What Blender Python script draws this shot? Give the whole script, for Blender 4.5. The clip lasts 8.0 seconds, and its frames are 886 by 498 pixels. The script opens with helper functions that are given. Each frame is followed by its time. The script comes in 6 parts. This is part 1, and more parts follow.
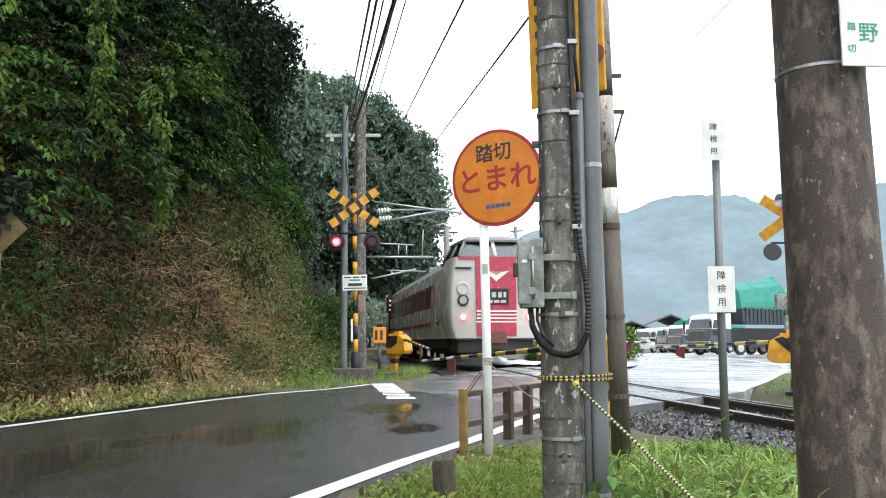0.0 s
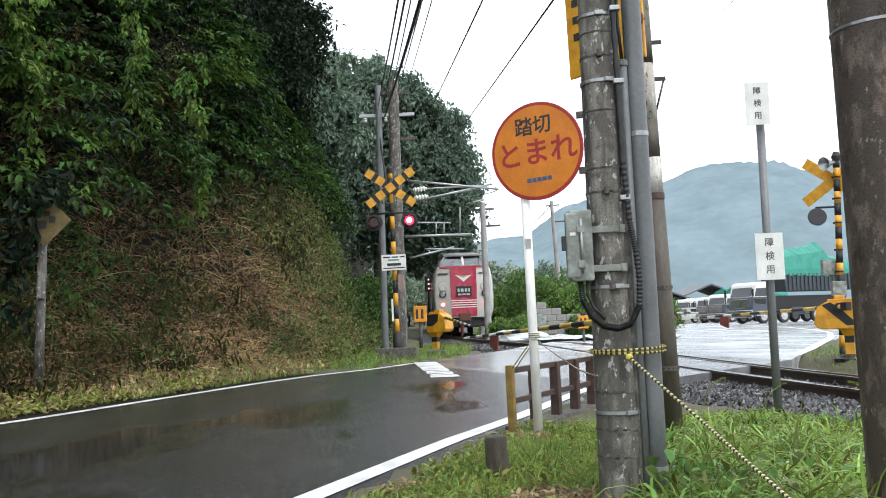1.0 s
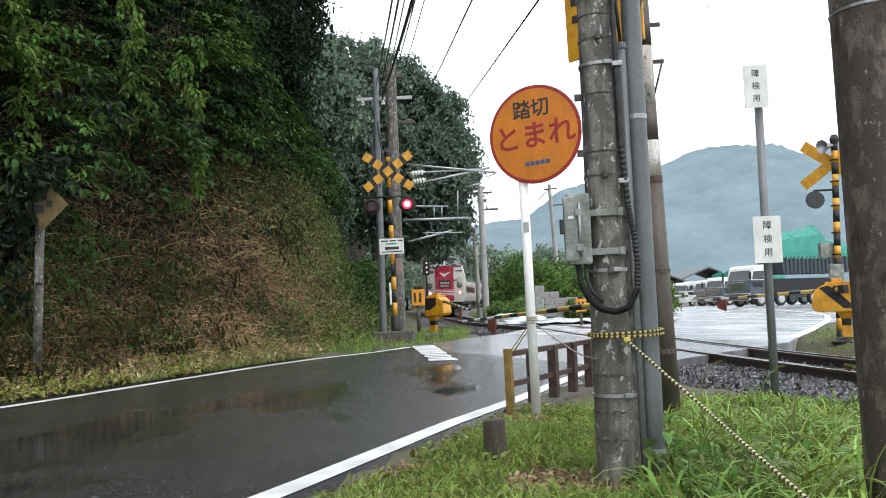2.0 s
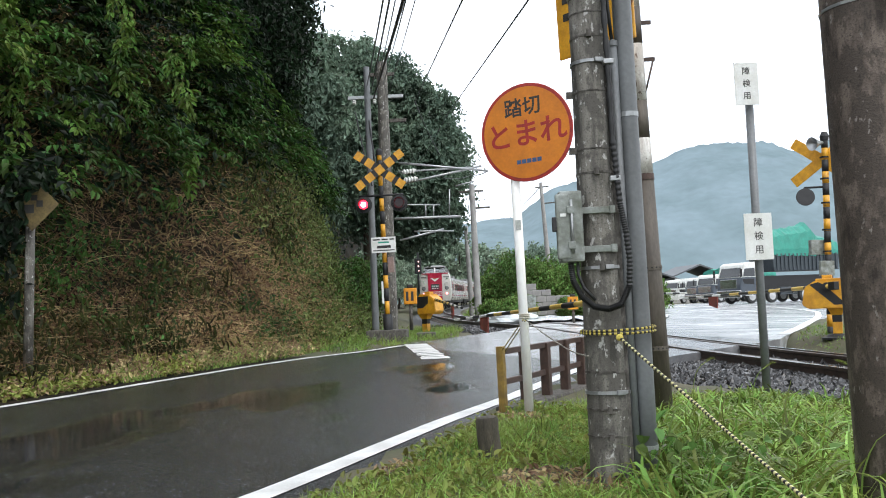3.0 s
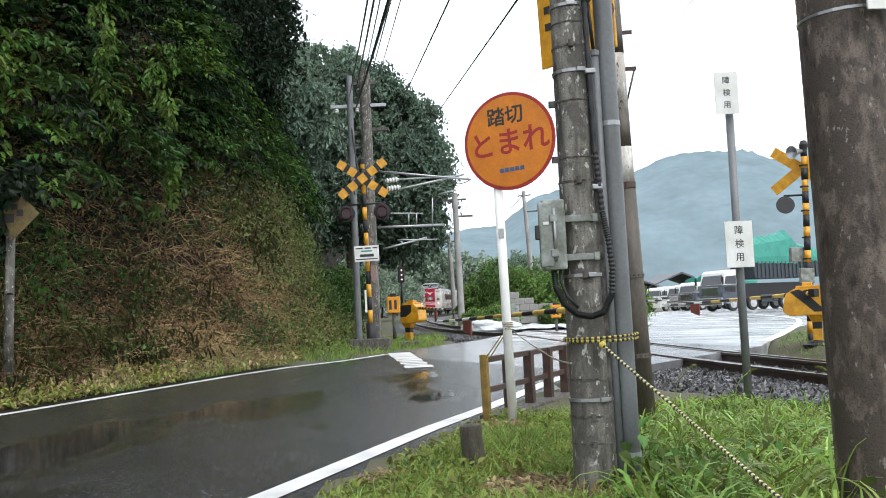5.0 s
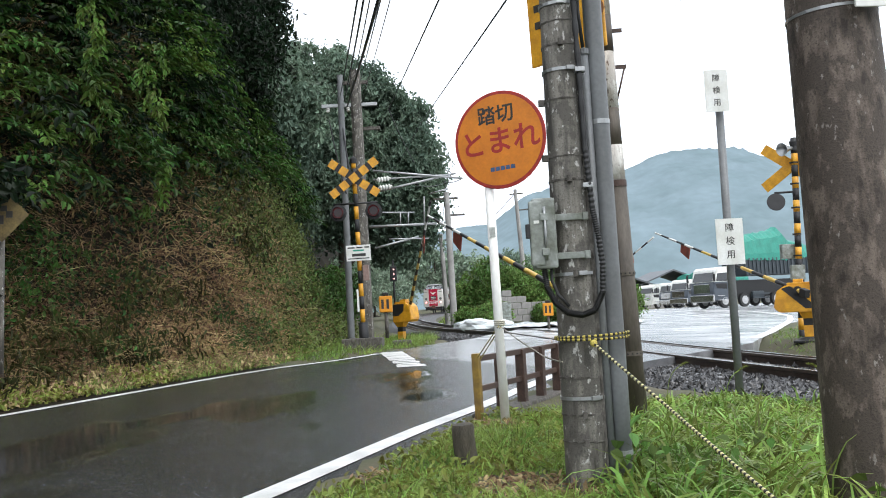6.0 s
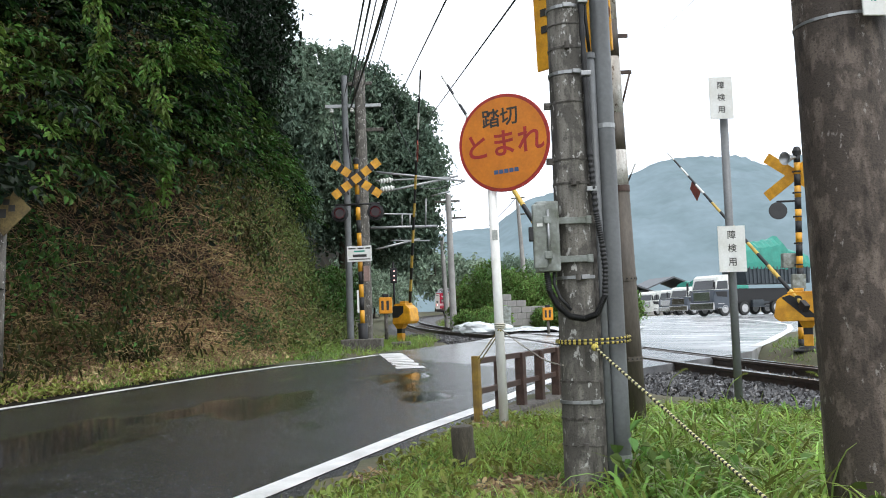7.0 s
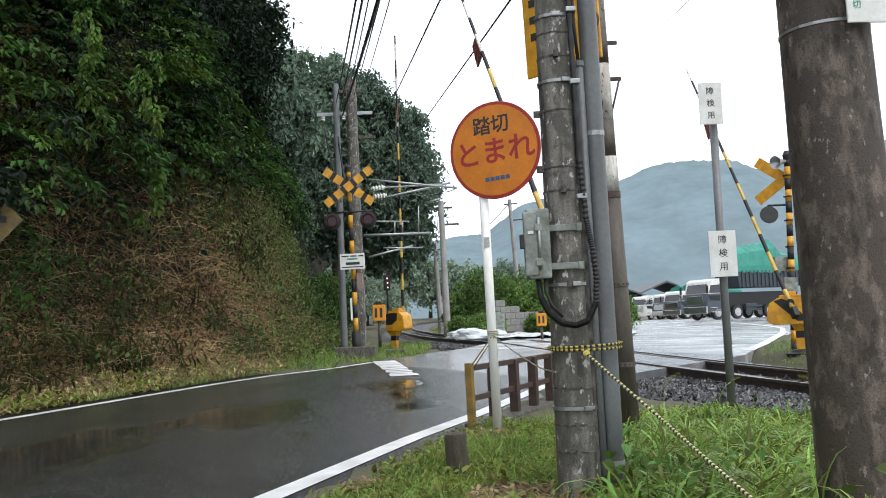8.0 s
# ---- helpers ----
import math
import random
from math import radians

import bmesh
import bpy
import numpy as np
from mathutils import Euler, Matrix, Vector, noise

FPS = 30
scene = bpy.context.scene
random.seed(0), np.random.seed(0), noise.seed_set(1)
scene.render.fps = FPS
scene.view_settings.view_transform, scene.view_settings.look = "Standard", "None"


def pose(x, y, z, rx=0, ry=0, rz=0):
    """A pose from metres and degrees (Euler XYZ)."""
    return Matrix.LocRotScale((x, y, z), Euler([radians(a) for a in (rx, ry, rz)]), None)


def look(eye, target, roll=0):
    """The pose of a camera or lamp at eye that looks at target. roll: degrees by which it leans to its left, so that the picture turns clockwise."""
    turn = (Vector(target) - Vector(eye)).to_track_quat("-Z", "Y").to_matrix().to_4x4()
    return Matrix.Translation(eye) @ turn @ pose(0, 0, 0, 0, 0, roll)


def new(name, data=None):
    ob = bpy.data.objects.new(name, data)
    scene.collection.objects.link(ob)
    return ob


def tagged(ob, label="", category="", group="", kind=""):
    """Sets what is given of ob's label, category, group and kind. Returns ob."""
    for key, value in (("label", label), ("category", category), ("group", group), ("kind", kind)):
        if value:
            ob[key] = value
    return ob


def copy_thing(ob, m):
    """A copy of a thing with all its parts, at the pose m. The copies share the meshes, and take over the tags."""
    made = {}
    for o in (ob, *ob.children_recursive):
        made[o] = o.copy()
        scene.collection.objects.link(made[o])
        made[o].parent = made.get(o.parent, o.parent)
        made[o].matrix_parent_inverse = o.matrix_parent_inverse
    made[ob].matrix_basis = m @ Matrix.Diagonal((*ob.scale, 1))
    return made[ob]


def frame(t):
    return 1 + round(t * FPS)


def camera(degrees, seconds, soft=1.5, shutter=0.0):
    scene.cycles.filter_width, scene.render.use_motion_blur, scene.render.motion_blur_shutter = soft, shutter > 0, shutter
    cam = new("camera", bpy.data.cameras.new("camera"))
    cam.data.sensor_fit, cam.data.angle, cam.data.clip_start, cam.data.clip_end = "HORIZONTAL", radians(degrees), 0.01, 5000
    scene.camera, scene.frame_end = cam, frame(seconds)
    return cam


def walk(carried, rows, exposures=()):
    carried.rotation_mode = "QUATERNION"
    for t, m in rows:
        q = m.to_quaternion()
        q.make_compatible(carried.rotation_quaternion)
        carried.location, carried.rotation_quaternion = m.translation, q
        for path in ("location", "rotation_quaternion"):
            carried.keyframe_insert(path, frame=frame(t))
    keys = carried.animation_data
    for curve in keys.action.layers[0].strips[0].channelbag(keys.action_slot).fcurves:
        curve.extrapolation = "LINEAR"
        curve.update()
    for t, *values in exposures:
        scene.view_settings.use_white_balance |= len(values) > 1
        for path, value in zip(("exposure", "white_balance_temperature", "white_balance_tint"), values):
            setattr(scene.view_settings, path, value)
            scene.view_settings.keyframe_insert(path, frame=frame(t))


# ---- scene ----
from collections import defaultdict

# ---------------------------------------------------------------- camera
cam = camera(52.0, 8.0, soft=1.0)
PATH = [
    (0.0, 0.057, -0.045, 0.904, -0.293, 6.229, 0.265),
    (0.5, 0.018, -0.011, 0.906, 1.112, 5.666, 1.301),
    (1.0, 0.004, 0.009, 0.905, 2.148, 4.872, 2.024),
    (1.5, 0.004, 0.013, 0.906, 2.116, 4.097, 2.128),
    (3.0, -0.001, 0.009, 0.903, 1.517, 3.722, 2.396),
    (3.5, 0.003, -0.002, 0.907, 1.319, 4.023, 2.826),
    (4.0, -0.005, -0.016, 0.903, 1.421, 4.19, 2.588),
    (4.5, -0.007, -0.011, 0.9, 0.88, 4.256, 2.411),
    (6.0, 0.004, -0.001, 0.904, -0.009, 4.116, 3.004),
    (6.5, 0.0, 0.0, 0.9, 0.0, 4.2, 2.7),
    (7.0, -0.008, -0.001, 0.896, -0.056, 4.291, 1.912),
    (7.5, -0.002, -0.015, 0.904, -0.199, 4.428, 2.001),
    (8.0, 0.001, -0.019, 0.903, -0.437, 4.685, 2.492),
]
walk(cam, [(t, pose(x, y, z, 90 + pitch, roll, yaw)) for t, x, y, z, yaw, pitch, roll in PATH],
     exposures=[(0.0, 0.55), (0.5, 0.48), (1.0, 0.38), (1.5, 0.26), (3.5, 0.26), (4.5, 0.34), (6.5, 0.28), (8.0, 0.08)])

# ---------------------------------------------------------------- light
SUN_EL, SUN_ROT = radians(58), radians(140)
world = bpy.data.worlds.new("world")
scene.world = world
world.use_nodes = True
wn = world.node_tree
wn.nodes.clear()
sky = wn.nodes.new("ShaderNodeTexSky")
sky.sky_type = "NISHITA"
sky.sun_disc = False
sky.sun_elevation, sky.sun_rotation = SUN_EL, SUN_ROT
sky.air_density, sky.dust_density = 1.0, 4.0
grey = wn.nodes.new("ShaderNodeHueSaturation")
grey.inputs["Saturation"].default_value = 0.12
skybg = wn.nodes.new("ShaderNodeBackground")
skybg.inputs["Strength"].default_value = 0.05
cloud = wn.nodes.new("ShaderNodeBackground")
cloud.inputs["Color"].default_value = (0.905, 0.972, 1.075, 1)
cloud.inputs["Strength"].default_value = 1.25
addw = wn.nodes.new("ShaderNodeAddShader")
wout = wn.nodes.new("ShaderNodeOutputWorld")
wn.links.new(sky.outputs[0], grey.inputs["Color"])
wn.links.new(grey.outputs[0], skybg.inputs["Color"])
wn.links.new(skybg.outputs[0], addw.inputs[0])
wn.links.new(cloud.outputs[0], addw.inputs[1])
wn.links.new(addw.outputs[0], wout.inputs[0])
sun = bpy.data.lights.new("sun", "SUN")
sun.energy, sun.angle, sun.color = 0.9, radians(25), (1.0, 0.985, 0.96)
sun_ob = new("sun", sun)
sun_ob.matrix_world = look((10, -12, 30), (0, 6, 0))

# ---------------------------------------------------------------- materials
MATS = {}


def mat(name, col, rough=0.6, metal=0.0, vary=0.25, scale=6.0, fine=60.0, bump=0.15, col2=None, spec=0.5, per=0.0,
        coords="Object", emit=None, coat=0.0, trans=0.0, stretch=(1, 1, 1), rough_vary=0.1, contrast=0.0):
    """A surface with colour varied at two scales, uneven gloss and fine relief. per: variation from piece to piece."""
    if name in MATS:
        return MATS[name]
    m = bpy.data.materials.new(name)
    m.use_nodes = True
    nt = m.node_tree
    b = nt.nodes["Principled BSDF"]
    link = nt.links.new
    tc = nt.nodes.new("ShaderNodeTexCoord")
    mp = nt.nodes.new("ShaderNodeMapping")
    mp.inputs["Scale"].default_value = stretch
    link(tc.outputs[coords], mp.inputs["Vector"])
    n1, n2 = nt.nodes.new("ShaderNodeTexNoise"), nt.nodes.new("ShaderNodeTexNoise")
    n1.inputs["Scale"].default_value, n1.inputs["Detail"].default_value = scale, 5
    n2.inputs["Scale"].default_value, n2.inputs["Detail"].default_value = fine, 4
    for n in (n1, n2):
        link(mp.outputs[0], n.inputs["Vector"])
    c2 = col2 if col2 else tuple(c * (1 - vary) for c in col)
    ramp = nt.nodes.new("ShaderNodeValToRGB")
    ramp.color_ramp.elements[0].position = 0.32 + contrast * 0.12
    ramp.color_ramp.elements[1].position = 0.68 - contrast * 0.12
    ramp.color_ramp.elements[0].color = (*c2, 1)
    ramp.color_ramp.elements[1].color = (*col, 1)
    link(n1.outputs["Fac"], ramp.inputs[0])
    hs = nt.nodes.new("ShaderNodeHueSaturation")
    link(ramp.outputs[0], hs.inputs["Color"])
    mr = nt.nodes.new("ShaderNodeMapRange")
    mr.inputs["From Min"].default_value, mr.inputs["From Max"].default_value = 0.25, 0.75
    mr.inputs["To Min"].default_value, mr.inputs["To Max"].default_value = 1 - vary * 0.7, 1 + vary * 0.7
    link(n2.outputs["Fac"], mr.inputs["Value"])
    val = mr.outputs[0]
    if per:
        g = nt.nodes.new("ShaderNodeNewGeometry")
        oi = nt.nodes.new("ShaderNodeObjectInfo")
        ad = nt.nodes.new("ShaderNodeMath")
        ad.operation = "ADD"
        link(g.outputs["Random Per Island"], ad.inputs[0])
        link(oi.outputs["Random"], ad.inputs[1])
        fr = nt.nodes.new("ShaderNodeMath")
        fr.operation = "FRACT"
        link(ad.outputs[0], fr.inputs[0])
        m2 = nt.nodes.new("ShaderNodeMapRange")
        m2.inputs["To Min"].default_value, m2.inputs["To Max"].default_value = 1 - per, 1 + per
        link(fr.outputs[0], m2.inputs["Value"])
        mu = nt.nodes.new("ShaderNodeMath")
        mu.operation = "MULTIPLY"
        link(val, mu.inputs[0])
        link(m2.outputs[0], mu.inputs[1])
        val = mu.outputs[0]
        m3 = nt.nodes.new("ShaderNodeMapRange")
        m3.inputs["To Min"].default_value, m3.inputs["To Max"].default_value = 0.5 - per * 0.06, 0.5 + per * 0.06
        link(fr.outputs[0], m3.inputs["Value"])
        link(m3.outputs[0], hs.inputs["Hue"])
    link(val, hs.inputs["Value"])
    link(hs.outputs[0], b.inputs["Base Color"])
    rr = nt.nodes.new("ShaderNodeMapRange")
    rr.inputs["To Min"].default_value, rr.inputs["To Max"].default_value = max(0.02, rough - rough_vary), min(1, rough + rough_vary)
    link(n1.outputs["Fac"], rr.inputs["Value"])
    link(rr.outputs[0], b.inputs["Roughness"])
    b.inputs["Metallic"].default_value = metal
    b.inputs["Specular IOR Level"].default_value = spec
    b.inputs["Coat Weight"].default_value = coat
    b.inputs["Transmission Weight"].default_value = trans
    if bump:
        bp = nt.nodes.new("ShaderNodeBump")
        bp.inputs["Strength"].default_value, bp.inputs["Distance"].default_value = bump, 0.01
        link(n2.outputs["Fac"], bp.inputs["Height"])
        link(bp.outputs[0], b.inputs["Normal"])
    if emit:
        b.inputs["Emission Color"].default_value = (*emit[:3], 1)
        b.inputs["Emission Strength"].default_value = emit[3]
    MATS[name] = m
    return m


def leaf_mat(name, col, col2, per=0.45, rough=0.5, scale=0.5):
    """Foliage: colour from leaf to leaf and over metres, with light passing through."""
    m = mat(name, col, rough, vary=0.2, scale=scale, fine=5, bump=0, col2=col2, per=per, spec=0.22)
    nt = m.node_tree
    b, out = nt.nodes["Principled BSDF"], nt.nodes["Material Output"]
    tl = nt.nodes.new("ShaderNodeBsdfTranslucent")
    mx = nt.nodes.new("ShaderNodeMixShader")
    mx.inputs[0].default_value = 0.3
    nt.links.new(b.inputs["Base Color"].links[0].from_socket, tl.inputs["Color"])
    nt.links.new(b.outputs[0], mx.inputs[1])
    nt.links.new(tl.outputs[0], mx.inputs[2])
    nt.links.new(mx.outputs[0], out.inputs["Surface"])
    return m


def wet_asphalt():
    m = mat("wet_asphalt", (0.028, 0.029, 0.032), 0.4, vary=0.9, scale=1.3, fine=70, bump=0.6, col2=(0.012, 0.0125, 0.0135), coords="Object", spec=0.30)
    nt = m.node_tree
    b = nt.nodes["Principled BSDF"]
    tc = nt.nodes.new("ShaderNodeTexCoord")
    mp = nt.nodes.new("ShaderNodeMapping")
    mp.inputs["Rotation"].default_value = (0, 0, radians(-22))
    mp.inputs["Scale"].default_value = (0.75, 0.24, 1)
    mp.inputs["Location"].default_value = (0.35, 0.1, 0)
    n = nt.nodes.new("ShaderNodeTexNoise")
    n.inputs["Scale"].default_value, n.inputs["Detail"].default_value = 1.3, 7
    r = nt.nodes.new("ShaderNodeValToRGB")
    r.color_ramp.elements[0].position, r.color_ramp.elements[1].position = 0.585, 0.69
    nt.links.new(tc.outputs["Object"], mp.inputs[0])
    nt.links.new(mp.outputs[0], n.inputs["Vector"])
    # standing water along the hollow on the hill side of the road
    m2 = nt.nodes.new("ShaderNodeMapping")
    m2.vector_type = "TEXTURE"
    m2.inputs["Location"].default_value = (-2.6, 8.6, 0)
    m2.inputs["Rotation"].default_value = (0, 0, radians(-24))
    m2.inputs["Scale"].default_value = (1.15, 5.2, 1)
    ln = nt.nodes.new("ShaderNodeVectorMath")
    ln.operation = "LENGTH"
    pool = nt.nodes.new("ShaderNodeMapRange")
    pool.inputs["From Min"].default_value, pool.inputs["From Max"].default_value = 0.55, 1.25
    pool.inputs["To Min"].default_value, pool.inputs["To Max"].default_value = 0.16, -0.03
    am = nt.nodes.new("ShaderNodeMath")
    am.operation = "ADD"
    flat = nt.nodes.new("ShaderNodeVectorMath")
    flat.operation = "MULTIPLY"
    flat.inputs[1].default_value = (1, 1, 0)
    nt.links.new(tc.outputs["Object"], m2.inputs[0])
    nt.links.new(m2.outputs[0], flat.inputs[0])
    nt.links.new(flat.outputs[0], ln.inputs[0])
    nt.links.new(ln.outputs["Value"], pool.inputs["Value"])
    nt.links.new(pool.outputs[0], am.inputs[0])
    wide = nt.nodes.new("ShaderNodeMath")
    wide.operation = "MULTIPLY_ADD"
    wide.inputs[1].default_value, wide.inputs[2].default_value = 1.45, -0.225
    nt.links.new(n.outputs["Fac"], wide.inputs[0])
    nt.links.new(wide.outputs[0], am.inputs[1])
    nt.links.new(am.outputs[0], r.inputs[0])
    mr = nt.nodes.new("ShaderNodeMapRange")
    mr.inputs["To Min"].default_value, mr.inputs["To Max"].default_value = 0.19, 0.05
    nt.links.new(r.outputs[0], mr.inputs["Value"])
    nt.links.new(mr.outputs[0], b.inputs["Roughness"])
    # glints off the wet grains, painted as pale dots in the colour
    glints = nt.nodes.new("ShaderNodeTexVoronoi")
    glints.inputs["Scale"].default_value = 55
    pick = nt.nodes.new("ShaderNodeSeparateColor")
    most = nt.nodes.new("ShaderNodeMapRange")
    most.inputs["From Min"].default_value, most.inputs["From Max"].default_value = 0.80, 0.97
    dot = nt.nodes.new("ShaderNodeMapRange")
    dot.inputs["From Min"].default_value, dot.inputs["From Max"].default_value = 0.42, 0.25
    both = nt.nodes.new("ShaderNodeMath")
    both.operation = "MULTIPLY"
    mixc = nt.nodes.new("ShaderNodeMix")
    mixc.data_type = "RGBA"
    mixc.inputs[7].default_value = (0.34, 0.34, 0.34, 1)
    old = b.inputs["Base Color"].links[0].from_socket
    nt.links.new(tc.outputs["Object"], glints.inputs["Vector"])
    nt.links.new(glints.outputs["Color"], pick.inputs[0])
    nt.links.new(pick.outputs[0], most.inputs["Value"])
    nt.links.new(glints.outputs["Distance"], dot.inputs["Value"])
    nt.links.new(most.outputs[0], both.inputs[0])
    nt.links.new(dot.outputs[0], both.inputs[1])
    nt.links.new(both.outputs[0], mixc.inputs[0])
    nt.links.new(old, mixc.inputs[6])
    nt.links.new(mixc.outputs[2], b.inputs["Base Color"])
    bp = [x for x in nt.nodes if x.bl_idname == "ShaderNodeBump"][0]
    ms = nt.nodes.new("ShaderNodeMapRange")
    ms.inputs["To Min"].default_value, ms.inputs["To Max"].default_value = 0.8, 0.03
    nt.links.new(r.outputs[0], ms.inputs["Value"])
    nt.links.new(ms.outputs[0], bp.inputs["Strength"])
    return m


ASPHALT = wet_asphalt()
# base colour raised to hold the white sky reflected by the wet yard
YARD = mat("wet_yard_sky_sheen", (0.52, 0.53, 0.535), 0.24, vary=0.3, scale=0.55, fine=24, bump=0.2, col2=(0.22, 0.225, 0.23), rough_vary=0.16, contrast=0.5, stretch=(0.7, 1.5, 1))
PAINT_WHITE = mat("road_paint", (0.78, 0.78, 0.76), 0.4, vary=0.12, scale=3, fine=45, bump=0.2, col2=(0.55, 0.55, 0.53), contrast=0.3)
SOIL = mat("soil", (0.10, 0.085, 0.05), 0.9, vary=0.4, scale=1.3, fine=25, bump=0.6, col2=(0.05, 0.06, 0.022))
# bank soil darkened to near black as the shade seen through foliage gaps
HILLSOIL_SHADED = mat("hill_soil_shaded", (0.022, 0.017, 0.011), 0.95, vary=0.4, scale=1.0, fine=12, bump=0.8, col2=(0.006, 0.007, 0.004), spec=0.1)
BALLAST = mat("ballast", (0.022, 0.021, 0.02), 0.6, vary=0.4, scale=5, fine=35, bump=0.9, col2=(0.035, 0.033, 0.03))
STONE = mat("ballast_stone", (0.052, 0.05, 0.05), 0.26, vary=0.4, scale=6, fine=50, bump=0.3, per=0.85)
RAIL = mat("rail_steel", (0.10, 0.075, 0.06), 0.4, metal=0.4, vary=0.35, scale=9, fine=80, bump=0.2, col2=(0.05, 0.035, 0.028))
RAILTOP = mat("rail_head", (0.35, 0.34, 0.33), 0.25, metal=0.9, vary=0.15, scale=4, fine=60, bump=0.05)
SLEEPER = mat("sleeper_wood", (0.075, 0.06, 0.048), 0.7, vary=0.4, scale=3, fine=40, bump=0.6, stretch=(1, 6, 6), per=0.25)


def pole_concrete(name, mid, dark, pale, chips=0.62, streak=0.12, blotch=9.0):
    """Old outdoor concrete: dark weather streaks down its length, blotches of lichen, and pale flaked chips."""
    m = bpy.data.materials.new(name)
    m.use_nodes = True
    nt = m.node_tree
    b, link = nt.nodes["Principled BSDF"], nt.links.new
    tc = nt.nodes.new("ShaderNodeTexCoord")

    def layer(scale, detail, stretch, lo, hi, a, c):
        mp = nt.nodes.new("ShaderNodeMapping")
        mp.inputs["Scale"].default_value = stretch
        n = nt.nodes.new("ShaderNodeTexNoise")
        n.inputs["Scale"].default_value, n.inputs["Detail"].default_value, n.inputs["Roughness"].default_value = scale, detail, 0.62
        r = nt.nodes.new("ShaderNodeMapRange")
        r.inputs["From Min"].default_value, r.inputs["From Max"].default_value = lo, hi
        mx = nt.nodes.new("ShaderNodeMix")
        mx.data_type = "RGBA"
        link(tc.outputs["Object"], mp.inputs[0])
        link(mp.outputs[0], n.inputs["Vector"])
        link(n.outputs["Fac"], r.inputs["Value"])
        link(r.outputs[0], mx.inputs[0])
        if isinstance(a, tuple):
            mx.inputs[6].default_value = (*a, 1)
        else:
            link(a, mx.inputs[6])
        mx.inputs[7].default_value = (*c, 1)
        return mx.outputs[2], n
    c, _ = layer(16, 5, (1, 1, streak), 0.40, 0.62, mid, dark)
    c, _ = layer(blotch, 6, (1, 1, 0.6), 0.49, 0.54, c, tuple(0.55 * x + 0.3 * y for x, y in zip(dark, mid)))
    c, _ = layer(26, 4, (1, 1, 0.55), chips, chips + 0.05, c, pale)
    c, n = layer(120, 4, (1, 1, 1), 0.52, 0.75, c, tuple(0.6 * x for x in dark))
    link(c, b.inputs["Base Color"])
    b.inputs["Roughness"].default_value = 0.72
    bp = nt.nodes.new("ShaderNodeBump")
    bp.inputs["Strength"].default_value, bp.inputs["Distance"].default_value = 0.5, 0.006
    link(n.outputs["Fac"], bp.inputs["Height"])
    link(bp.outputs[0], b.inputs["Normal"])
    return m


CONCRETE = pole_concrete("weathered_concrete", (0.225, 0.21, 0.18), (0.055, 0.05, 0.042), (0.50, 0.49, 0.46), 0.60)
CONCRETE_BROWN = pole_concrete("brown_stained_concrete", (0.155, 0.122, 0.097), (0.030, 0.021, 0.015), (0.25, 0.225, 0.20), 0.63, 0.35, 11.0)
CONCRETE_DARK = mat("dark_concrete", (0.13, 0.12, 0.105), 0.75, vary=0.6, scale=20, fine=70, bump=0.6, col2=(0.04, 0.034, 0.027), stretch=(1.2, 1.2, 0.6), contrast=0.45)
CONCRETE_PALE = mat("pale_concrete", (0.38, 0.37, 0.35), 0.75, vary=0.2, scale=2, fine=40, bump=0.2, col2=(0.24, 0.23, 0.22))
GALV = mat("galvanised_steel", (0.40, 0.41, 0.41), 0.42, metal=0.75, vary=0.15, scale=10, fine=70, bump=0.06)
PIPE_GREY = mat("grey_pvc", (0.175, 0.185, 0.19), 0.42, vary=0.18, scale=4, fine=50, bump=0.08, col2=(0.13, 0.135, 0.135))
BOX_GREY = mat("grey_paint", (0.30, 0.325, 0.305), 0.5, vary=0.3, scale=11, fine=60, bump=0.15, col2=(0.125, 0.135, 0.105), contrast=0.2)
BLACK = mat("black_rubber", (0.018, 0.018, 0.018), 0.5, vary=0.3, scale=20, fine=90, bump=0.1)
BLACK_PAINT = mat("black_paint", (0.016, 0.016, 0.017), 0.6, vary=0.4, scale=8, fine=60, bump=0.12)
YELLOW = mat("yellow_paint", (0.72, 0.36, 0.02), 0.42, vary=0.2, scale=7, fine=60, bump=0.08, col2=(0.5, 0.23, 0.015), contrast=0.2)
ORANGE_SIGN = mat("orange_sign", (0.70, 0.225, 0.008), 0.42, vary=0.12, scale=5, fine=50, bump=0.03, col2=(0.55, 0.165, 0.006))
RED_SIGN = mat("red_paint", (0.42, 0.025, 0.018), 0.45, vary=0.25, scale=12, fine=70, bump=0.04, col2=(0.27, 0.016, 0.012))
WHITE_PAINT = mat("white_paint", (0.78, 0.79, 0.77), 0.45, vary=0.1, scale=6, fine=60, bump=0.05, col2=(0.62, 0.62, 0.57))
INK = mat("black_lettering", (0.03, 0.028, 0.025), 0.5, vary=0.2, scale=20, fine=70, bump=0)
GREEN_INK = mat("green_lettering", (0.03, 0.30, 0.20), 0.5, vary=0.2, scale=20, fine=70, bump=0)
BROWN_STEEL = mat("brown_painted_steel", (0.075, 0.042, 0.03), 0.55, vary=0.4, scale=8, fine=60, bump=0.25, col2=(0.034, 0.018, 0.012))
POLE_STEEL = mat("weathered_brown_pole", (0.105, 0.088, 0.068), 0.6, vary=0.35, scale=7, fine=60, bump=0.25, col2=(0.05, 0.04, 0.03), stretch=(1, 1, 0.3))
WOOD_GREY = mat("weathered_wood", (0.10, 0.085, 0.06), 0.8, vary=0.4, scale=5, fine=60, bump=0.6, col2=(0.035, 0.03, 0.02), stretch=(3, 3, 0.7))
WIRE = mat("wire", (0.03, 0.03, 0.032), 0.6, vary=0.1, bump=0)
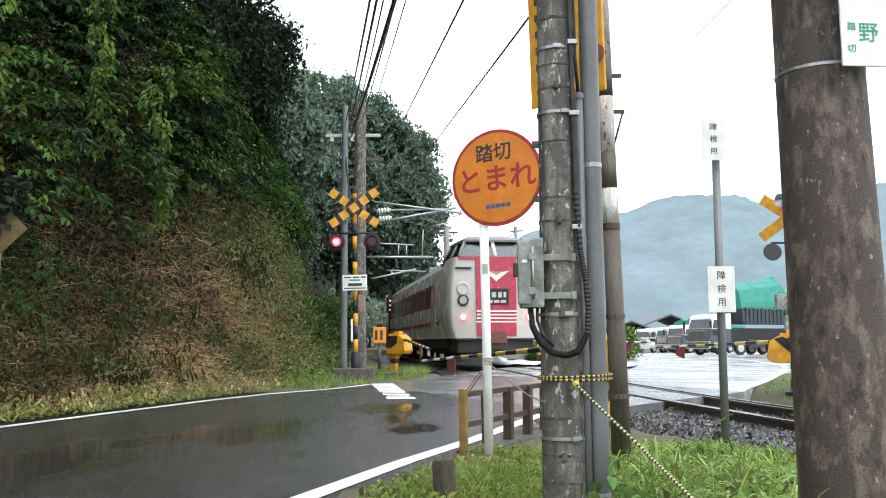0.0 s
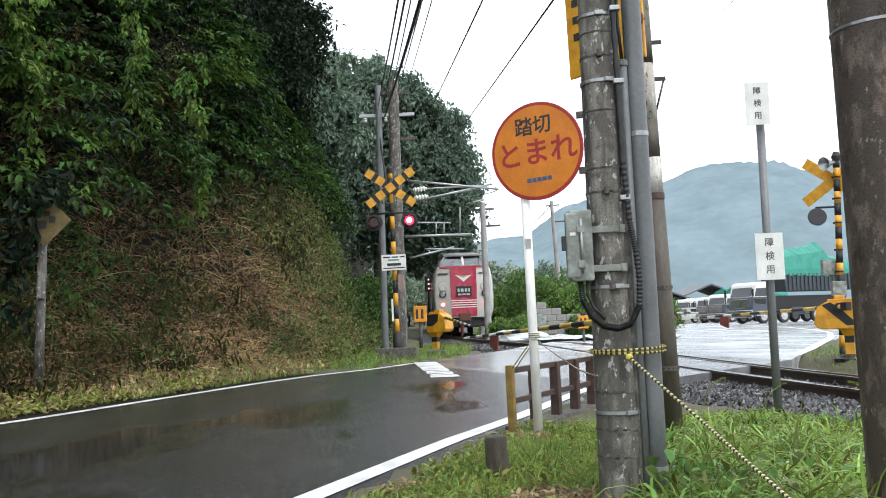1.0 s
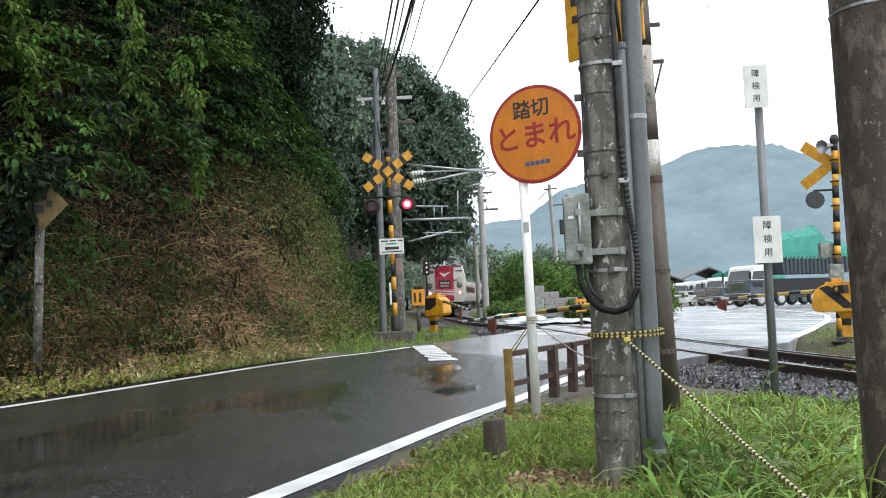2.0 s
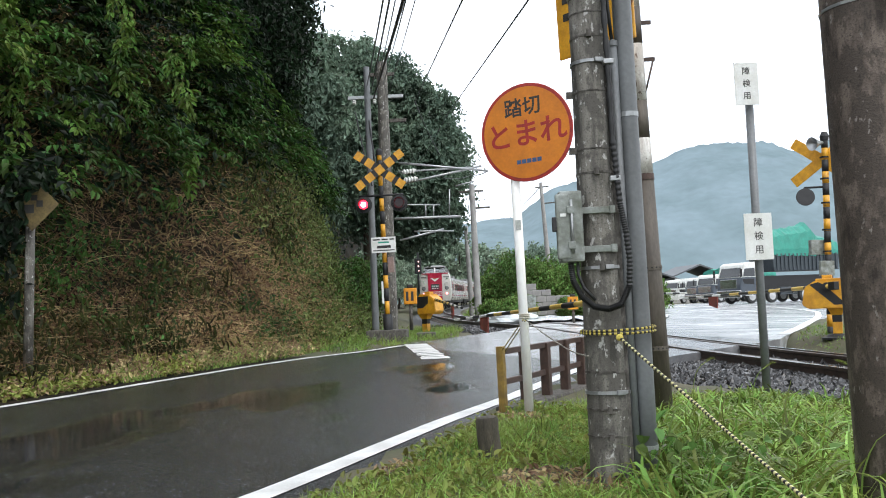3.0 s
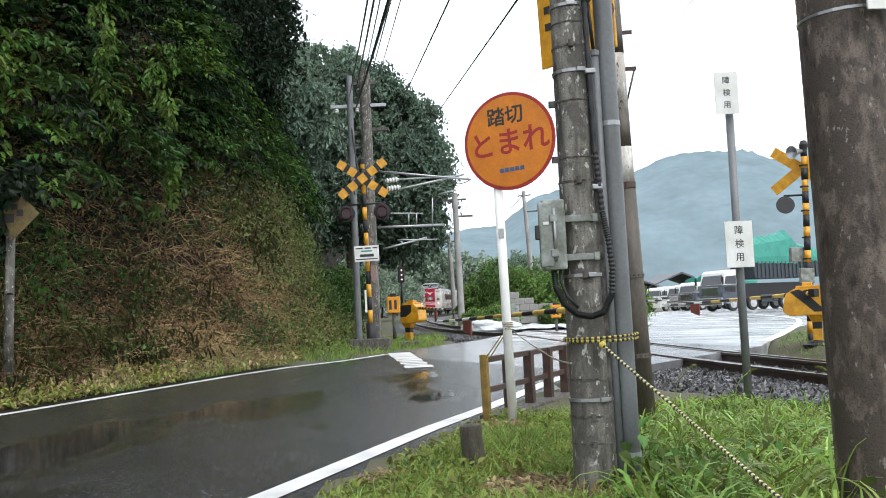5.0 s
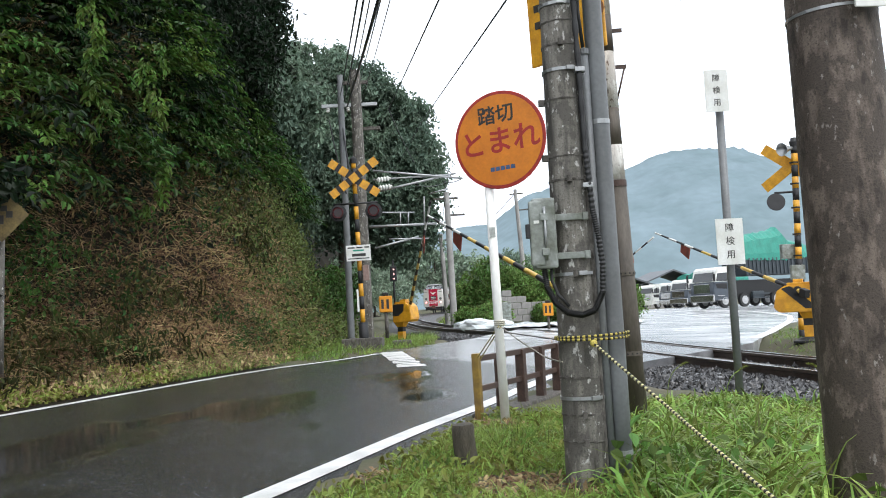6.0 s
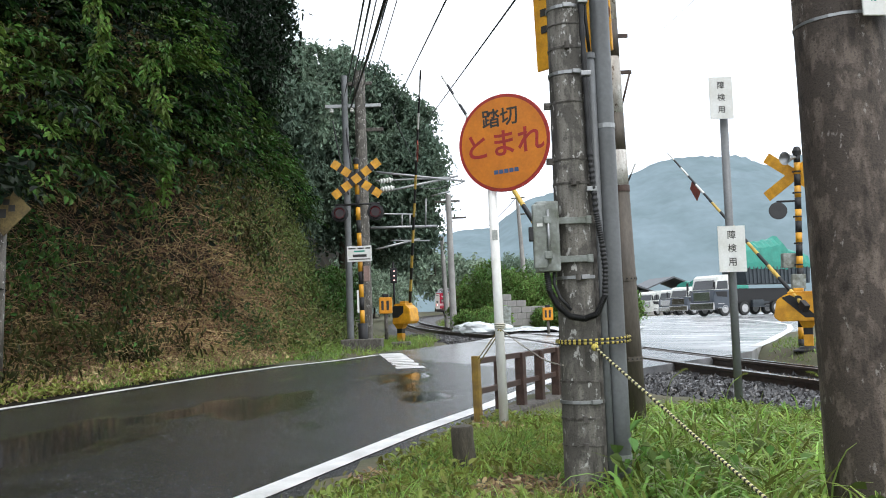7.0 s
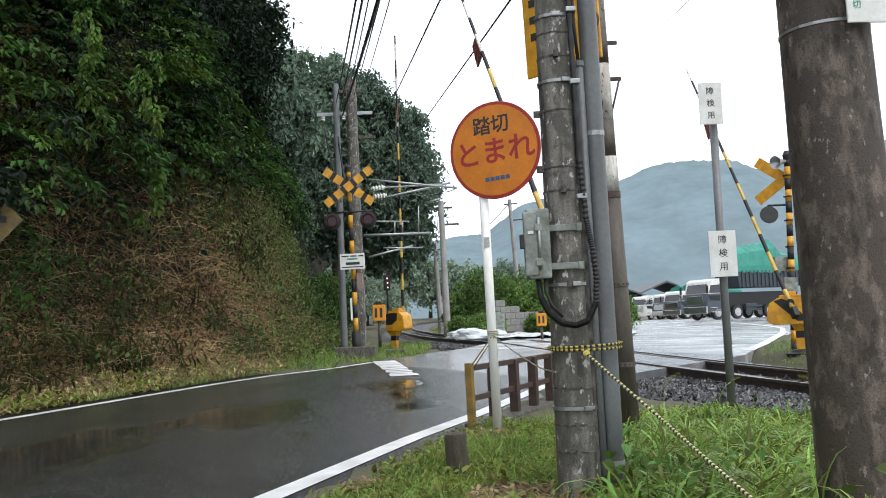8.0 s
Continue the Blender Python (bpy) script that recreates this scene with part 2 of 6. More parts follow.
GLASS_DARK = mat("dark_glass", (0.02, 0.025, 0.028), 0.06, vary=0.1, bump=0, spec=0.8)


# ---------------------------------------------------------------- helpers for shapes
def part(name, bm, material, parent=None, label="", smooth=False, m=None):
    """Links a bmesh as one mesh object, under parent if given."""
    me = bpy.data.meshes.new(name)
    bm.normal_update()
    bm.to_mesh(me)
    bm.free()
    for x in (material if isinstance(material, (list, tuple)) else [material]):
        me.materials.append(x)
    if smooth:
        for p in me.polygons:
            p.use_smooth = True
        me.set_sharp_from_angle(angle=radians(40))
    ob = new(name, me)
    if parent:
        ob.parent = parent
    if m:
        ob.matrix_local = m
    if label:
        ob["label"] = label
    return ob


def thing(name, label, category, m=None, group="", kind=""):
    e = new(name)
    e.empty_display_size = 0.2
    if m:
        e.matrix_local = m
    return tagged(e, label, category, group, kind)


def add_box(bm, lo, hi, bevel=0.0, m=None, mi=0):
    r = bmesh.ops.create_cube(bm, size=1)
    vs = r["verts"]
    for v in vs:
        v.co = Vector([lo[i] + (v.co[i] + 0.5) * (hi[i] - lo[i]) for i in range(3)])
    faces = list({f for v in vs for f in v.link_faces})
    if bevel:
        es = list({e for v in vs for e in v.link_edges})
        res = bmesh.ops.bevel(bm, geom=es, offset=bevel, segments=2, affect="EDGES", profile=0.6)
        faces = list({f for v in res["verts"] for f in v.link_faces})
        vs = list({v for f in faces for v in f.verts})
    for f in faces:
        f.material_index = mi
    if m:
        bmesh.ops.transform(bm, matrix=m, verts=vs)
    return vs


def box(lo, hi, bevel=0.0, m=None):
    bm = bmesh.new()
    add_box(bm, lo, hi, bevel, m)
    return bm


def add_tube(bm, pts, radii, seg=10, caps=True, mi=0):
    """A round tube along points."""
    pts = [Vector(p) for p in pts]
    if not isinstance(radii, (list, tuple)):
        radii = [radii] * len(pts)
    rings = []
    up = None
    for i, p in enumerate(pts):
        d = (pts[min(i + 1, len(pts) - 1)] - pts[max(i - 1, 0)]).normalized()
        if up is None:
            up = d.orthogonal().normalized()
        up = (up - d * up.dot(d)).normalized()
        side = d.cross(up)
        rings.append([bm.verts.new(p + radii[i] * (math.cos(a) * up + math.sin(a) * side)) for a in [2 * math.pi * k / seg for k in range(seg)]])
    for a, b in zip(rings, rings[1:]):
        for k in range(seg):
            f = bm.faces.new((a[k], a[(k + 1) % seg], b[(k + 1) % seg], b[k]))
            f.smooth = True
            f.material_index = mi
    if caps:
        for ring, flip in ((rings[0], True), (rings[-1], False)):
            f = bm.faces.new(ring[::-1] if flip else ring)
            f.material_index = mi


def tube(pts, radii, seg=10, caps=True):
    bm = bmesh.new()
    add_tube(bm, pts, radii, seg, caps)
    return bm


def lathe(profile, seg=24):
    """Turned shape about z from (radius, z) pairs."""
    bm = bmesh.new()
    rings = [[bm.verts.new((max(r, 1e-4) * math.cos(2 * math.pi * k / seg), max(r, 1e-4) * math.sin(2 * math.pi * k / seg), z)) for k in range(seg)] for r, z in profile]
    for a, b in zip(rings, rings[1:]):
        for k in range(seg):
            bm.faces.new((a[k], a[(k + 1) % seg], b[(k + 1) % seg], b[k]))
    bm.faces.new(rings[0][::-1])
    bm.faces.new(rings[-1])
    return bm


def prism(outline, y0, y1, bevel=0.0):
    """An outline in x, z pushed out from y0 to y1."""
    bm = bmesh.new()
    a = [bm.verts.new((x, y0, z)) for x, z in outline]
    b = [bm.verts.new((x, y1, z)) for x, z in outline]
    n = len(a)
    for k in range(n):
        bm.faces.new((a[k], a[(k + 1) % n], b[(k + 1) % n], b[k]))
    bm.faces.new(a[::-1])
    bm.faces.new(b)
    bmesh.ops.recalc_face_normals(bm, faces=bm.faces)
    if bevel:
        bmesh.ops.bevel(bm, geom=list(bm.edges), offset=bevel, segments=2, affect="EDGES")
    return bm


def lettering(name, text, size, material, parent, m, depth=0.001):
    """Words in the built-in font as a mesh, centred, facing -y."""
    cu = bpy.data.curves.new(name, "FONT")
    cu.body, cu.size, cu.align_x, cu.align_y, cu.extrude = text, size, "CENTER", "CENTER", depth
    cu.resolution_u, cu.offset = 3, size * (0.018 if size > 0.1 else 0.005)
    tmp = new(name + "_draft", cu)
    dg = bpy.context.evaluated_depsgraph_get()
    me = bpy.data.meshes.new_from_object(tmp.evaluated_get(dg))
    bpy.data.objects.remove(tmp)
    me.materials.clear()
    me.materials.append(material)
    ob = new(name, me)
    ob.parent = parent
    ob.matrix_local = m @ pose(0, 0, 0, 90, 0, 0)
    return ob


# ---------------------------------------------------------------- the lie of the land
def rise(y):
    return float(np.interp(y, [0, 9, 25, 34, 52, 79, 105, 138, 200, 400], [0, 0, .3, .36, .48, .66, .93, 1.25, 1.9, 3]))


TX = np.array([11.2, 7.45, 4.5, 2.15, 0.6, -0.5, -1.3, -2.65, -2.6, -1.2, 0.3, 10.0, 26.0])
TY = np.array([-14., 0., 11.6, 26., 34., 43., 52., 79., 105., 125., 138., 200., 280.])
TM = np.gradient(TX, TY)


def track_x(y):
    """The track's middle: a smooth curve through the plan's points."""
    i = int(np.clip(np.searchsorted(TY, y) - 1, 0, len(TY) - 2))
    h = TY[i + 1] - TY[i]
    t = (y - TY[i]) / h
    return float((2 * t**3 - 3 * t**2 + 1) * TX[i] + (t**3 - 2 * t**2 + t) * h * TM[i] + (-2 * t**3 + 3 * t**2) * TX[i + 1] + (t**3 - t**2) * h * TM[i + 1])


def land(x, y):
    """Height of roads and level ground."""
    w = float(np.interp(x - track_x(min(max(y, -14), 280)), [1, 14], [1, 0]))
    far = float(np.interp(y, [34, 46, 62, 90, 120], [0, .05, .32, .28, .2])) * float(np.interp(x, [9, 14], [0, 1]))
    return rise(y) * w + far


TRACK = [(track_x(y), float(y), rise(y) + 0.02) for y in np.arange(-14, 280, 0.5)]
ARC = np.concatenate([[0], np.cumsum([math.dist(a[:2], b[:2]) for a, b in zip(TRACK, TRACK[1:])])])
TRACK_A = np.array(TRACK)


def on_track(s):
    """Point, and heading in degrees from +y towards -x, s metres along the track."""
    p = [float(np.interp(s, ARC, TRACK_A[:, k])) for k in range(3)]
    q = [float(np.interp(s + 0.5, ARC, TRACK_A[:, k])) for k in range(3)]
    return Vector(p), math.degrees(math.atan2(-(q[0] - p[0]), q[1] - p[1])), math.degrees(math.atan2(q[2] - p[2], 0.5))


def arc_at(y):
    return float(np.interp(y, TRACK_A[:, 1], ARC))


def resample(poly, n):
    p = np.array(poly, float)
    d = np.concatenate([[0], np.cumsum(np.hypot(*np.diff(p[:, :2], axis=0).T))])
    s = np.linspace(0, d[-1], n)
    return [tuple(np.interp(s, d, p[:, k]) for k in range(p.shape[1])) for s in s]


def ribbon(left, right, n, across, lift=0.0, skirt=0.0):
    """A sheet between two edges, laid on the land."""
    bm = bmesh.new()
    rows = []
    for a, b in zip(resample(left, n), resample(right, n)):
        row = []
        for k in range(across + 1):
            x, y = a[0] + (b[0] - a[0]) * k / across, a[1] + (b[1] - a[1]) * k / across
            row.append(bm.verts.new((x, y, land(x, y) + lift)))
        rows.append(row)
    for a, b in zip(rows, rows[1:]):
        for k in range(across):
            bm.faces.new((a[k], a[k + 1], b[k + 1], b[k]))
    bmesh.ops.recalc_face_normals(bm, faces=bm.faces)
    if bm.faces[:][0].normal.z < 0:
        bmesh.ops.reverse_faces(bm, faces=bm.faces)
    if skirt:
        edges = [e for e in bm.edges if e.is_boundary]
        new_v = bmesh.ops.extrude_edge_only(bm, edges=edges)["geom"]
        for v in new_v:
            if isinstance(v, bmesh.types.BMVert):
                v.co.z -= skirt
    return bm


# left road line, hill foot and right road line in plan
LINE_L = [(-12.0, -5.0), (-9.2, 1.0), (-7.1, 5.7), (-5.02, 10.31), (-4.39, 12.07), (-3.49, 14.53), (-2.83, 15.91), (-1.98, 17.05), (-1.34, 18.45)]
LINE_R = [(-5.0, -6.0), (-2.5, 0.5), (-1.0, 4.82), (-0.24, 7.29), (0.45, 9.21), (1.23, 11.33), (2.3, 13.6)]


def line_x(poly, y):
    p = np.array(poly)
    return float(np.interp(y, p[:, 1], p[:, 0]))


# ---------------------------------------------------------------- ground and roads
def shoulder(x, y):
    """Height of the bare ground: falls under the ballast, climbs at the verge and the hill."""
    z = land(x, y)
    off = x - track_x(min(max(y, -14), 280))
    z -= 0.40 * float(np.interp(abs(off), [1.9, 2.6], [1, 0]))
    v = line_x([(-12.0, -5.0), (-5.02, 10.31), (-2.0, 17.1), (-1.2, 19.0), (-1.6, 21.5), (-4.0, 24.5), (-5.5, 42), (-6.5, 60), (-6.5, 110), (-3, 150), (5, 230)], y) - x
    if v > 0:
        z += float(np.interp(v, [0, 0.35, 1.3, 2.2], [0, 0.0, 0.1, 0.35]))
    r = x - line_x(LINE_R, y)
    if 0.2 < r and y < 11 and off < -2:
        z += 0.03
    return z


def far_ground(x, y):
    return shoulder(x, y) - 0.012


ROAD_L = [(-12.3, -5.0), (-9.5, 1.0), (-7.4, 5.6), (-5.25, 10.31), (-4.6, 12.07), (-3.7, 14.53), (-3.0, 15.95), (-2.15, 17.2), (-1.5, 18.6), (0.0, 21.6), (0.7, 22.8)]
ROAD_R = [(-4.4, -6.0), (-2.0, 0.5), (-0.5, 4.82), (0.2, 7.29), (0.85, 9.0), (1.6, 11.2), (2.4, 12.6), (3.3, 13.6), (4.0, 14.4), (4.8, 15.2), (5.4, 16.0)]
YARD_L = [(0.7, 22.8), (2.0, 27), (4, 34), (7, 50), (14, 80), (34, 125)]
YARD_R = [(5.4, 16.0), (6.4, 18.2), (9, 24), (12.3, 31), (19, 47), (70, 100)]


def road_span(y):
    """Left and right edge of the asphalt abreast of y."""
    if y < -5 or y > 100:
        return 0.0, 0.0
    return line_x(ROAD_L, y) if y < 22.8 else line_x(YARD_L, y), line_x(ROAD_R, y) if y < 16 else line_x(YARD_R, y)


def build_ground():
    xs = np.unique(np.concatenate([np.arange(-14, 14.1, 0.35), np.array([-1500, -700, -300, -150, -80, -50, -35, -25, -18, 18, 24, 32, 45, 65, 95, 150, 300, 700, 1500])]))
    ys = np.unique(np.concatenate([np.arange(-10, 34, 0.35), np.array([-1500, -500, -150, -60, -30, -18, 38, 42, 46, 50, 55, 60, 68, 76, 85, 95, 110, 130, 155, 190, 240, 320, 450, 700, 1500])]))
    bm = bmesh.new()
    grid = []
    for y in ys:
        row = []
        for x in xs:
            z = far_ground(x, y) if y < 300 else 2.0
            if road_span(y)[0] + 0.4 < x < road_span(y)[1] - 0.5:
                z -= 0.10
            row.append(bm.verts.new((x, y, z)))
        grid.append(row)
    for a, b in zip(grid, grid[1:]):
        for k in range(len(xs) - 1):
            bm.faces.new((a[k], a[k + 1], b[k + 1], b[k]))
    tagged(part("ground", bm, SOIL, smooth=True), "damp brown soil with low weeds around the crossing", "ground", kind="structure")


build_ground()
tagged(part("road", ribbon(ROAD_L[:9], ROAD_R[:6] + [(2.0, 12.0)], 90, 14, 0.0, 0.45), ASPHALT, smooth=True), "wet dark asphalt road with puddles leading to the crossing", "road", kind="structure")
DECK_L = [(-1.5, 18.6), (0.0, 21.6), (0.7, 22.8)]
DECK_R = [(2.0, 12.0), (2.4, 12.6), (3.3, 13.6), (4.0, 14.4), (4.8, 15.2), (5.4, 16.0)]
# lighter base than the road: low-angle sky sheen put into the deck colour
DECK_SHEEN = mat("wet_crossing_deck_sheen", (0.24, 0.24, 0.245), 0.2, vary=0.35, scale=0.9, fine=45, bump=0.25, col2=(0.10, 0.102, 0.106), rough_vary=0.12, contrast=0.3, stretch=(0.6, 1.4, 1))
tagged(part("road_3", ribbon(DECK_L, DECK_R, 40, 14, 0.0, 0.45), DECK_SHEEN, smooth=True), "wet worn grey asphalt over the level crossing, paled for sky sheen", "road", kind="structure")
tagged(part("road_2", ribbon(YARD_L, YARD_R, 60, 14, 0.0, 0.45), YARD, smooth=True), "wet grey asphalt road beyond the crossing, paled for reflected sky", "road", kind="structure")


def stripe(name, mid, width, label, lift=0.006, n=60):
    pts = resample(mid, n)
    left, right = [], []
    for i, p in enumerate(pts):
        q, r = pts[min(i + 1, n - 1)], pts[max(i - 1, 0)]
        d = Vector((q[0] - r[0], q[1] - r[1])).normalized()
        left.append((p[0] - d.y * width / 2, p[1] + d.x * width / 2))
        right.append((p[0] + d.y * width / 2, p[1] - d.x * width / 2))
    return tagged(part(name, ribbon(left, right, n, 1, lift), PAINT_WHITE), label, "road marking", kind="structure")


stripe("road_line_1", LINE_L, 0.16, "white painted edge line on wet asphalt")
stripe("road_line_2", LINE_R, 0.17, "white painted edge line on wet asphalt")
stripe("road_line_3", [(5.9, 17.3), (7.2, 20.0), (9.6, 25.5), (12.2, 32), (15.6, 41), (16.9, 46), (17.6, 52), (17.3, 57), (15.5, 61), (11, 63)], 0.22, "white painted edge line curving round the far road")
bm = bmesh.new()
for k, (f, g, w) in enumerate(((0.0, 0.33, 0.46), (0.34, 0.50, 0.44), (0.51, 0.61, 0.46), (0.63, 0.70, 0.40), (0.72, 0.79, 0.45), (0.81, 0.88, 0.38), (0.895, 1.0, 0.46))):
    a, b = Vector((-1.1, 18.75, 0)), Vector((-0.52, 14.45, 0))
    side = Vector((0.99, 0.134, 0)) * w / 2
    quad = [a.lerp(b, f) - side, a.lerp(b, f) + side, a.lerp(b, g) + side, a.lerp(b, g) - side]
    bm.faces.new([bm.verts.new((p.x, p.y, land(p.x, p.y) + 0.008)) for p in quad[::-1]])
bmesh.ops.recalc_face_normals(bm, faces=bm.faces)
tagged(part("stop_line", bm, PAINT_WHITE), "worn white stop line before the crossing", "road marking", kind="structure")


# ---------------------------------------------------------------- hillside and foliage
HILL_LINE = [(-14.5, -11.0), (-12.0, -5.0), (-9.2, 1.0), (-7.1, 5.7), (-5.02, 10.31), (-4.39, 12.07), (-3.49, 14.53), (-2.9, 15.91), (-2.5, 17.2), (-2.3, 19.0), (-2.4, 21.5),
             (-2.5, 24.5), (-2.7, 29), (-3.6, 36), (-5.2, 46), (-7.0, 60), (-7.5, 80), (-7, 110)]
HL = resample(HILL_LINE, 260)


def foot(y):
    """Place along the hill's foot abreast of y."""
    return float(np.interp(y, [p[1] for p in HL], range(260)))


def hill_point(i, v, rough=True):
    """A point of the hillside: i along its foot (0 to 259), v metres in from the foot."""
    i = float(np.clip(i, 0, 258.999))
    k = int(i)
    p = np.array(HL[k]) + (np.array(HL[k + 1]) - np.array(HL[k])) * (i - k)
    a, b = np.array(HL[max(k - 8, 0)]), np.array(HL[min(k + 9, 259)])
    d = (b - a) / np.hypot(*(b - a))
    n = np.array([-d[1], d[0]])
    x, y = p + n * v
    z = float(np.interp(v, [0, .35, 1.2, 1.6, 2.1, 2.7, 3.6, 5, 8, 14, 30, 60], [0, .03, .34, .85, 2.2, 4.2, 6.4, 8.4, 12, 16, 22, 28]))
    z += rise(p[1])
    if rough and v > 0.8:
        z += 0.35 * min(v - 0.8, 1.2) * noise.noise(Vector((x * 0.7, y * 0.7, 3)))
        w = 0.3 * min(v - 0.8, 1) * noise.noise(Vector((x * 0.5, y * 0.5, 9)))
        x, y = x + n[0] * w, y + n[1] * w
    return Vector((x, y, z)), Vector((-n[0], -n[1], 0))


def build_hill():
    vs = [0.1, .3, .6, .9, 1.2, 1.45, 1.7, 2.0, 2.4, 2.8, 3.2, 4, 5, 6.5, 8, 11, 14, 20, 30, 60]
    bm = bmesh.new()
    rows = [[bm.verts.new(hill_point(i, v)[0]) for v in vs] for i in np.arange(0, 259.5, 1.0)]
    for a, b in zip(rows, rows[1:]):
        for k in range(len(vs) - 1):
            bm.faces.new((a[k], b[k], b[k + 1], a[k + 1]))
    tagged(part("hillside", bm, HILLSOIL_SHADED, smooth=True), "steep earth bank overgrown with brush beside the road", "hillside", kind="structure")


build_hill()
rng = np.random.default_rng(7)


def leaf_blades(name, pos, tip, out, s, material, aspect=0.5, fold=0.12):
    """Pointed folded leaves as one mesh: from pos along tip, facing out, s long."""
    n = len(pos)
    tip = tip / (np.linalg.norm(tip, axis=1, keepdims=True) + 1e-9)
    out = out - tip * np.sum(tip * out, axis=1, keepdims=True)
    out = out / (np.linalg.norm(out, axis=1, keepdims=True) + 1e-9)
    side = np.cross(tip, out)
    s = s[:, None]
    rows = [pos]
    for sg in (1, -1):
        rows += [pos + tip * s * 0.28 + side * sg * s * aspect * 0.46 + out * s * fold, pos + tip * s * 0.66 + side * sg * s * aspect * 0.38 + out * s * fold * 0.6]
    rows.append(pos + tip * s - out * s * 0.16)
    v = np.stack(rows, axis=1).reshape(-1, 3)
    idx = np.arange(n)[:, None] * 6
    faces = np.concatenate([idx + np.array([0, 1, 2, 5]), idx + np.array([0, 5, 4, 3])], axis=0)
    me = bpy.data.meshes.new(name)
    me.from_pydata(v.tolist(), [], faces.tolist())
    me.materials.append(material)
    return me


def leaf_mesh(name, pos, out, size, material, droop=0.5, aspect=0.55, jitter=0.6, fold=0.12):
    """Leaves at pos (n x 3), facing roughly along out, as one mesh."""
    n = len(pos)
    out = out + rng.normal(0, jitter, (n, 3))
    tip = rng.normal(0, 1, (n, 3)) + np.array([0, 0, -droop * 1.6])
    return leaf_blades(name, pos, tip, out, size * rng.uniform(0.6, 1.3, n), material, aspect, fold)


def spray_mesh(name, root, direc, length, per, size, material, droop=0.45, aspect=0.46):
    """Drooping boughs with leaves set in two rows along each, as one mesh."""
    n = len(root)
    d = direc / (np.linalg.norm(direc, axis=1, keepdims=True) + 1e-9)
    side = np.cross(d, np.array([0, 0, 1.0])) + rng.normal(0, 0.18, (n, 3))
    side /= np.linalg.norm(side, axis=1, keepdims=True) + 1e-9
    P, T, O = [], [], []
    for k in range(per):
        u = np.clip(0.10 + 0.9 * (k + rng.uniform(0, 1, n)) / per, 0, 1)[:, None]
        sg = 1 if k % 2 else -1
        L = length[:, None]
        fall = np.array([0, 0, -1.0]) * droop
        w = sg * rng.uniform(0.0, 0.32, (n, 1)) * L * (1.15 - u)
        P.append(root + d * L * u + fall * L * u * u + side * w + rng.normal(0, 0.03, (n, 3)))
        T.append(side * sg * 0.75 + d * 0.8 + fall * (0.5 + 1.2 * u) + rng.normal(0, 0.28, (n, 3)))
        O.append(np.array([0, 0, 1.0]) + d * 0.45 + rng.normal(0, 0.30, (n, 3)))
    P, T, O = np.concatenate(P), np.concatenate(T), np.concatenate(O)
    return leaf_blades(name, P, T, O, size * rng.uniform(0.6, 1.25, len(P)), material, aspect)


def blade_mesh(name, base, direc, length, width, material, bend=0.5, segs=3):
    """Thin bending blades or stems as one mesh: base and direc n x 3."""
    n = len(base)
    d = direc / (np.linalg.norm(direc, axis=1, keepdims=True) + 1e-9)
    side = np.cross(d, rng.normal(0, 1, (n, 3)))
    side /= np.linalg.norm(side, axis=1, keepdims=True) + 1e-9
    rows = []
    p = base.copy()
    step = (length / segs)[:, None]
    for k in range(segs + 1):
        w = (width * (1 - 0.85 * k / segs))[:, None]
        rows += [p - side * w / 2, p + side * w / 2]
        d = d + np.array([0, 0, -bend / segs]) + rng.normal(0, 0.08, (n, 3))
        d /= np.linalg.norm(d, axis=1, keepdims=True)
        p = p + d * step
    v = np.stack(rows, axis=1).reshape(-1, 3)
    m = 2 * (segs + 1)
    idx = np.arange(n)[:, None] * m
    faces = np.concatenate([idx + np.array([2 * k, 2 * k + 1, 2 * k + 3, 2 * k + 2]) for k in range(segs)], axis=0)
    me = bpy.data.meshes.new(name)
    me.from_pydata(v.tolist(), [], faces.tolist())
    me.materials.append(material)
    return me


LEAF = leaf_mat("leaf_green", (0.078, 0.142, 0.030), (0.020, 0.046, 0.012), per=0.6, scale=0.9)
# leaf green brightened for daylight on outer boughs; the vines share it
LEAF_LIT = leaf_mat("leaf_lit", (0.150, 0.235, 0.045), (0.060, 0.115, 0.022), per=0.5, scale=0.9)
# near-black leaf copy: the shade deep in the canopy is in its colour
LEAF_SHADED = leaf_mat("leaf_shaded", (0.014, 0.030, 0.011), (0.004, 0.009, 0.004), per=0.6, scale=0.8)
# far leaves: distance haze mixed into the colour, paler still in the second
LEAF_FAR_HAZE = leaf_mat("leaf_far_haze", (0.175, 0.24, 0.165), (0.095, 0.145, 0.105), per=0.45, scale=0.35)
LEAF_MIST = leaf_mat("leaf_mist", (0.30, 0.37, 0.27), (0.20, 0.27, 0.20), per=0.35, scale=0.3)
LEAF_BUSH = leaf_mat("leaf_bush", (0.19, 0.29, 0.075), (0.085, 0.155, 0.04), per=0.5)
DRY = leaf_mat("dry_brush", (0.55, 0.375, 0.215), (0.15, 0.095, 0.052), per=0.6, rough=0.8, scale=0.8)
DRYLEAF = leaf_mat("dead_leaf", (0.30, 0.19, 0.10), (0.09, 0.056, 0.03), per=0.6, rough=0.8)
SASA = leaf_mat("bamboo_grass", (0.075, 0.080, 0.025), (0.024, 0.028, 0.009), per=0.6, scale=0.7)
GRASS = leaf_mat("grass_green", (0.30, 0.385, 0.09), (0.115, 0.19, 0.038), per=0.6, rough=0.38, scale=1.6)
LITTER = leaf_mat("leaf_litter", (0.50, 0.36, 0.22), (0.20, 0.13, 0.07), per=0.6, rough=0.7)
